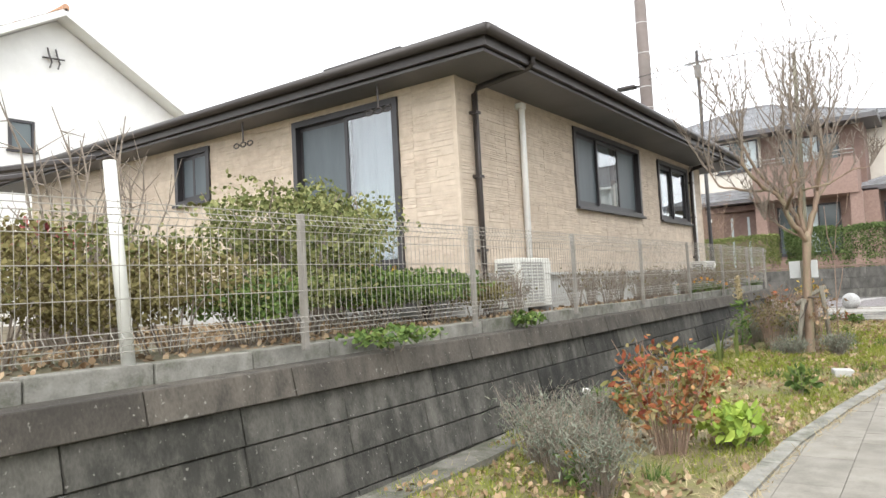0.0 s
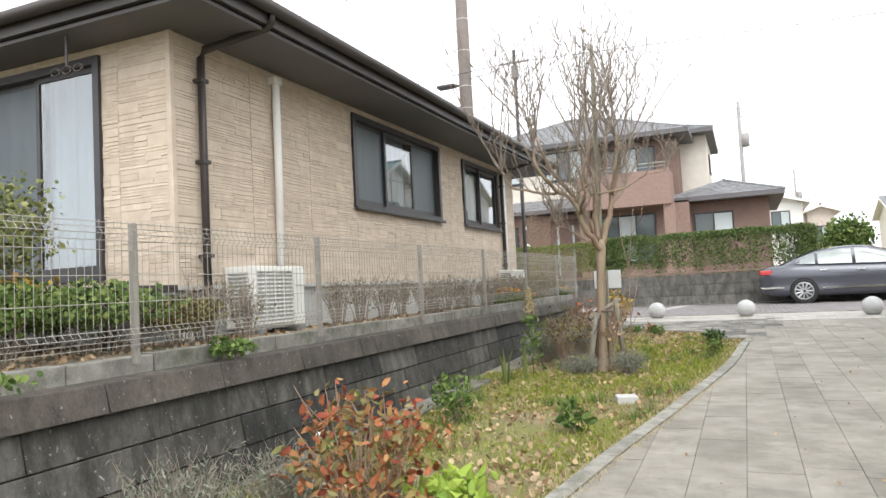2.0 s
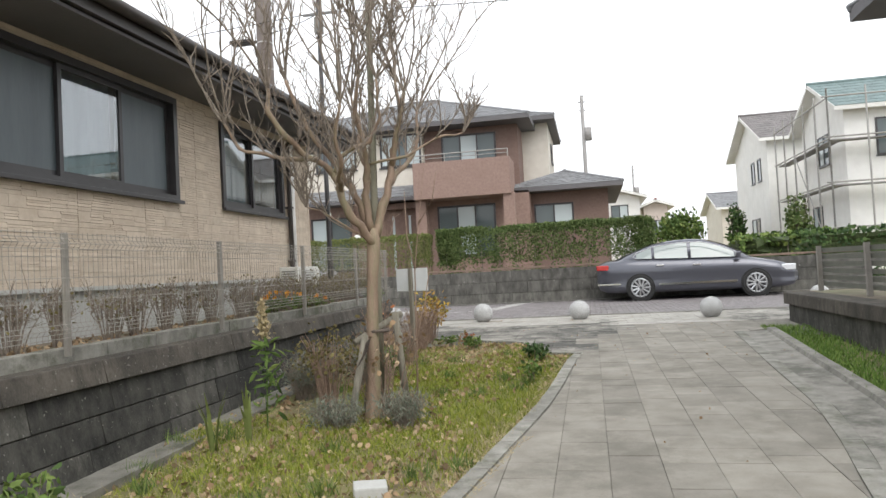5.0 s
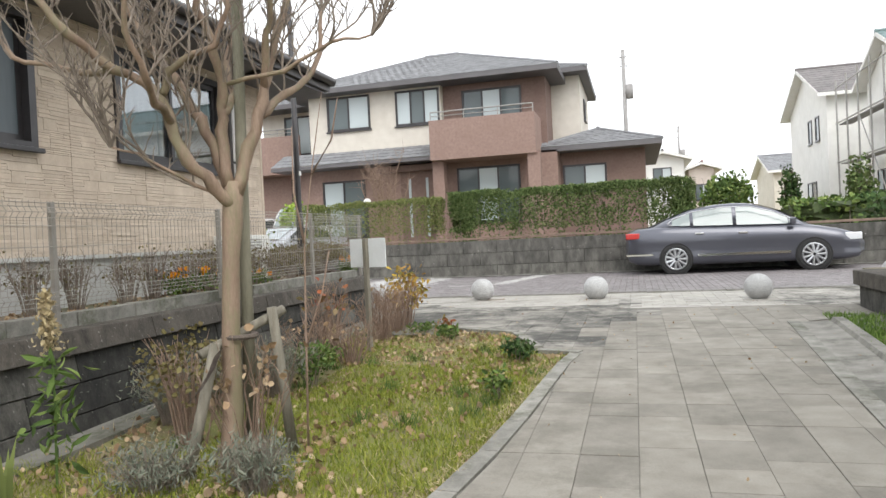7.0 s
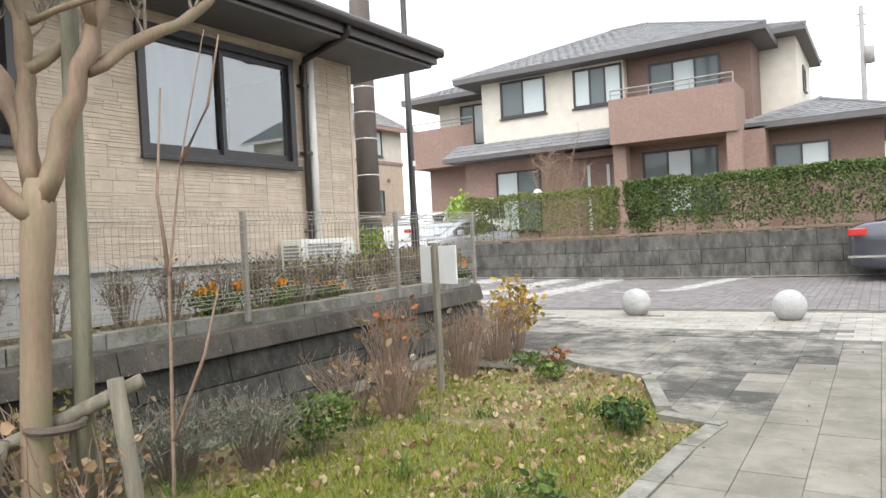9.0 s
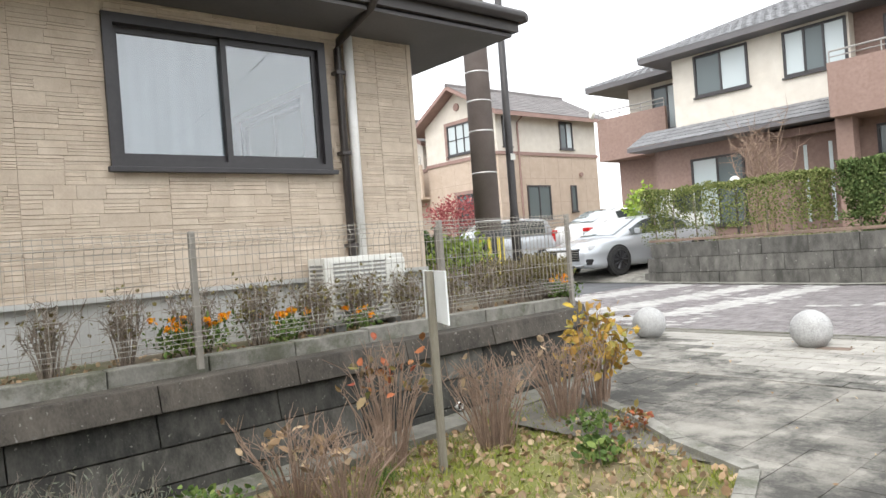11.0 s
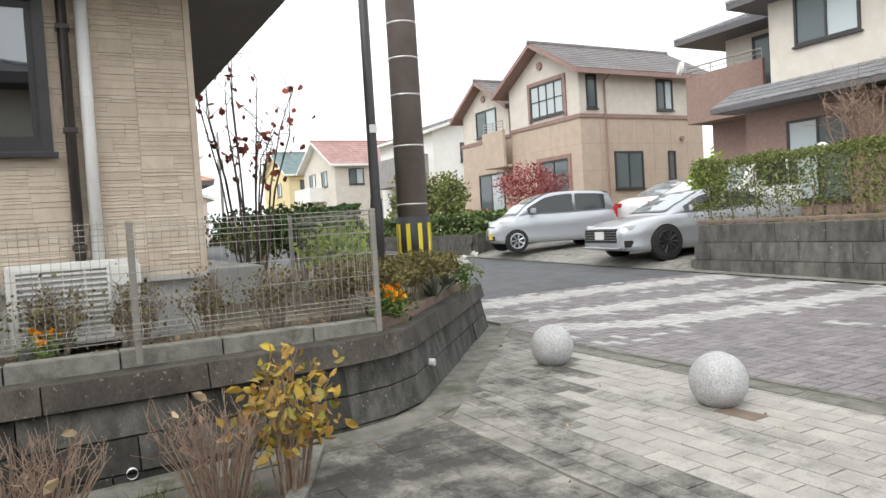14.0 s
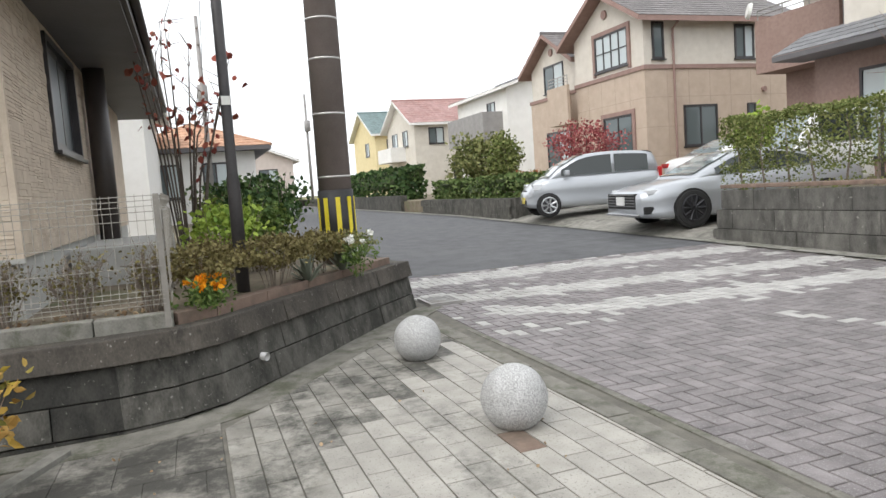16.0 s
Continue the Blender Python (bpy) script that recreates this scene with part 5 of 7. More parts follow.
SEDAN_UP = ((-1.98, 1.03, 0.62), (-1.5, 1.22, 0.6), (-1.0, 1.4, 0.6), (-0.4, 1.485, 0.61), (0.15, 1.475, 0.61), (0.65, 1.33, 0.62), (1.1, 1.11, 0.64), (1.38, 0.96, 0.66))
sedan = car("sedan", (2.92, 23.92, g(3, 23.9) + 0.012), 0, "dark grey metallic sedan with chrome trim parked at the kerb", P_GREY, SEDAN_LOW, SEDAN_UP, (-1.37, 1.37), 0.33, 0.862,
            ((-0.98, -0.18), (-0.1, 0.92), (-1.42, -1.05)), M_RIM, 11, taillight=(-2.42, -2.12, 0.6, 0.84, 0.8, 0.93), headlight=(1.98, 2.3, 0.5, 0.82, 0.6, 0.75), glass=M_BRIGHTVIEW)
for s in (1, -1):
    part("bumper_strip", boxes((-2.42, -1.85, s * 0.885 - 0.01, s * 0.885 + 0.01, 0.42, 0.46)), M_CHROME, sedan)
    bm = tube(bmesh.new(), [(x, s * 0.82, z) for x, z in ((-1.42, 1.06), (-1.52, 1.1), (-1.42, 1.2), (-1.0, 1.34), (-0.4, 1.41), (0.15, 1.4), (0.6, 1.27), (1.0, 1.08))], 0.012, 6)
    part("window_trim", bm, M_CHROME, sedan)

HATCH_LOW = ((-1.7, 0.35, 0.8, 0.62), (-1.62, 0.22, 0.95, 0.7), (-1.2, 0.2, 0.97, 0.73), (0, 0.2, 0.95, 0.735), (0.8, 0.2, 0.95, 0.73), (1.25, 0.2, 0.9, 0.7), (1.55, 0.22, 0.76, 0.62), (1.69, 0.3, 0.6, 0.5))
HATCH_UP = ((-1.68, 1.0, 0.6), (-1.5, 1.42, 0.56), (-0.9, 1.5, 0.57), (-0.2, 1.51, 0.58), (0.35, 1.44, 0.58), (0.85, 1.2, 0.6), (1.2, 0.93, 0.62))
DG = lambda x, y: g(x, y) + 0.13 + max(0, y - 25.2) * 0.07
hatch = car("hatchback", (-14.16, 26.12, DG(-14.2, 26.1) + 0.02), -106, "silver compact hatchback parked on the driveway", P_SILVER, HATCH_LOW, HATCH_UP, (-1.2, 1.2), 0.28, 0.69,
            ((-0.42, 0.85), (-1.35, -0.5)), M_RIM, 7, plate=(1.7, 0.33, M_PLATEY), trim=False, headlight=(1.3, 1.56, 0.36, 0.66, 0.66, 0.82), taillight=(-1.7, -1.6, 0.55, 0.68, 0.75, 1.05))
part("grille", boxes((1.6, 1.68, -0.25, 0.25, 0.6, 0.67), (1.66, 1.705, -0.34, 0.34, 0.3, 0.42), bevel=0.01), M_SHADETRIM, hatch)
VW_LOW = ((-2.4, 0.4, 0.8, 0.65), (-2.3, 0.26, 0.98, 0.82), (-1.6, 0.2, 1.0, 0.92), (0, 0.18, 0.95, 0.935), (1.0, 0.18, 0.91, 0.93), (1.5, 0.18, 0.86, 0.92), (1.95, 0.18, 0.79, 0.88), (2.25, 0.2, 0.71, 0.8), (2.36, 0.22, 0.68, 0.74), (2.42, 0.26, 0.64, 0.66))
VW_UP = ((-2.0, 1.0, 0.65), (-1.4, 1.2, 0.62), (-0.7, 1.36, 0.62), (-0.1, 1.4, 0.63), (0.35, 1.34, 0.64), (0.85, 1.13, 0.66), (1.3, 0.94, 0.7))
vw = car("fastback_car", (-9.78, 26.8, DG(-10, 26.0) - 0.03), -99, "silver fastback car with a chrome slatted grille on the driveway", P_SILVER, VW_LOW, VW_UP, (-1.42, 1.42), 0.345, 0.895,
         ((-0.15, 0.85), (-1.2, -0.25)), M_RIMD, 10, plate=(2.44, 0.45, M_PLATEW), trim=False, headlight=(1.95, 2.26, 0.5, 0.8, 0.64, 0.74))
for j in range(5):
    part("grille_slat", boxes((2.35, 2.445, -0.6, 0.6, 0.645 - 0.055 * j, 0.662 - 0.055 * j)), M_CHROME, vw)
part("grille", boxes((2.3, 2.43, -0.61, 0.61, 0.38, 0.67), bevel=0.01), M_SHADETRIM, vw)
part("lower_lip", boxes((2.2, 2.44, -0.7, 0.7, 0.24, 0.28), bevel=0.01), M_CHROME, vw)
for s in (1, -1):
    part("air_intake", boxes((2.12, 2.33, *sorted((s * 0.5, s * 0.8)), 0.28, 0.42), bevel=0.015), M_SHADETRIM, vw)
car("white_saloon", (-12.72, 30.35, DG(-12.6, 28.9) + 0.06), 88, "white saloon parked behind the other cars, tail to the street", P_WHITE, SEDAN_LOW, SEDAN_UP, (-1.36, 1.36), 0.32, 0.84, ((-0.98, -0.18), (-0.1, 0.92)), M_RIM, 10,
    plate=(-2.42, 0.62, M_PLATEW), trim=False, taillight=(-2.43, -2.25, 0.52, 0.8, 0.78, 0.9))
VAN_LOW = ((-1.7, 0.3, 1.0, 0.7), (-1.6, 0.22, 1.12, 0.74), (0.8, 0.2, 1.1, 0.74), (1.5, 0.22, 0.98, 0.7), (1.7, 0.3, 0.8, 0.6))
VAN_UP = ((-1.68, 1.2, 0.66), (-1.6, 1.82, 0.62), (-0.5, 1.88, 0.62), (0.5, 1.86, 0.62), (0.85, 1.7, 0.62), (1.4, 1.0, 0.64))
car("white_minivan", (-10.95, 30.5, DG(-10.9, 30.0) + 0.0), -93, "white boxy minivan parked beside the brown house", P_WHITE, VAN_LOW, VAN_UP, (-1.15, 1.2), 0.28, 0.68, ((-0.3, 0.75), (-1.4, -0.4)), M_RIM, 7, plate=(1.72, 0.4, M_PLATEY), trim=False, headlight=(1.4, 1.66, 0.4, 0.68, 0.72, 0.9))

# ---- far poles and wires ----
def far_pole(x, y, h, r=0.13):
    p = thing("utility_pole", (x, y, g(x, y)), "thin grey utility pole with cross arms far away", "pole")
    part("shaft", tube(bmesh.new(), ((0, 0, -0.2), (0, 0, h)), (r, r * 0.7), 10), M_GREYW, p, smooth=True)
    for z in (h - 0.5, h - 1.1):
        part("cross_arm", boxes((-0.25, 0.25, -0.04, 0.04, z, z + 0.06)), M_GREYW, p)
    if r > 0.12:
        part("transformer", tube(bmesh.new(), ((0.3, 0, h - 3.2), (0.3, 0, h - 2.3)), 0.26, 12), M_GREYW, p, smooth=True)


far_pole(0.42, 55, 12.9, 0.17)
far_pole(5.2, 80, 11)
far_pole(-38, 17.6, 9.5)
far_pole(-60, 26.5, 9.5)
far_pole(-27, 17.3, 8.2, 0.1)


def wire(a, b, sag=0.3, r=0.008):
    a, b = Vector(a), Vector(b)
    pts = [a.lerp(b, k / 14) - Vector((0, 0, sag * 4 * (k / 14) * (1 - k / 14))) for k in range(15)]
    w = tagged(new("overhead_wire", mesh_of(tube(bmesh.new(), pts, r, 5), "overhead_wire", M_BLACK)), "thin black overhead cable between poles", "cable", "overhead cables")


wire((-4.3, 16.8, 6.33), (38, 26, 9.0), 0.5)
wire((-5.93, 17.95, 6.5), (-4.3, 16.8, 6.33), 0.05)
wire((-4.3, 16.8, 6.35), (-38, 17.6, 7.5), 0.7)
wire((-5.93, 17.95, 9.5), (-38, 17.6, 9.0), 0.7)

# ---- plants ----
def leafmat(name, *cols, rough=0.6):
    """Leaf colours picked leaf by leaf."""
    m = bpy.data.materials.new(name)
    m.use_nodes = True
    n, k = m.node_tree.nodes, m.node_tree.links
    b = n["Principled BSDF"]
    geo, ramp = n.new("ShaderNodeNewGeometry"), n.new("ShaderNodeValToRGB")
    k.new(geo.outputs["Random Per Island"], ramp.inputs[0])
    ramp.color_ramp.interpolation = "LINEAR"
    while len(ramp.color_ramp.elements) < len(cols):
        ramp.color_ramp.elements.new(0.5)
    for i, c in enumerate(cols):
        ramp.color_ramp.elements[i].position = i / max(1, len(cols) - 1)
        ramp.color_ramp.elements[i].color = (*c, 1)
    k.new(ramp.outputs[0], b.inputs["Base Color"])
    b.inputs["Roughness"].default_value, b.inputs["Specular IOR Level"].default_value = 0.8, 0.2
    return m


L_GREEN = leafmat("green_leaves", (0.05, 0.085, 0.025), (0.10, 0.16, 0.04), (0.19, 0.24, 0.07))
L_OLIVE = leafmat("olive_leaves", (0.085, 0.105, 0.035), (0.165, 0.18, 0.065), (0.26, 0.26, 0.11))
L_DARK = leafmat("dark_green_leaves", (0.025, 0.05, 0.02), (0.05, 0.095, 0.03), (0.10, 0.15, 0.05))
L_HEDGE = leafmat("hedge_leaves", (0.045, 0.08, 0.025), (0.10, 0.145, 0.045), (0.18, 0.22, 0.085))
L_LOOSE = leafmat("olive_hedge_leaves", (0.09, 0.12, 0.035), (0.165, 0.195, 0.06), (0.25, 0.26, 0.10))
L_BROWNH = leafmat("brownish_hedge_leaves", (0.10, 0.075, 0.035), (0.15, 0.13, 0.05), (0.22, 0.19, 0.08))
L_RED = leafmat("red_orange_leaves", (0.20, 0.05, 0.035), (0.33, 0.11, 0.05), (0.30, 0.17, 0.07), (0.15, 0.15, 0.05), (0.25, 0.18, 0.10))
L_MAPLE = leafmat("crimson_leaves", (0.20, 0.04, 0.05), (0.33, 0.085, 0.09), (0.42, 0.17, 0.15))
L_DOGW = leafmat("dull_red_leaves", (0.16, 0.04, 0.035), (0.28, 0.07, 0.05), (0.36, 0.13, 0.09))
L_YELLOW = leafmat("yellow_leaves", (0.42, 0.31, 0.05), (0.37, 0.21, 0.06), (0.22, 0.23, 0.06))
L_LIME = leafmat("lime_leaves", (0.22, 0.32, 0.05), (0.34, 0.43, 0.08), (0.16, 0.27, 0.05))
L_GREY = leafmat("grey_green_leaves", (0.13, 0.15, 0.115), (0.22, 0.24, 0.185), (0.19, 0.175, 0.135))
L_DRY = leafmat("dry_leaves", (0.22, 0.14, 0.08), (0.36, 0.25, 0.15), (0.48, 0.37, 0.24), (0.16, 0.11, 0.07))
L_ORANGE = leafmat("orange_petals", (0.75, 0.25, 0.01), (0.85, 0.42, 0.02), (0.70, 0.20, 0.01))
L_WHITE = leafmat("white_petals", (0.75, 0.75, 0.70), (0.85, 0.84, 0.80))
L_GRASS = leafmat("grass_blades", (0.115, 0.155, 0.022), (0.21, 0.25, 0.036), (0.33, 0.325, 0.07))
L_CLOVER = leafmat("clover_leaves", (0.07, 0.13, 0.03), (0.14, 0.23, 0.05), (0.23, 0.33, 0.08))
L_STRAW = leafmat("straw", (0.36, 0.29, 0.16), (0.48, 0.40, 0.24), (0.28, 0.22, 0.13))
B_TWIG = surf("grey_twig", (0.16, 0.13, 0.105), (0.28, 0.235, 0.19), 20, 0.9, 0.2, 80)
B_TWIGR = surf("reddish_twig", (0.20, 0.135, 0.10), (0.32, 0.23, 0.17), 20, 0.9, 0.2, 80)
B_DARK = surf("dark_bark", (0.07, 0.055, 0.045), (0.13, 0.105, 0.085), 20, 0.9, 0.3, 80)
B_MYRTLE = surf("smooth_myrtle_bark", (0.17, 0.115, 0.08), (0.34, 0.245, 0.175), 5, 0.7, 0.3, 50, (0.21, 0.19, 0.11), 2.4, 0.85, stretch=(2, 2, 0.5))


def leaf_mesh(name, pts, size, rng, material, up=0.3, narrow=0.45):
    """One small folded leaf at each point."""
    n = len(pts)
    pts = np.array(pts, dtype=float).reshape(-1, 3)
    d = rng.normal(size=(n, 3)) + np.array([0, 0, up])
    d /= np.linalg.norm(d, axis=1)[:, None]
    s = np.cross(d, rng.normal(size=(n, 3)))
    s /= np.linalg.norm(s, axis=1)[:, None]
    nn = np.cross(d, s)
    L = size * rng.uniform(0.6, 1.3, (n, 1))
    side = lambda a, w, k: pts + a * L * d + k * w * narrow * L * s + 0.1 * w * L * nn
    v = np.stack([pts, side(0.28, 0.8, 1), side(0.66, 0.85, 1), pts + L * d - 0.06 * L * nn, side(0.66, 0.85, -1), side(0.28, 0.8, -1)], axis=1).reshape(-1, 3)
    i = np.arange(n) * 6
    f = np.stack([i + j for j in range(6)], axis=1)
    me = bpy.data.meshes.new(name)
    me.from_pydata(v.tolist(), [], f.tolist())
    me.materials.append(material)
    return me


def stems(bm, base, n, r, h, rng, thick=0.006, curve=0.3, sides=5, base_spread=0.3):
    """A fan of thin stems; returns their tips and points along them."""
    tips = []
    for _ in range(n):
        a, q = rng.uniform(0, 2 * math.pi), rng.uniform(0.15, 1)
        hh = h * rng.uniform(0.6, 1.05)
        p0 = np.array(base) + np.array([base_spread * r * q * math.cos(a), base_spread * r * q * math.sin(a), -0.03])
        p3 = np.array(base) + np.array([r * q * math.cos(a), r * q * math.sin(a), hh])
        bend = np.array([rng.normal() * 0.1 * r, rng.normal() * 0.1 * r, 0.1 * h])
        p1, p2 = p0 + (p3 - p0) * 0.35 + bend * curve + np.array([0, 0, 0.1 * h]), p0 + (p3 - p0) * 0.7 + bend
        tube(bm, (p0, p1, p2, p3), (thick, thick * 0.85, thick * 0.6, thick * 0.3), sides, False)
        tips += [p2, p3, (p2 + p3) / 2, (p1 + p2) / 2]
    return tips


def shrub(name, at, r, h, n, size, mat, label, category="shrub", seed=0, twig=None, bare=0.25, n_stem=14, group="", squash=1.0, narrow=0.4):
    """A leafy shrub: woody stems and a crown of leaves with an uneven outline."""
    rng = np.random.default_rng(seed)
    t = thing(name, at, label, category, group)
    bm = bmesh.new()
    stems(bm, (0, 0, 0), n_stem, r * 0.75, h * 0.9, rng, 0.003 + 0.004 * h if h < 1 else 0.006 + 0.006 * h)
    part("stem", bm, twig or B_TWIG, t)
    pts = []
    while len(pts) < n:
        d = rng.normal(size=3)
        d /= np.linalg.norm(d)
        lump = 0.78 + 0.45 * noise.noise(Vector(d * 1.9) + Vector((seed, 0, 0))) + 0.25 * noise.noise(Vector(d * 4.5) + Vector((seed, 9, 0)))
        q = lump * rng.uniform(0.25, 1) ** 0.45
        p = np.array([d[0] * r * q, d[1] * r * q * squash, h * (bare + (1 - bare) * (0.5 + 0.5 * d[2] * q))])
        pts.append(p)
    ob = new("foliage", leaf_mesh("foliage", pts, size, rng, mat, narrow=narrow))
    ob.parent = t
    return t


def hedge(name, x0, x1, y0, y1, z0, z1, n, size, mat, label, seed=0, core=None, group="", gaps=0.0):
    """A clipped hedge: trunks, a skin of leaves and, where core is given, a dark box inside."""
    rng = np.random.default_rng(seed)
    t = thing(name, ((x0 + x1) / 2, (y0 + y1) / 2, z0), label, "hedge", group)
    cx, cy = (x0 + x1) / 2, (y0 + y1) / 2
    hx, hy, h = (x1 - x0) / 2, (y1 - y0) / 2, z1 - z0
    bm = bmesh.new()
    k = max(2, int(max(hx, hy) * 2 / 0.5))
    for i in range(k):
        u = (i + 0.5) / k * 2 - 1
        bx, by = (u * hx, 0) if hx > hy else (0, u * hy)
        tube(bm, ((bx, by, -0.05), (bx + rng.normal() * 0.05, by + rng.normal() * 0.05, h * 0.5), (bx + rng.normal() * 0.1, by + rng.normal() * 0.1, h * 0.85)), (0.02, 0.014, 0.006), 6)
    part("trunk", bm, B_TWIG, t)
    pts = []
    while len(pts) < n:
        p = rng.uniform(-1, 1, 3)
        ax = rng.choice(3, p=[0.25, 0.4, 0.35] if hx > hy else [0.4, 0.25, 0.35])
        p[ax] = np.sign(p[ax]) * (1 - abs(rng.normal()) * 0.14)
        w = (p[0] * hx, p[1] * hy, (p[2] * 0.5 + 0.5) * h)
        nz = noise.noise(Vector((w[0] + cx, w[1] + cy, w[2])) * 1.7)
        if gaps:
            u = (w[0] + cx) / 0.62 + 0.5 * noise.noise(Vector((0.8 * (w[0] + cx), 0, 3)))
            away = abs(u - round(u)) * 2
            if rng.random() < away * (0.35 + 0.75 * max(0, -p[2])) or (p[2] < -0.55 and rng.random() < 0.8) or nz < gaps - 0.75:
                continue
        s = 1 + 0.1 * nz + 0.06 * noise.noise(Vector((w[0] + cx, w[1] + cy, w[2])) * 6)
        pts.append((w[0] * (s if hx < 2 else 1), w[1] * s, h * 0.5 + (w[2] - h * 0.5) * s))
    ob = new("foliage", leaf_mesh("foliage", pts, size, rng, mat))
    ob.parent = t
    # added dark box stops the view through; inner shade is in its colour
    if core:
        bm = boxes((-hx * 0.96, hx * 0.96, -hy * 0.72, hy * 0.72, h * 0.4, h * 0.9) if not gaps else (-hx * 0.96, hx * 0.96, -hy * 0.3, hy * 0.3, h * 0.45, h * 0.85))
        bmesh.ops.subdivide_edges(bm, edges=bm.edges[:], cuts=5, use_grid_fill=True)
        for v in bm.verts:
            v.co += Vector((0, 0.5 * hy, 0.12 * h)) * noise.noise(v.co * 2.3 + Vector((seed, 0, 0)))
        part("shade_core", bm, core, t)
    return t


# dark leaf green with the shade of the hedge's inside put into it
M_CORESHADE = surf("hedge_core_shade", (0.03, 0.045, 0.015), (0.07, 0.095, 0.035), 12, 0.95, 0.8, 60)

# crape myrtle with its stakes
rngt = random.Random(11)
TX, TY = -1.47, 10.25
TZ = g(TX, TY)
tree = thing("crape_myrtle", (TX, TY, TZ - 0.02), "bare crape myrtle with smooth peeling tan bark and knobbly limbs", "tree")


def across(r, u, d):
    """A place from metres across the path's view of the tree, up, and away from it."""
    return Vector((0.78 * r - 0.62 * d, 0.62 * r + 0.78 * d, u))


part("trunk", tube(bmesh.new(), [across(*p) for p in ((-0.04, -0.1, 0), (-0.02, 0.05, 0), (0.0, 0.35, 0), (0.01, 0.75, 0), (0.03, 1.15, 0), (0.05, 1.36, 0), (0.06, 1.5, 0), (0.06, 1.58, 0))], (0.09, 0.066, 0.054, 0.05, 0.047, 0.056, 0.055, 0.04), 18), B_MYRTLE, tree, smooth=True)
twig_bm = bmesh.new()


def wavy(p, d, length, n, turn, lift):
    """Points of a shoot that wanders and bends upwards."""
    pts, d = [Vector(p)], Vector(d).normalized()
    for _ in range(n):
        d = (d + Vector((rngt.gauss(0, turn), rngt.gauss(0, turn), lift + rngt.gauss(0, turn * 0.5)))).normalized()
        pts.append(pts[-1] + d * length / n)
    return pts, d


def sprout(p, d, length, r, twigs):
    """A long whippy shoot with short side twigs."""
    pts, d = wavy(p, d, length, 8, 0.17, 0.12)
    tube(twig_bm, pts, [r * (1 - 0.75 * k / 8) + 0.001 for k in range(9)], 5, False)
    for k in range(2, 9):
        for _ in range(twigs):
            if rngt.random() < 0.75:
                a = rngt.uniform(0, 6.283)
                side = Vector((math.cos(a), math.sin(a), rngt.uniform(0.3, 1.4)))
                q, e = wavy(pts[k], d * 0.5 + side * 0.8, length * rngt.uniform(0.14, 0.36), 4, 0.25, 0.1)
                tube(twig_bm, q, [0.55 * r * (1 - 0.7 * m / 4) + 0.0009 for m in range(5)], 4, False)
                if rngt.random() < 0.6:
                    q, e = wavy(q[2], e + Vector((rngt.gauss(0, 0.6), rngt.gauss(0, 0.6), 0.3)), length * 0.14, 2, 0.2, 0.1)
                    tube(twig_bm, q, [0.0026, 0.002, 0.0011], 3, False)


FORK = across(0.06, 1.5, 0)
BOUGHS = (
    (0.036, (0, -0.06, -0.02), (-0.11, 0.05, -0.06), (-0.24, 0.18, -0.1), (-0.31, 0.38, -0.1), (-0.36, 0.55, -0.08), (-0.57, 0.65, -0.12), (-0.77, 0.78, -0.2), (-0.9, 0.95, -0.22), (-0.88, 1.15, -0.2)),
    (0.022, (-0.35, 0.53, -0.08), (-0.3, 0.65, -0.1), (-0.2, 0.73, -0.16), (-0.08, 0.75, -0.22), (-0.02, 0.95, -0.3), (-0.05, 1.25, -0.36)),
    (0.036, (-0.01, 0.0, 0.02), (-0.05, 0.2, 0.06), (-0.15, 0.43, 0.1), (-0.26, 0.68, 0.18), (-0.39, 0.88, 0.3), (-0.46, 1.05, 0.36), (-0.58, 1.4, 0.42)),
    (0.034, (-0.02, 0.05, 0.0), (-0.04, 0.36, 0.03), (-0.02, 0.56, 0.02), (-0.06, 0.78, -0.04), (-0.14, 1.0, -0.08), (-0.1, 1.35, -0.1)),
    (0.04, (0.01, 0.0, 0.0), (0.11, 0.28, 0.0), (0.19, 0.53, 0.02), (0.24, 0.75, 0.04), (0.31, 0.95, 0.1), (0.42, 1.3, 0.16)),
    (0.024, (0.21, 0.6, 0.02), (0.2, 0.8, -0.06), (0.24, 1.02, -0.14), (0.18, 1.3, -0.2)),
    (0.026, (0.17, 0.45, 0.02), (0.34, 0.6, 0.16), (0.5, 0.72, 0.26), (0.62, 0.92, 0.36), (0.66, 1.2, 0.42)),
    (0.026, (-0.02, 0.45, 0.03), (0.06, 0.62, 0.2), (0.04, 0.82, 0.4), (0.12, 1.1, 0.52), (0.08, 1.35, 0.6)),
    (0.022, (-0.3, 0.38, -0.1), (-0.38, 0.44, -0.3), (-0.42, 0.52, -0.5), (-0.5, 0.7, -0.62), (-0.48, 0.95, -0.7)),
    (0.014, (0.0, 0.62, 0.02), (0.29, 0.68, -0.1), (0.54, 0.83, -0.2), (0.77, 0.87, -0.26)),
    (0.012, (-0.05, 0.0, -0.02), (-0.2, 0.05, -0.05), (-0.43, 0.2, -0.1), (-0.6, 0.25, -0.12)),
    (0.02, (-0.57, 0.65, -0.12), (-0.7, 0.64, 0.0), (-0.85, 0.7, 0.1), (-1.05, 0.74, 0.16), (-1.15, 0.95, 0.2)),
)
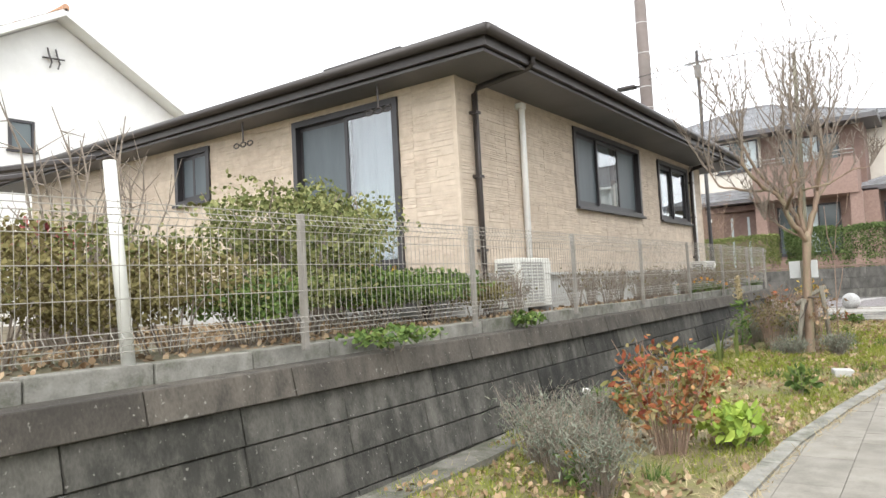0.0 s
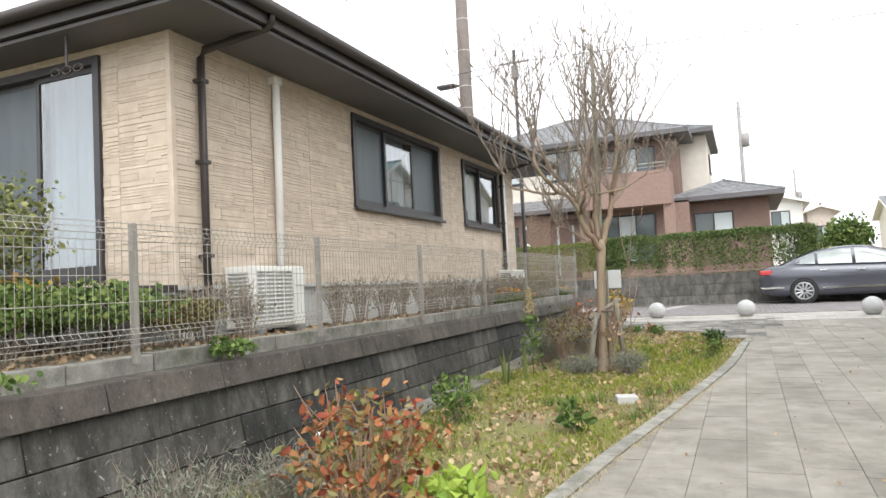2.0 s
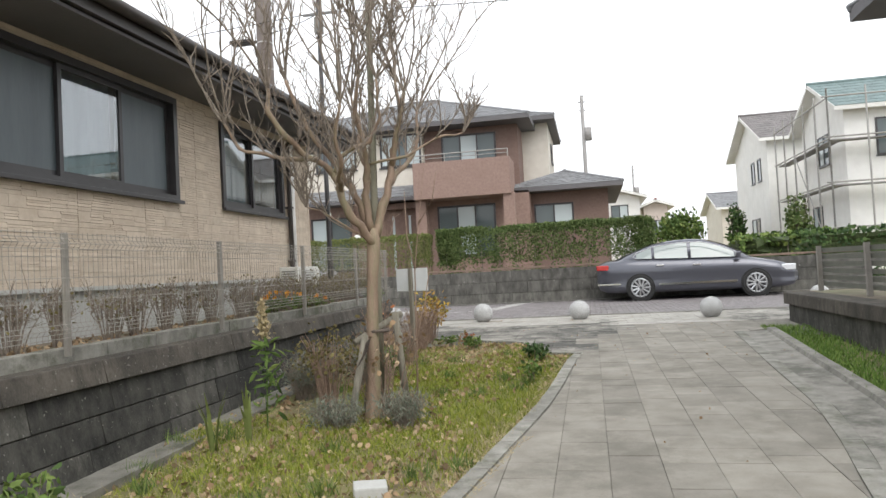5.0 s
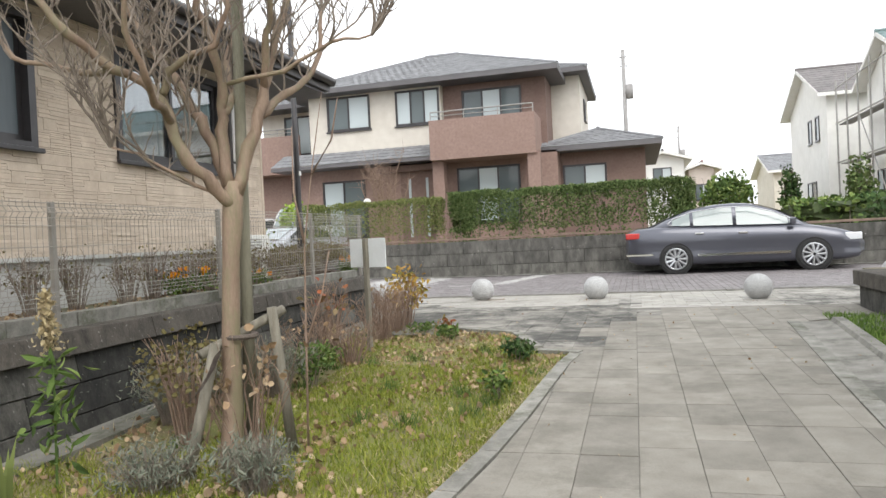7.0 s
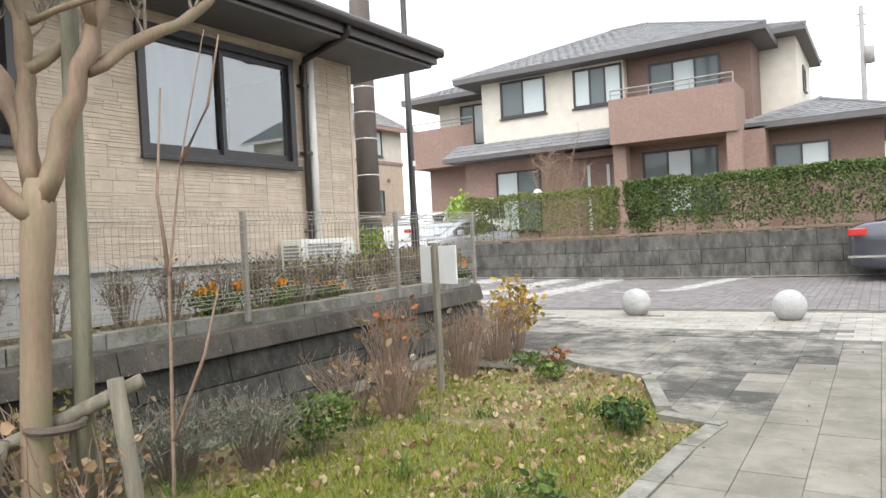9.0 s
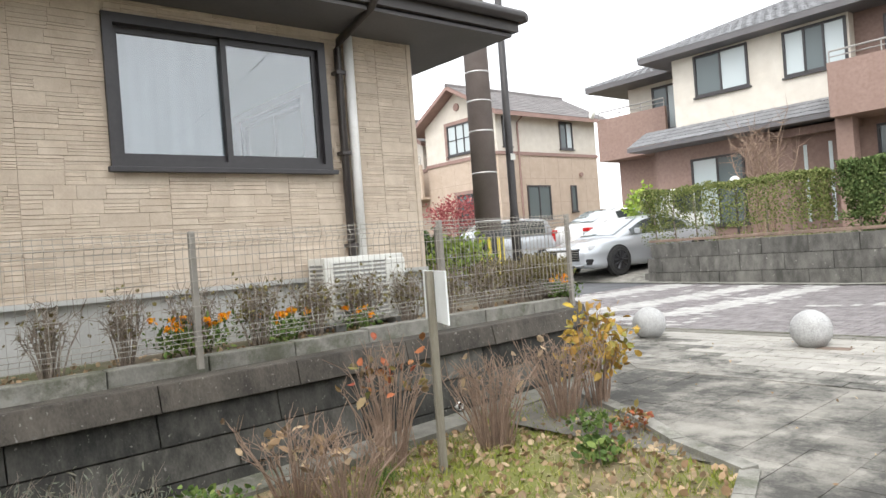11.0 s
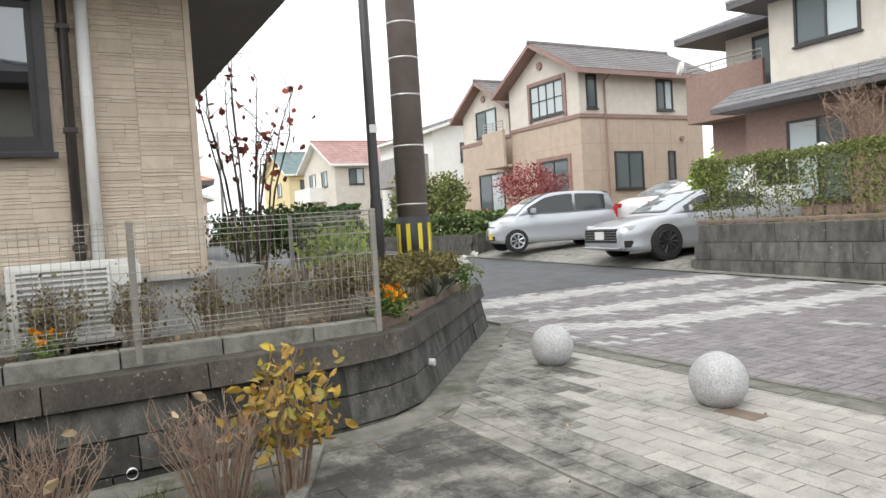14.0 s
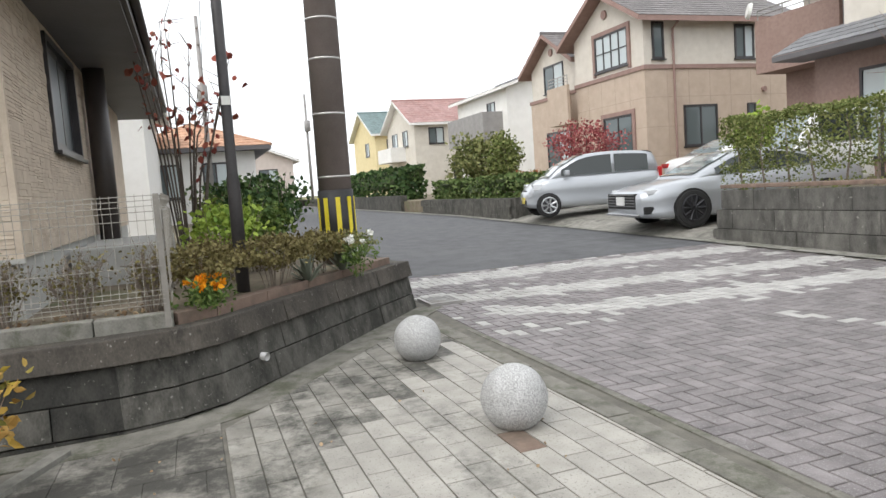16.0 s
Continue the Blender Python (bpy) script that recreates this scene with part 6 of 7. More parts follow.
for r, *pts in BOUGHS:
    pts = [FORK + across(*p) for p in pts]
    bm = bmesh.new()
    fine, width = [], []
    for k, (a, b) in enumerate(zip(pts, pts[1:])):
        for q in (0, 0.34, 0.67):
            share = (k + q) / (len(pts) - 1)
            fine.append(a.lerp(b, q) + Vector([rngt.gauss(0, 0.006) for _ in range(3)]))
            width.append(r * (1 - 0.55 * share) * (1.16 if q == 0 and k else rngt.uniform(0.93, 1.05)))
    tube(bm, fine + [pts[-1]], width + [r * 0.42], 10)
    part("limb", bm, B_MYRTLE, tree, smooth=True)
    first = 2 if r > 0.03 else 1
    for k in range(first, len(pts)):
        last = k == len(pts) - 1
        out = (pts[k] - FORK)
        out = Vector((out.x, out.y, 0)) * (0.32 if r > 0.015 else 0.8)
        for _ in range(6 if last else 2):
            d = out + Vector((rngt.gauss(0, 0.33), rngt.gauss(0, 0.33), 1.0 if last else rngt.uniform(0.3, 1.0)))
            sprout(pts[k], d, rngt.uniform(0.95, 1.6) if last and r > 0.015 else rngt.uniform(0.3, 0.75), 0.0085 if last else 0.006, 2)
tagged(part("twig", twig_bm, B_TWIG, tree), kind="stuff")

stake = thing("tree_stake", (TX, TY, TZ), "weathered wooden stakes and crossbar propping the bare tree", "stake")
for a, b in (((-0.27, -0.05, -0.12), (-0.08, 0.68, -0.06)), ((0.34, -0.05, 0.1), (0.25, 0.84, 0.08)), ((0.05, -0.05, 0.36), (0.08, 0.7, 0.14))):
    part("post", tube(bmesh.new(), (across(*a), across(*b)), (0.032, 0.029), 10), M_WOODG, stake, smooth=True)
part("crossbar", tube(bmesh.new(), (across(-0.16, 0.62, -0.02), across(0.1, 0.72, 0.09), across(0.33, 0.82, 0.13)), 0.028, 10), M_WOODG, stake, smooth=True)
strap = bmesh.new()
edge = [across(*p) for p in ((-0.07, 0.64, -0.1), (-0.12, 0.54, -0.14), (-0.19, 0.44, -0.15), (-0.28, 0.36, -0.14))]
prism_w = Vector((0.02, 0.012, 0.022))
lo, hi = [strap.verts.new(p - prism_w) for p in edge], [strap.verts.new(p + prism_w) for p in edge]
for k in range(3):
    strap.faces.new((lo[k], lo[k + 1], hi[k + 1], hi[k]))
bmesh.ops.solidify(strap, geom=strap.faces[:], thickness=0.008)
part("strap", strap, B_DARK, stake, "dark brown hanging tie strap")
part("tie", tube(bmesh.new(), [across(0.06 + 0.09 * math.cos(q), 0.7, 0.03 + 0.1 * math.sin(q)) for q in (6.283 * k / 16 for k in range(17))], 0.016, 6), B_DARK, stake)
M_CANE = surf("weathered_cane", (0.17, 0.16, 0.115), (0.30, 0.285, 0.215), 4, 0.85, 0.2, 50, (0.10, 0.10, 0.06), 1.6, 0.7, stretch=(3, 3, 0.5))
cane_at = Vector((TX, TY, TZ))
cane = tagged(new("support_cane", mesh_of(tube(bmesh.new(), [cane_at + across(*p) for p in ((0.11, -0.1, 0.13), (0.13, 1.5, 0.14), (0.18, 4.0, 0.14))], (0.036, 0.033, 0.026), 12), "support_cane", M_CANE, True)), "tall grey-brown wooden cane tied beside the tree", "stake")
# dry climbing growth round the stakes
rng = np.random.default_rng(77)
t = thing("dry_climber", (TX + 0.05, TY + 0.1, TZ), "tangle of dry brown vines and leaves on the stakes", "plant")
bm = bmesh.new()
tips = stems(bm, (0, 0, 0), 40, 0.42, 0.72, rng, 0.004, 1.6, 4)
part("vine", bm, B_TWIGR, t)
ob = new("foliage", leaf_mesh("foliage", [p + rng.normal(size=3) * 0.05 for p in tips[::2]], 0.045, rng, L_DRY))
ob.parent = t
# reddish sapling beside the tree
t = thing("wild_sapling", (TX + 0.28, TY + 0.32, TZ), "thin bare reddish sapling beside the tree", "plant")
for pts in (((0.0, -0.05, 0), (0.02, 0.6, 0), (0.04, 1.2, 0), (0.1, 1.6, 0), (0.2, 2.1, 0.05)), ((0.04, 1.2, 0), (0.0, 1.5, 0.05), (0.02, 1.9, 0.1)), ((0.1, 1.6, 0), (0.22, 1.8, -0.05), (0.27, 2.05, -0.05)), ((0.02, 0.6, 0), (0.14, 0.9, 0.04), (0.2, 1.15, 0.06))):
    part("stem", tube(bmesh.new(), [across(*p) for p in pts], [0.0085 * (1 - 0.95 * k / len(pts)) for k in range(len(pts))], 6), B_TWIGR, t, smooth=True)
# goldenrod and sword leaved weeds by the wall
t = thing("goldenrod", (-2.2, 9.75, g(-2.2, 9.75)), "goldenrod gone to seed with a fluffy beige plume", "plant")
rng = np.random.default_rng(78)
part("stalk", tube(bmesh.new(), ((0, 0, -0.05), (0.02, 0, 0.5), (-0.02, 0.03, 0.95)), (0.007, 0.006, 0.003), 6), L_GREEN, t)
ob = new("foliage", leaf_mesh("foliage", [(0.05 * rng.normal(), 0.05 * rng.normal(), z) for z in rng.uniform(0.12, 0.72, 80)], 0.1, rng, L_GREEN, up=0.3, narrow=0.14))
ob.parent = t
ob = new("plume", leaf_mesh("plume", [(0.07 * rng.normal() * (1.15 - z), 0.07 * rng.normal() * (1.15 - z), z) for z in rng.uniform(0.72, 1.02, 420)], 0.03, rng, L_STRAW, up=0.4, narrow=0.3))
ob.parent = t
for x, y, n in ((-2.35, 9.2, 7), (-2.2, 9.45, 5)):
    t = thing("sword_leaf_weed", (x, y, g(x, y)), "upright yellow green sword leaved weed at the wall's foot", "plant", "sword leaved weeds")
    for k in range(n):
        a = rng.uniform(0, 6.28)
        h, o = rng.uniform(0.28, 0.5), Vector((math.cos(a), math.sin(a), 0))
        w = Vector((-o.y, o.x, 0)) * 0.016
        bm = bmesh.new()
        v = [bm.verts.new(c) for c in (o * 0.02 - w, o * 0.02 + w, o * 0.05 + w * 0.9 + Vector((0, 0, h * 0.6)), o * 0.12 + Vector((0, 0, h)), o * 0.05 - w * 0.9 + Vector((0, 0, h * 0.6)))]
        bm.faces.new(v)
        part("blade", bm, L_LOOSE, t)
bstake = tagged(new("white_stake", mesh_of(tube(bmesh.new(), ((-3.22, 1.9, 1.0), (-3.26, 1.85, 2.02)), (0.033, 0.03), 12), "white_stake", M_WHITEP, True)), "white peeling round stake behind the mesh fence", "stake")

# garden behind the fence
shrub("leafy_shrub", (-4.05, 3.75, 1.02), 0.95, 1.25, 6000, 0.038, L_OLIVE, "loose olive green shrub behind the mesh fence", seed=1, n_stem=22)
shrub("leafy_shrub", (-4.6, 4.75, 1.02), 0.75, 1.35, 3400, 0.038, L_OLIVE, "loose olive green shrub beside the deck", seed=2)
for i, (x, y, r, h, m, s) in enumerate(((-3.75, 0.6, 0.6, 0.75, L_BROWNH, 0.035), (-3.8, 1.5, 0.6, 0.7, L_BROWNH, 0.035), (-3.75, 2.5, 0.6, 0.6, L_BROWNH, 0.035), (-3.7, 3.4, 0.55, 0.5, L_OLIVE, 0.035), (-3.7, 4.3, 0.5, 0.5, L_GREEN, 0.04), (-3.75, 5.1, 0.5, 0.48, L_GREEN, 0.04),
                                        (-4.6, 1.4, 0.8, 1.0, L_BROWNH, 0.04), (-5.3, 2.8, 0.9, 1.0, L_OLIVE, 0.045), (-6.2, 3.6, 0.9, 0.9, L_BROWNH, 0.045), (-5.6, 1.5, 0.9, 0.9, L_OLIVE, 0.04), (-7.4, 3.0, 1.0, 0.9, L_OLIVE, 0.045), (-4.5, 5.3, 0.45, 0.42, L_GREEN, 0.04), (-3.65, 2.0, 0.5, 0.45, L_BROWNH, 0.035), (-3.65, 3.0, 0.5, 0.42, L_GREEN, 0.035), (-3.65, 0.2, 0.5, 0.5, L_BROWNH, 0.035), (-3.65, 5.7, 0.35, 0.35, L_BROWNH, 0.03))):
    shrub("low_shrub", (x, y, 1.02), r * 1.1, h * 1.1, 2300, s * 0.9, m, "low brownish green shrub in the garden bed" if m is L_BROWNH else "low green shrub in the garden bed", seed=20 + i, group="garden shrubs")
shrub("yellow_shrub", (-4.35, 4.95, 1.02), 0.35, 0.62, 240, 0.06, L_YELLOW, "small yellow leaved plant beside the deck", seed=40)
shrub("red_shrub", (-5.6, 2.6, 1.02), 0.4, 1.05, 260, 0.06, L_MAPLE, "thin shrub with crimson leaves", seed=41, bare=0.5)
shrub("rose_bush", (-4.3, 1.15, 1.02), 0.3, 0.95, 60, 0.06, L_LIME, "sparse rose with yellow green leaves", seed=42, bare=0.6)
for i, (x, y, h, n) in enumerate(((-5.9, 3.3, 2.0, 14), (-5.4, 2.7, 1.8, 10))):
    rng = np.random.default_rng(70 + i)
    t = thing("bare_shrub", (x, y, 1.02), "tall leafless grey shrub in the garden", "shrub", "bare shrubs")
    bm = bmesh.new()
    tips = stems(bm, (0, 0, 0), n, 0.75, h, rng, 0.014)
    for p in tips[::2]:
        for _ in range(2):
            tube(bm, (p, p + rng.normal(size=3) * 0.12 + np.array([0, 0, 0.12])), (0.005, 0.002), 4, False)
    part("branching", bm, B_TWIG, t)
y, i = 6.0, 0
while y < 16.2:
    if not (6.5 < y < 7.4):
        rng = np.random.default_rng(100 + i)
        t = thing("clipped_azalea", (-3.62 + rng.normal() * 0.04, y, 1.02), "small clipped twiggy azalea with sparse leaves along the fence", "shrub", "row of clipped azaleas")
        bm = bmesh.new()
        tips = stems(bm, (0, 0, 0), 26, 0.2, 0.42, rng, 0.006, 0.4)
        for p in tips:
            for _ in range(3):
                tube(bm, (p, p + rng.normal(size=3) * 0.045 + np.array([0, 0, 0.03])), (0.0028, 0.0015), 3, False)
        part("branching", bm, B_TWIG, t)
        k = 60 if y < 13 else 320
        ob = new("foliage", leaf_mesh("foliage", [tips[j] + rng.normal(size=3) * 0.055 for j in rng.integers(0, len(tips), k)], 0.028, rng, L_BROWNH))
        ob.parent = t
    y += 0.46
    i += 1


def flowers(name, at, n, r, h, petal, label, seed, leaf=None, size=0.03, group=""):
    rng = np.random.default_rng(seed)
    t = thing(name, at, label, "flower", group)
    bm = bmesh.new()
    tips = stems(bm, (0, 0, 0), n, r, h, rng, 0.004)
    part("stalk", bm, L_GREEN, t)
    ob = new("foliage", leaf_mesh("foliage", [p * np.array([1, 1, 0.7]) + rng.normal(size=3) * 0.05 for p in tips for _ in range(9)], 0.05, rng, leaf or L_GREEN, narrow=0.2))
    ob.parent = t
    for p in tips[1::4]:
        pts = [p + np.array([0.4 * size * math.cos(q), 0.4 * size * math.sin(q), 0.01 * rng.random()]) for q in rng.uniform(0, 6.3, 22)]
        ob = new("blossom", leaf_mesh("blossom", pts, size, rng, petal, up=0.8))
        ob.parent = t
    return t


flowers("marigold", (-3.62, 12.9, 1.02), 16, 0.3, 0.26, L_ORANGE, "orange marigolds in the bed below the house wall", 1, group="marigolds")
flowers("marigold", (-3.6, 13.55, 1.02), 9, 0.2, 0.22, L_ORANGE, "orange marigolds in the bed below the house wall", 2, group="marigolds")
flowers("marigold", (-3.6, 14.2, 1.02), 6, 0.2, 0.18, L_ORANGE, "orange marigolds in the bed below the house wall", 3, group="marigolds")
flowers("marigold", (-3.42, 16.5, 1.04), 12, 0.13, 0.2, L_ORANGE, "bright orange marigold clump at the wall corner", 4, group="marigolds", size=0.036)
# corner bed
for i, (x, y, r, h, n, m, s) in enumerate(((-3.75, 16.5, 0.42, 0.5, 2300, L_BROWNH, 0.03), (-4.25, 17.05, 0.45, 0.5, 2300, L_BROWNH, 0.03), (-4.75, 17.5, 0.42, 0.48, 2300, L_BROWNH, 0.03), (-5.2, 17.9, 0.38, 0.42, 900, L_OLIVE, 0.03), (-4.5, 16.6, 0.4, 0.5, 900, L_BROWNH, 0.03),
                                            (-5.2, 16.75, 0.5, 0.8, 800, L_LIME, 0.06), (-5.9, 17.1, 0.5, 0.8, 900, L_GREEN, 0.05), (-6.6, 17.2, 0.6, 0.95, 900, L_DARK, 0.06), (-8.2, 17.3, 0.8, 1.2, 1200, L_DARK, 0.07), (-9.5, 17.0, 0.8, 1.0, 1000, L_OLIVE, 0.06), (-11.5, 17.4, 1.2, 1.3, 1500, L_DARK, 0.08))):
    shrub("corner_shrub", (x, y, 1.02), r, h, n, s, m, "clipped brownish azalea in the corner bed" if m is L_BROWNH else "leafy green shrub in the corner bed", seed=150 + i, group="corner bed shrubs")
for i, (x, y) in enumerate(((-4.35, 17.35), (-4.85, 17.75))):
    rng = np.random.default_rng(190 + i)
    t = thing("spiky_plant", (x, y, 1.03), "grey green plant with narrow spiky leaves", "plant", "spiky plants")
    for j in range(34):
        a, b = rng.uniform(0, 6.28), rng.uniform(0.2, 1.3)
        d = np.array([math.cos(a) * math.sin(b), math.sin(a) * math.sin(b), math.cos(b)]) * rng.uniform(0.22, 0.36)
        s = np.array([-math.sin(a), math.cos(a), 0]) * 0.014
        bm = bmesh.new()
        v = [bm.verts.new(c) for c in (-s, s, d * 0.6 + s * 1.1 + np.array([0, 0, 0.02]), d, d * 0.6 - s * 1.1 + np.array([0, 0, 0.02]))]
        bm.faces.new(v)
        part("blade", bm, L_GREY, t)
flowers("white_flower", (-4.65, 17.85, 1.03), 7, 0.18, 0.34, L_WHITE, "few small white flowers on thin stalks", 9)
rng = np.random.default_rng(7)
dog = thing("dogwood", (-7.4, 16.4, 1.02), "slender multi-stemmed tree with a few dull red leaves", "tree")
bm = bmesh.new()
tips = stems(bm, (0, 0, 0), 14, 0.75, 3.0, rng, 0.014, 0.5, 6, 0.2)
for p in tips:
    for _ in range(2):
        tube(bm, (p, p + rng.normal(size=3) * 0.14 + np.array([0, 0, 0.16])), (0.006, 0.002), 4, False)
part("stem", bm, B_DARK, dog)
high = [p for p in tips if p[2] > 1.2]
ob = new("foliage", leaf_mesh("foliage", [high[j] + rng.normal(size=3) * 0.12 for j in rng.integers(0, len(high), 120)], 0.1, rng, L_DOGW, up=-0.4))
ob.parent = dog

# bed between wall and path
shrub("red_azalea", (-1.56, 4.72, g(-1.5, 4.7)), 0.47, 0.8, 780, 0.058, L_RED, "low azalea bush with red and orange autumn leaves", seed=60, bare=0.12, n_stem=34, twig=B_TWIGR, narrow=0.26)
shrub("yellow_green_plant", (-1.2, 4.95, g(-1, 5)), 0.24, 0.3, 170, 0.1, L_LIME, "bright yellow green leafy plant in the bed", seed=61, bare=0.1, narrow=0.28)
LAV = ((-1.95, 3.9, 0.34, 0.42), (-2.3, 4.3, 0.34, 0.45), (-1.65, 3.75, 0.28, 0.36), (-2.05, 4.75, 0.3, 0.4), (-1.12, 9.85, 0.2, 0.26), (-2.35, 11.45, 0.36, 0.42), (-2.1, 11.85, 0.34, 0.4), (-1.65, 9.8, 0.25, 0.2), (-2.4, 11.0, 0.3, 0.4))
for i, (x, y, r, h) in enumerate(LAV):
    rng = np.random.default_rng(200 + i)
    t = thing("lavender", (x, y, g(x, y)), "grey green lavender bush with dry flower stalks", "shrub", "lavender bushes")
    bm = bmesh.new()
    tips = stems(bm, (0, 0, 0), 130, r, h * 1.1, rng, 0.0026, 0.5, 4)
    part("stalk", bm, B_TWIG, t)
    ob = new("foliage", leaf_mesh("foliage", [p * np.array([1, 1, 0.8]) + rng.normal(size=3) * 0.04 for p in tips for _ in range(2)], 0.045, rng, L_GREY, up=0.8, narrow=0.1))
    ob.parent = t
shrub("green_shrub", (-1.95, 12.2, g(-2, 12)), 0.3, 0.36, 700, 0.035, L_GREEN, "small dense green shrub beside the lavender", seed=62, bare=0.1)
for i, (x, y, h, n, k, m) in enumerate(((-2.42, 13.6, 0.72, 60, 46, L_RED), (-2.05, 14.15, 0.55, 85, 6, L_DRY), (-2.15, 14.95, 0.55, 80, 8, L_DRY), (-1.95, 13.0, 0.42, 50, 14, L_DRY), (-2.3, 12.9, 0.45, 40, 20, L_DRY))):
    rng = np.random.default_rng(230 + i)
    t = thing("dry_bush", (x, y, g(x, y)), "leafless bush of thin reddish brown stems", "shrub", "dry bushes")
    bm = bmesh.new()
    tips = stems(bm, (0, 0, 0), n, 0.36, h, rng, 0.005, 0.3, 4)
    for p in tips[::2]:
        tube(bm, (p, p + rng.normal(size=3) * 0.05 + np.array([0, 0, 0.07])), (0.003, 0.0015), 3, False)
    part("stem", bm, B_TWIGR, t)
    high = [p for p in tips if p[2] > h * 0.6]
    ob = new("foliage", leaf_mesh("foliage", [high[j] + rng.normal(size=3) * 0.03 for j in rng.integers(0, len(high), k)], 0.07, rng, m, narrow=0.3))
    ob.parent = t
shrub("yellow_leaved_bush", (-2.12, 15.3, g(-2, 15.3)), 0.34, 0.8, 300, 0.075, L_YELLOW, "small bush with yellow autumn leaves by the wall corner", seed=63, bare=0.15, n_stem=26, twig=B_TWIGR, narrow=0.28)
shrub("wild_shrub", (-2.0, 10.6, g(-2, 10.6)), 0.4, 0.75, 500, 0.035, L_BROWNH, "tangled dry shrub round the tree's foot", seed=64, n_stem=40, twig=B_TWIGR)
for i, (x, y, r, h, n, s, m, lab) in enumerate(((-2.22, 7.35, 0.24, 0.42, 320, 0.055, L_GREEN, "weedy green plant at the wall's foot"), (-1.13, 7.1, 0.13, 0.24, 60, 0.1, L_GREEN, "small glossy green seedling"),
                                               (-1.3, 14.25, 0.18, 0.18, 160, 0.05, L_GREEN, "low bright green leafy weed"), (-0.36, 13.15, 0.2, 0.2, 240, 0.05, L_DARK, "dark green clump at the bed's corner"), (-0.3, 11.8, 0.14, 0.2, 120, 0.05, L_GREEN, "tuft of green weeds"), (-1.5, 14.85, 0.18, 0.16, 80, 0.05, L_RED, "low weed with red leaves"),
                                               (-1.75, 14.75, 0.2, 0.14, 140, 0.045, L_GREEN, "low bright green weed"), (-2.45, 5.9, 0.2, 0.25, 160, 0.05, L_GREEN, "green weed at the wall's foot"), (-2.4, 6.6, 0.2, 0.22, 140, 0.05, L_GREY, "grey green weed at the wall's foot"))):
    shrub("weed", (x, y, g(x, y)), r, h, n, s, m, lab, "plant", seed=260 + i, bare=0.05, n_stem=9, group="weeds in the bed", narrow=0.3)
flowers("yellow_flower", (-1.75, 3.78, g(-1.7, 3.8)), 7, 0.12, 0.2, L_YELLOW, "small clump of yellow flowers in the bed", 12, size=0.03)
shrub("kerb_weed", (-3.05, 5.55, 0.95), 0.18, 0.14, 260, 0.04, L_GREEN, "green weed growing on the wall top", "plant", seed=280, bare=0.0, n_stem=5)
shrub("kerb_weed", (-3.0, 3.6, 0.95), 0.3, 0.16, 420, 0.04, L_GREEN, "green weed growing on the wall top", "plant", seed=281, bare=0.0, n_stem=5, squash=1.6)


def blades(name, pts, heights, rng, mat, width=0.006, lean=0.5):
    n = len(pts)
    pts = np.array(pts)
    a = rng.uniform(0, 6.283, n)
    s = np.stack([np.cos(a), np.sin(a), np.zeros(n)], 1) * width
    d = np.stack([rng.normal(size=n) * lean, rng.normal(size=n) * lean, np.ones(n)], 1)
    d /= np.linalg.norm(d, axis=1)[:, None]
    v = np.stack([pts - s, pts + s, pts + d * np.array(heights)[:, None]], 1).reshape(-1, 3)
    i = np.arange(n) * 3
    me = bpy.data.meshes.new(name)
    me.from_pydata(v.tolist(), [], np.stack([i, i + 1, i + 2], 1).tolist())
    me.materials.append(mat)
    return me


def on_bed(rng, n, keep):
    out = []
    while len(out) < n:
        x, y = rng.uniform(-2.8, 0.2), rng.uniform(2.2, 15.2)
        if x < (along(y, PATH_L) - 0.12 if y < 13.35 else -0.25 - 0.34 * (y - 13.5) if y < 14.55 else -1.1 - 1.6 * (y - 14.7)) and keep(x, y, rng):
            out.append((x, y, bed(x, y)))
    return out


rng = np.random.default_rng(3)
green = lambda x, y, r: r.random() < max(0, min(1, 0.16 + 0.9 * noise.noise((x * 0.9, y * 0.7, 2)) + (0.85 if 9.3 < y < 12.9 and x > -1.9 else 0.3 if 6 < y < 10.5 else 0)))
p = on_bed(rng, 60000, green)
tagged(new("grass", blades("grass", p, rng.uniform(0.015, 0.07, len(p)), rng, L_GRASS, 0.004)), "short yellow green grass and moss in the bed", "grass", kind="stuff")
tuft = []
for c in on_bed(rng, 46, lambda x, y, r: y > 4):
    tuft += [(c[0] + 0.05 * rng.normal(), c[1] + 0.05 * rng.normal(), c[2]) for _ in range(70)]
tagged(new("grass_tufts", blades("grass_tufts", tuft, rng.uniform(0.06, 0.17, len(tuft)), rng, L_GREEN, 0.004)), "taller tufts of green grass in the bed", "grass", kind="stuff")
p = on_bed(rng, 9000, lambda x, y, r: r.random() < 0.75 + noise.noise((x, y, 7)) and not (10.2 < y < 13 and x > -1.4 and r.random() < 0.8))
tagged(new("straw", blades("straw", p, rng.uniform(0.05, 0.16, len(p)), rng, L_STRAW, 0.003, 3.5)), "dry straw lying on the earth of the bed", "grass", kind="stuff")
p = [(x, y, z + 0.012) for x, y, z in on_bed(rng, 7000, lambda x, y, r: r.random() < 0.5 + noise.noise((x * 1.2, y * 1.2, 4)) + (0.5 if 12.8 < y < 14.5 else 0))]
tagged(new("leaf_litter", leaf_mesh("leaf_litter", p, 0.045, rng, L_DRY, up=0.0)), "fallen brown and straw coloured leaves", "leaves", kind="stuff")
p = [(along(y, PATH_R) + 0.45 + abs(rng.normal()) * 0.4, y, g(1.6, y)) for y in rng.uniform(4, 15.6, 14000)]
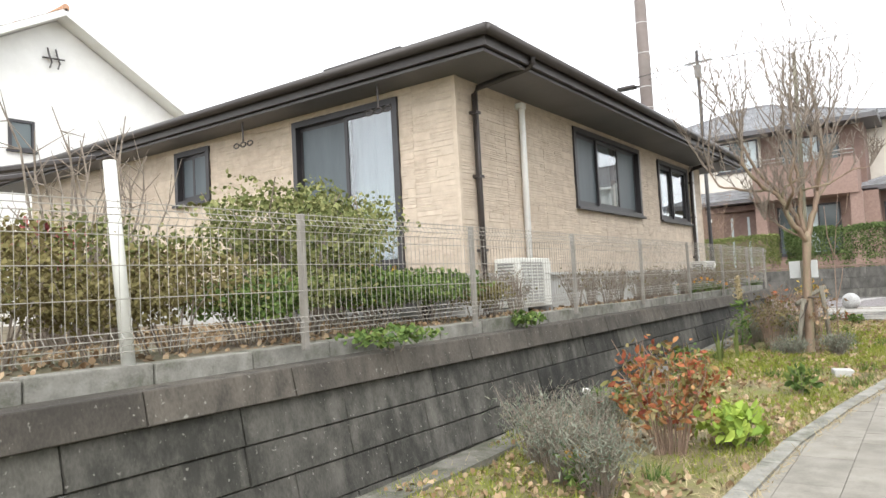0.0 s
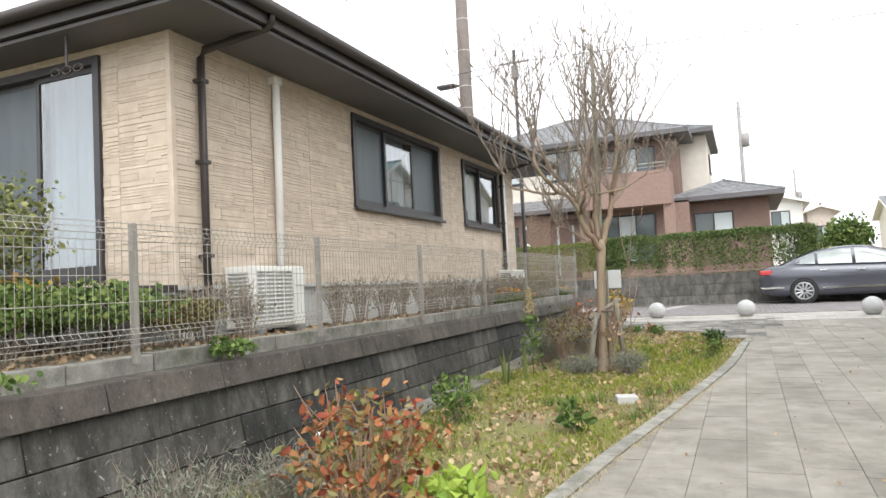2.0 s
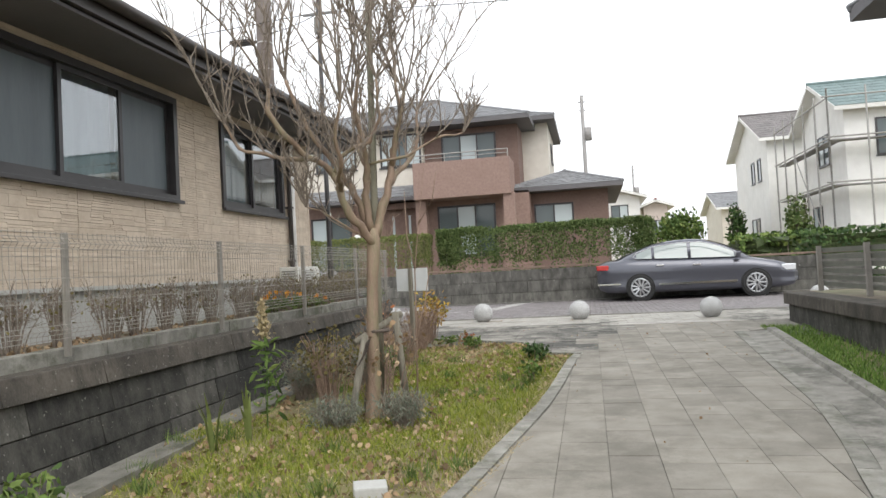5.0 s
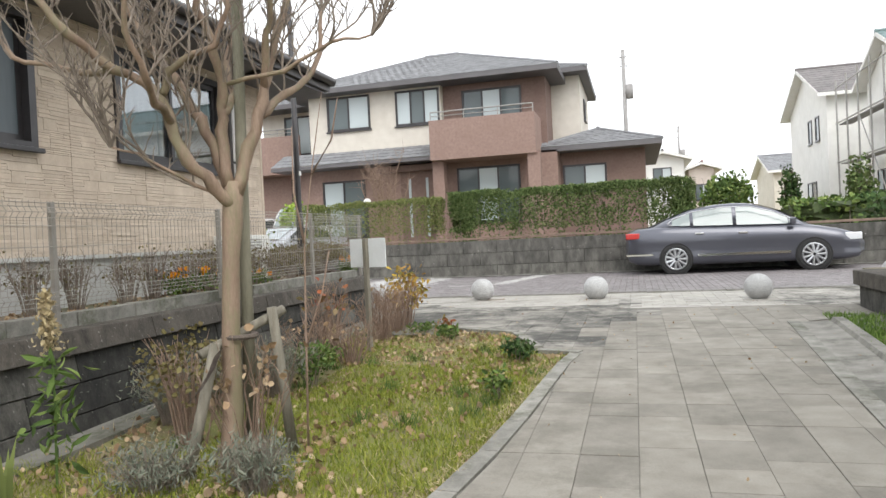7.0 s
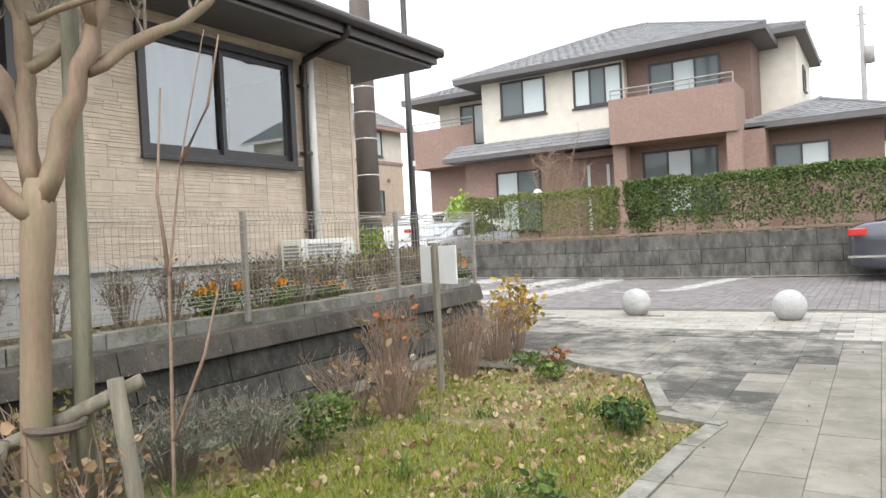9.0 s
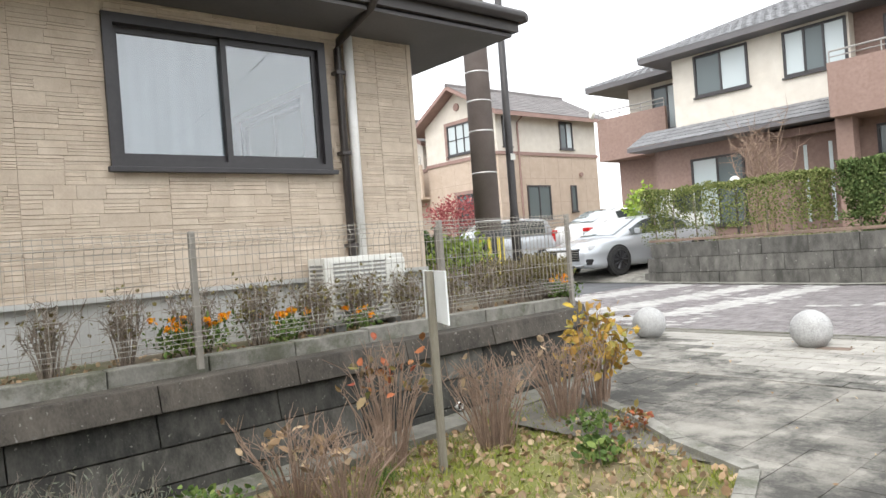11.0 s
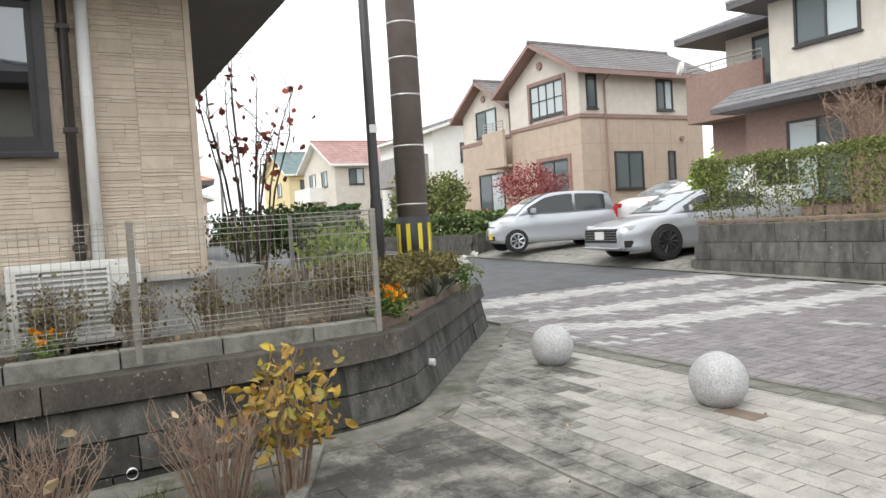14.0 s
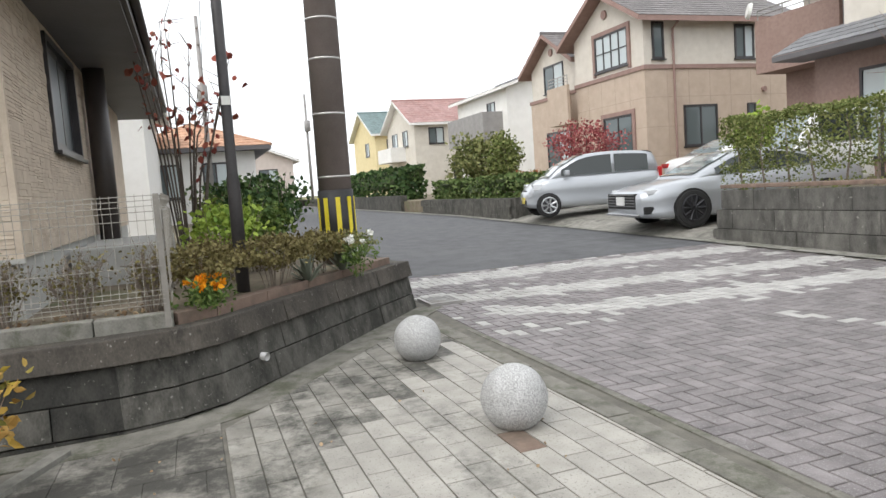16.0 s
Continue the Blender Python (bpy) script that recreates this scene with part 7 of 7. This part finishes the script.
tagged(new("grass_verge", blades("grass_verge", p, rng.uniform(0.02, 0.09, len(p)), rng, L_CLOVER, 0.007)), "green clover and grass along the path's far kerb", "grass", kind="stuff")
p = [(rng.uniform(-8, -3.35), rng.uniform(0.5, 6), 1.02) for _ in range(6000)] + [(rng.uniform(-4, -3.35), rng.uniform(6, 16.2), 1.02) for _ in range(1200)]
tagged(new("garden_litter", leaf_mesh("garden_litter", p, 0.04, rng, L_DRY, up=0.2)), "dry leaves on the garden earth", "leaves", kind="stuff")

p = [(along(y, PATH_L) - 0.1 - abs(rng.normal()) * 0.07, y, g(0, y) + 0.01) for y in rng.uniform(2.5, 12.8, 2600)] + [(along(y, PATH_L) + 0.01 + abs(rng.normal()) * 0.025, y, g(0, y) + 0.012) for y in rng.uniform(2.5, 9.5, 900)]
tagged(new("kerb_straw", blades("kerb_straw", p, rng.uniform(0.02, 0.07, len(p)), rng, L_STRAW, 0.003, 1.8)), "dry yellow grass along the path's edging", "grass", kind="stuff")
p = [(rng.uniform(-2.6, 2.5), rng.uniform(12.5, 18.3), 0) for _ in range(160)] + [(rng.uniform(-0.8, 1.2), rng.uniform(4, 13), 0) for _ in range(50)]
tagged(new("fallen_leaves", leaf_mesh("fallen_leaves", [(x, y, g(x, y) + 0.02) for x, y, _ in p], 0.022, rng, L_DRY, up=0.0)), "few small dry leaves on the paving", "leaves", kind="stuff")

# planting across the street
hedge("clipped_hedge", -4.2, 2.2, 25.45, 26.15, 1.32, 2.72, 36000, 0.05, L_HEDGE, "tall clipped green hedge on the front wall", 300, None, "hedges across the street", 0.35)
hedge("loose_hedge", -8.6, -4.4, 25.45, 26.0, 1.35, 2.62, 15000, 0.042, L_LOOSE, "thin olive hedge with gaps on the front wall", 301, None, "hedges across the street", 0.3)
hedge("low_hedge", -24.5, -16.6, 25.4, 26.6, 1.25, 1.95, 3800, 0.12, L_HEDGE, "low green hedge above the street wall", 302, M_CORESHADE, "hedges down the street")
hedge("conifer_hedge", -46, -30, 26, 27, 1.2, 2.8, 4200, 0.2, L_DARK, "dark green conifer hedge down the street", 303, M_CORESHADE, "hedges down the street")
hedge("east_hedge", 6.8, 16, 27.5, 29, 0.6, 2.1, 4500, 0.13, L_DARK, "dark green hedge beyond the parked sedan", 304, M_CORESHADE)
hedge("east_hedge", 5.6, 8.5, 31, 34, 0.6, 2.2, 1800, 0.15, L_GREEN, "green garden hedge beyond the parked sedan", 305, M_CORESHADE)
shrub("maple", (-19.3, 29.2, 1.25), 1.5, 2.5, 2600, 0.085, L_MAPLE, "spreading crimson maple in front of the beige house", "tree", 310, B_DARK, 0.3, 14)
shrub("yellow_tree", (-21.6, 27.3, 1.25), 0.75, 2.4, 2400, 0.1, L_LOOSE, "upright yellow green tree beside the low hedge", "tree", 311, B_DARK, 0.1)
shrub("dark_tree", (-25.5, 28, 1.25), 1.7, 2.7, 3000, 0.15, L_OLIVE, "dark olive tree in a front garden", "tree", 312, B_DARK, 0.1)
shrub("red_bush", (-19.2, 26.9, 1.25), 0.8, 0.9, 500, 0.12, L_RED, "low red bush above the street wall", "shrub", 313)
shrub("yellow_tree", (-58, 20.5, 0.8), 1.6, 4.0, 1200, 0.25, L_YELLOW, "yellow autumn tree far down the street", "tree", 314, B_DARK, 0.1)
shrub("green_tree", (9.2, 37.5, 0.5), 0.7, 3.6, 900, 0.16, L_HEDGE, "green tree beside the scaffolded house", "tree", 315, B_DARK, 0.15)
shrub("green_tree", (8.6, 47, 0.5), 0.65, 4.2, 1100, 0.18, L_DARK, "dark upright evergreen far behind", "tree", 316, B_DARK, 0.05)
shrub("green_bush", (5.8, 50, 0.5), 1.7, 4.1, 2600, 0.22, L_GREEN, "round green bush far behind", "shrub", 317)
shrub("garden_bush", (-9.9, 27.5, 1.3), 0.6, 1.7, 700, 0.1, L_LIME, "leafy green garden bush beside the house", "shrub", 318)
rng = np.random.default_rng(8)
t = thing("bare_garden_tree", (-7.4, 29.4, 1.32), "leafless reddish garden tree in front of the brown house", "tree")
bm = bmesh.new()
tips = stems(bm, (0, 0, 0), 18, 1.1, 3.0, rng, 0.025, 0.5, 5)
for p in tips:
    for _ in range(5):
        tube(bm, (p, p + rng.normal(size=3) * 0.25 + np.array([0, 0, 0.2])), (0.008, 0.003), 3, False)
part("branching", bm, B_TWIGR, t)
gl = thing("garden_lamp", (-7.6, 28.2, 1.32), "white globe garden lamp on a short post", "lamp")
part("post", tube(bmesh.new(), ((0, 0, -0.05), (0, 0, 1.35)), 0.03, 8), M_BROWN, gl)
bm = bmesh.new()
bmesh.ops.create_uvsphere(bm, u_segments=16, v_segments=10, radius=0.13, matrix=Matrix.Translation((0, 0, 1.45)))
part("globe", bm, M_WHITEP, gl, smooth=True)

# ---- pieces of walls and paving ----
M_MOSSY = surf("mossy_concrete", (0.11, 0.105, 0.088), (0.23, 0.22, 0.19), 7, 0.9, 0.4, 90, (0.06, 0.065, 0.035), 2.2, 0.8, jitter=0.1)
M_GROOVE = surf("mossy_groove", (0.07, 0.068, 0.052), (0.15, 0.145, 0.115), 9, 0.9, 0.5, 90, (0.05, 0.06, 0.03), 2.2, 0.8, jitter=0.1)
def inset(z):
    return 0.155 * (z - 0.05) / 0.9


COURSES = ((0.578, 0.768), (0.378, 0.571), (0.178, 0.371), (-0.022, 0.171))
wrng = random.Random(3)
line = [Vector(p) for p in ((WALL_X, -2.6), *LINE[1:5])]
for row, (z0, z1) in enumerate(COURSES):
    for a, b in zip(line, line[1:]):
        L = (b - a).length
        t = (b - a).normalized()
        s = -0.3 if row % 2 and L > 2 else 0.0
        while s < L - 0.01:
            e = min(s + wrng.choice((0.75, 0.9, 0.9)), L)
            if L - e < 0.2:
                e = L
            p, q = a + t * max(s, 0), a + t * e
            if z1 > g(*((p + q) / 2)) - 0.02:
                j = wrng.uniform(-0.006, 0.006)
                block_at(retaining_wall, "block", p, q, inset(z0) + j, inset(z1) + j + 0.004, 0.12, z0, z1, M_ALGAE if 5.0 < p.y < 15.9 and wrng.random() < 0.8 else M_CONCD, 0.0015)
            s = e
for seg, (a, b) in enumerate(zip(line, line[1:])):
    L = (b - a).length
    t = (b - a).normalized()
    n = max(1, round(L / 0.9))
    for i in range(n):
        block_at(retaining_wall, "cap_stone", a + t * L * i / n, a + t * L * (i + 1) / n, 0.085 + wrng.uniform(-0.004, 0.004), 0.118, 0.44, 0.775, 0.932 + 0.003 * (seg % 2), M_CAP, 0.001)
for x, y, z in ((-3.5, 16.87, 0.63), (-2.89, 14.6, 0.42), (-2.84, 6.3, 0.28)):
    t = (Vector((-2.43, 2.1))).normalized() if y > 16.5 else Vector((0, 1))
    n = Vector((t.y, -t.x))
    pp = part("drain_pipe", tube(bmesh.new(), ((x - n.x * 0.05, y - n.y * 0.05, z), (x + n.x * 0.008, y + n.y * 0.008, z - 0.003)), 0.031, 14, False), M_PIPEW, retaining_wall, "short white drain pipe")
    # disc closing the tube, its black painted for the shade inside
    part("pipe_inside_shade", tube(bmesh.new(), ((x - n.x * 0.045, y - n.y * 0.045, z), (x - n.x * 0.04, y - n.y * 0.04, z)), 0.028, 14), M_SHADETRIM, pp)

M_FRONT = surf("front_wall_block", (0.055, 0.053, 0.047), (0.165, 0.158, 0.142), 5, 0.92, 0.8, 60, (0.04, 0.039, 0.034), 1.0, 0.7, jitter=0.16, stretch=(1.4, 1.4, 0.6), spots=(0.34, 0.33, 0.30), spot_scale=14, spot_cut=0.7)
# front wall across the street
fw = setting("wall_front", boxes((-7.95, 7.2, 25.0, 25.3, 0.2, 1.36)), M_CONCD, "weathered grey concrete block wall below the hedge")
for row in range(3):
    z0 = 0.4 + 0.325 * row
    x = -8.2 - (0.45 if row % 2 else 0)
    while x < 7.2:
        a = max(x, -8.2 + 0.08 * row)
        back = 0.03 * row + wrng.uniform(0, 0.008)
        if x + 0.896 > a + 0.1:
            part("block", boxes((a + 0.005, x + 0.895, 24.91 + back, 25.05, z0 + 0.005, z0 + 0.32), bevel=0.004), M_FRONT, fw)
        x += 0.9
part("coping", boxes((-8.1, 7.2, 25.02, 25.34, 1.4, 1.46), bevel=0.01), M_REDEDGE, fw, "red-brown coping")
ww = setting("wall_west", boxes((-24.5, -16.3, 24.95, 25.25, 0.3, 1.3), (-60, -27.5, 24.95, 25.25, 0.4, 1.5), (-16.3, -16.1, 24.95, 30, 0.3, 1.32)), M_CONCD, "grey concrete walls along the street")
for row in range(3):
    x = -24.5 + (0.3 if row % 2 else 0)
    while x < -16.4:
        part("block", boxes((x + 0.004, min(x + 0.596, -16.3), 24.88, 24.96, 0.62 + 0.22 * row, 0.837 + 0.22 * row)), M_CONCD, ww)
        x += 0.6

# path kerbs
kerb = thing("kerb_path", (0, 0, 0), "pale concrete edging along the curved path", "kerb", kind="structure")


def edging(pts, width, step, top, name="kerb_stone", material=M_KERB, parent=kerb):
    """Kerb stones along a plan line, to its left."""
    pts = [Vector(p) for p in pts]
    s, acc, stations = 0.0, [0.0], []
    for a, b in zip(pts, pts[1:]):
        acc.append(acc[-1] + (b - a).length)
    at = lambda d: Vector((float(np.interp(d, acc, [p.x for p in pts])), float(np.interp(d, acc, [p.y for p in pts]))))
    while s < acc[-1] - 0.02:
        e = min(s + step, acc[-1])
        a, b = at(s + 0.004), at(e - 0.004)
        t = (b - a).normalized()
        n = Vector((-t.y, t.x))
        part(name, prism(bmesh.new(), (a, b, b + n * width, a + n * width), lambda x, y: g(x, y) - 0.1, lambda x, y: g(x, y) + top), material, parent)
        s = e


edging([(along(y, PATH_L), y) for y in np.arange(-2, 13.5, 0.3)] + [(0.2, 13.42)], 0.11, 0.6, 0.019)
edging([(0.2, 13.44), (-0.22, 13.56)], 0.1, 0.6, 0.03)
edging([(-0.2, 13.68), (-0.56, 14.58)], 0.1, 0.6, 0.03)
edging([(-0.58, 14.6), (-1.05, 14.78), (-1.7, 15.2), (-2.72, 15.68)], 0.1, 0.6, 0.04)
edging([(along(y, PATH_R) + 0.12, y) for y in np.arange(-2, 15.3, 0.3)], 0.12, 0.6, 0.02)
gut = bmesh.new()
ys = np.arange(-2, 15.4, 0.3)
rows = [[gut.verts.new((along(y, PATH_R) + d, y, g(1.6, y) + h)) for d, h in ((0.1215, 0.004), (0.126, 0.012), (0.42, 0.02), (0.44, 0.06), (0.54, 0.06), (0.55, -0.02))] for y in ys]
for r, s in zip(rows, rows[1:]):
    for i in range(5):
        gut.faces.new((r[i], r[i + 1], s[i + 1], s[i]))
setting("kerb_gutter", gut, M_CONC, "stained concrete gutter beside the path", category="kerb")
# concrete foot strip along the retaining wall
strip_bm = bmesh.new()
foot, foot2 = offset_line(0.1), offset_line(-0.24)
for i in range(4):
    prism(strip_bm, (foot[i], foot2[i], foot2[i + 1], foot[i + 1]), lambda x, y: g(x, y) - 0.1, lambda x, y: g(x, y) + 0.014)
setting("pavement_strip", strip_bm, M_MOSSY, "narrow mossy concrete strip at the wall's foot", category="pavement")
kroad = thing("kerb_road", (0, 0, 0), "mossy flush concrete kerb between pavement and street", "kerb", kind="structure")
for i in range(22):
    x = -5.15 + 0.6 * i
    part("kerb_stone", boxes((x + 0.003, x + 0.597, 18.497, 18.645, 0.2, 0.449 + 0.003 * math.sin(9 * i)), bevel=0.006), M_MOSSY, kroad)
    part("gutter_stone", boxes((x + 0.003, x + 0.597, 18.648, 18.745, 0.2, 0.418 + 0.003 * math.sin(7 * i)), bevel=0.006), M_GROOVE, kroad)
    part("edge_stone", boxes((x + 0.003, x + 0.597, 18.748, 18.8, 0.2, 0.444 + 0.003 * math.sin(5 * i)), bevel=0.006), M_MOSSY, kroad)

# path slabs
PATH_BED = [(along(y, PATH_L), along(y, PATH_R) + 0.1, y) for y in (-2.2, 1, 3.5, 5.1, 6.5, 7.65, 8.8, 10.4, 11.4, 12.5, 13.3)]
bm = bmesh.new()
rows = [(bm.verts.new((a, y, g(a, y) + 0.005)), bm.verts.new((b, y, g(b, y) + 0.005))) for a, b, y in PATH_BED + [(0.2, 2.1, 13.42), (-0.22, 2.15, 13.56), (-0.24, 2.16, 13.7), (-0.57, 2.25, 14.6)]]
for p, q in zip(rows, rows[1:]):
    bm.faces.new((p[0], p[1], q[1], q[0]))
path = setting("pavement_path", bm, M_SAND, "grey concrete slab path", category="pavement")
EDGE_L = PATH_L[:-1] + ((13.35, 0.18), (13.5, -0.2), (13.68, -0.22), (14.55, -0.56), (14.62, -0.7), (14.78, -1.05), (15.2, -1.7), (15.68, -2.72), (15.75, -3.05), (16.6, -3.2))
EDGE_R = PATH_R[:-1] + ((15.0, 2.33), (15.3, 2.36), (15.4, 3.25), (16.6, 3.3))
prng = random.Random(9)
far_bm = clean_bm = bmesh.new()
stained_bm = bmesh.new()


def paver(parent, poly, name, material, top, far, e=0.0015):
    """One paver with a bevelled head, from its plan outline."""
    if len(poly) < 3 or area(poly) < 0.002:
        return
    c = (sum(p[0] for p in poly) / len(poly), sum(p[1] for p in poly) / len(poly))
    bm = far_bm if far else bmesh.new()
    z = lambda p, h: (p[0], p[1], g(*p) + h)
    small = [(p[0] + (c[0] - p[0]) * 0.018, p[1] + (c[1] - p[1]) * 0.018) for p in poly]
    lo, mid, hi = [bm.verts.new(z(p, -0.02)) for p in poly], [bm.verts.new(z(p, top - e)) for p in poly], [bm.verts.new(z(p, top)) for p in small]
    n = len(poly)
    bm.faces.new(hi)
    for i in range(n):
        j = (i + 1) % n
        bm.faces.new((lo[i], lo[j], mid[j], mid[i])), bm.faces.new((mid[i], mid[j], hi[j], hi[i]))
    if not far:
        part(name, bm, material, parent)


def row_clip(poly, y0, y1):
    poly = clip(poly, (along(y1, EDGE_L) + 0.01, y1), (along(y0, EDGE_L) + 0.01, y0))
    return clip(poly, (along(y0, EDGE_R) - 0.004, y0), (along(y1, EDGE_R) - 0.004, y1))


made = 0
for col in range(-11, 12):
    x = 0.085 + 0.3 * col
    y = -2.2 + 0.3 * (col % 2) + prng.choice((0, 0.15))
    while y < 16.5:
        L = 0.3 if y > 13.0 else prng.choice((0.6, 0.45, 0.3, 0.3, 0.3))
        y1 = min(y + L, 16.5)
        poly = row_clip([(x + 0.0015, y + 0.0015), (x + 0.2985, y + 0.0015), (x + 0.2985, y1 - 0.0015), (x + 0.0015, y1 - 0.0015)], y, y1)
        far = y < 5.2 or made > 298
        if poly and not far:
            made += 1
        stained = y > 13.6 and x < 0.5 + 1.2 * noise.noise((x, y, 5))
        far_bm = stained_bm if stained else clean_bm
        paver(path, poly, "slab", M_SLABD if stained else M_SLAB, 0.012 + prng.uniform(-0.002, 0.002), far)
        y = y1
tagged(part("far_slabs", clean_bm, M_SLABJ, path), kind="stuff")
tagged(part("stained_slabs", stained_bm, M_SLABD, path), kind="stuff")

# pale pavers between the path and the street
far_bm = bmesh.new()
pale = setting("pavement_pale", sheet([-5.3, -4, -3, -1, 1, 3, 6], [16.5, 17.5, 18.497], lambda x, y: g(x, y) + 0.006), M_SAND, "pale paved strip with stone balls", category="pavement")
splay_a, splay_b = foot2[3], foot2[4]
made = 0
for row in range(14):
    y0 = 16.52 + 0.15 * row
    x = -5.4 + (0.15 if row % 2 else 0)
    while x < 6:
        y1 = min(y0 + 0.1465, 18.493)
        poly = [(x + 0.0035, y0 + 0.0035), (x + 0.2965, y0 + 0.0035), (x + 0.2965, y1), (x + 0.0035, y1)]
        poly = clip(poly, splay_b, splay_a)
        far = x > 2.2 or made > 298
        if poly and area(poly) > 0.002 and not far:
            made += 1
        near_wall = (Vector((x, y0)) - Vector(splay_a)).dot(Vector((splay_b[1] - splay_a[1], splay_a[0] - splay_b[0])).normalized())
        mossy = near_wall < 0.5 + 0.3 * prng.random() or (x < 0.5 and y0 < 16.75 + 0.3 * prng.random())
        rusty = -1.75 < x < -1.45 and 17.84 < y0 < 17.99
        paver(pale, poly, "pale_paver", M_REDEDGE if rusty else M_LBRICKD if mossy else M_LBRICK, 0.014 + prng.uniform(-0.0015, 0.0015), far, 0.0015)
        x += 0.3
tagged(part("far_pavers", far_bm, surf("pale_paver_far", (0.27, 0.255, 0.225), (0.40, 0.38, 0.34), 6, 0.85, 0.35, 120, (0.06, 0.06, 0.05), 1.3, 0.85, jitter=0.09, by_object=False), pale), kind="stuff")

# herringbone street
W = 0.112
M_JOINT = surf("dark_joint_sand", (0.022, 0.021, 0.018), (0.05, 0.047, 0.04), 9, 0.95, 0.3, 120)
herr = setting("road_herringbone", sheet([-7.8, -6, -4, 0, 6], [18.8, 21, 24.6], lambda x, y: g(x, y) + 0.001), M_JOINT, "herringbone brick street with pale bands", category="road")
BANDS = (((18.8, -7.15), (21.5, -7.25), (25, -7.0), 0.3), ((19.0, -5.95), (20.1, -5.7), (22.3, -5.5), (25, -5.3), 0.27), ((19.3, -4.95), (20.1, -4.45), (21.3, -4.3), (25, -4.1), 0.25), ((21.4, -3.0), (21.6, -2.2), (25, -1.4), 0.18))


def pale_band(x, y):
    for b in BANDS:
        if b[0][0] - 0.1 <= y and abs(x - along(y, b[:-1])) < b[-1]:
            return True
    return prng.random() < (0.1 if x < -3.8 else 0.0)


grey_bm, white_bm = bmesh.new(), bmesh.new()
shared = {}
made = 0
for j in range(-1, int(5.8 / W)):
    for i in range(int(13.6 / W)):
        k = (i - j) % 4
        if k not in (0, 3):
            continue
        w, h = (2, 1) if k == 0 else (1, 2)
        x0, y0 = -7.78 + i * W, 18.806 + j * W
        if j < 0:
            if k == 0:
                continue
            h, y0, k = 1, 18.806, 5
        x, y = x0 + w * W / 2, y0 + h * W / 2
        near = -2.3 < x < 1.2 and y < 20.3 and made < 290
        white = pale_band(x, y)
        dx, dy, e = w * W / 2 - 0.0055, h * W / 2 - 0.0055, 0.003
        zc = g(x, y) + 0.012 + prng.uniform(-0.0012, 0.0012)
        if near and not white:
            made += 1
            if k not in shared:
                bm = bmesh.new()
                v = [[bm.verts.new((sx * (dx - q), sy * (dy - q), z)) for sx, sy in ((-1, -1), (1, -1), (1, 1), (-1, 1))] for q, z in ((0, -0.015), (0, -e), (e, 0))]
                bm.faces.new(v[2])
                for lo, hi in zip(v, v[1:]):
                    for c in range(4):
                        bm.faces.new((lo[c], lo[(c + 1) % 4], hi[(c + 1) % 4], hi[c]))
                shared[k] = mesh_of(bm, "brick", M_HERR)
            b = part("brick", shared[k], M_HERR, herr)
            b.location = (x, y, zc)
        else:
            bm = white_bm if white else grey_bm
            v = [[bm.verts.new((x + sx * (dx - q), y + sy * (dy - q), zc + z)) for sx, sy in ((-1, -1), (1, -1), (1, 1), (-1, 1))] for q, z in ((0, -0.015), (0, -e), (e, 0))]
            bm.faces.new(v[2])
            for lo, hi in zip(v, v[1:]):
                for c in range(4):
                    bm.faces.new((lo[c], lo[(c + 1) % 4], hi[(c + 1) % 4], hi[c]))
tagged(part("far_bricks", grey_bm, M_HERRJ, herr), kind="stuff")
tagged(part("pale_bricks", white_bm, M_HERRW, herr), kind="stuff")
grate = thing("drain_grate", (-5.78, 19.02, g(-5.78, 19.02)), "square steel drain grate in the street gutter", "grate")
part("frame", boxes((-0.24, 0.24, -0.2, -0.17, 0, 0.038), (-0.24, 0.24, 0.17, 0.2, 0, 0.038), (-0.24, -0.21, -0.17, 0.17, 0, 0.038), (0.21, 0.24, -0.17, 0.17, 0, 0.038)), M_STEEL, grate)
# shallow plate, black in place of the shade down the hole
part("pit_shade", boxes((-0.21, 0.21, -0.17, 0.17, 0.0, 0.019)), M_SHADETRIM, grate)
for j in range(7):
    part("bar", boxes((-0.19 + 0.059 * j, -0.168 + 0.059 * j, -0.17, 0.17, 0.019, 0.036)), M_STEEL, grate)
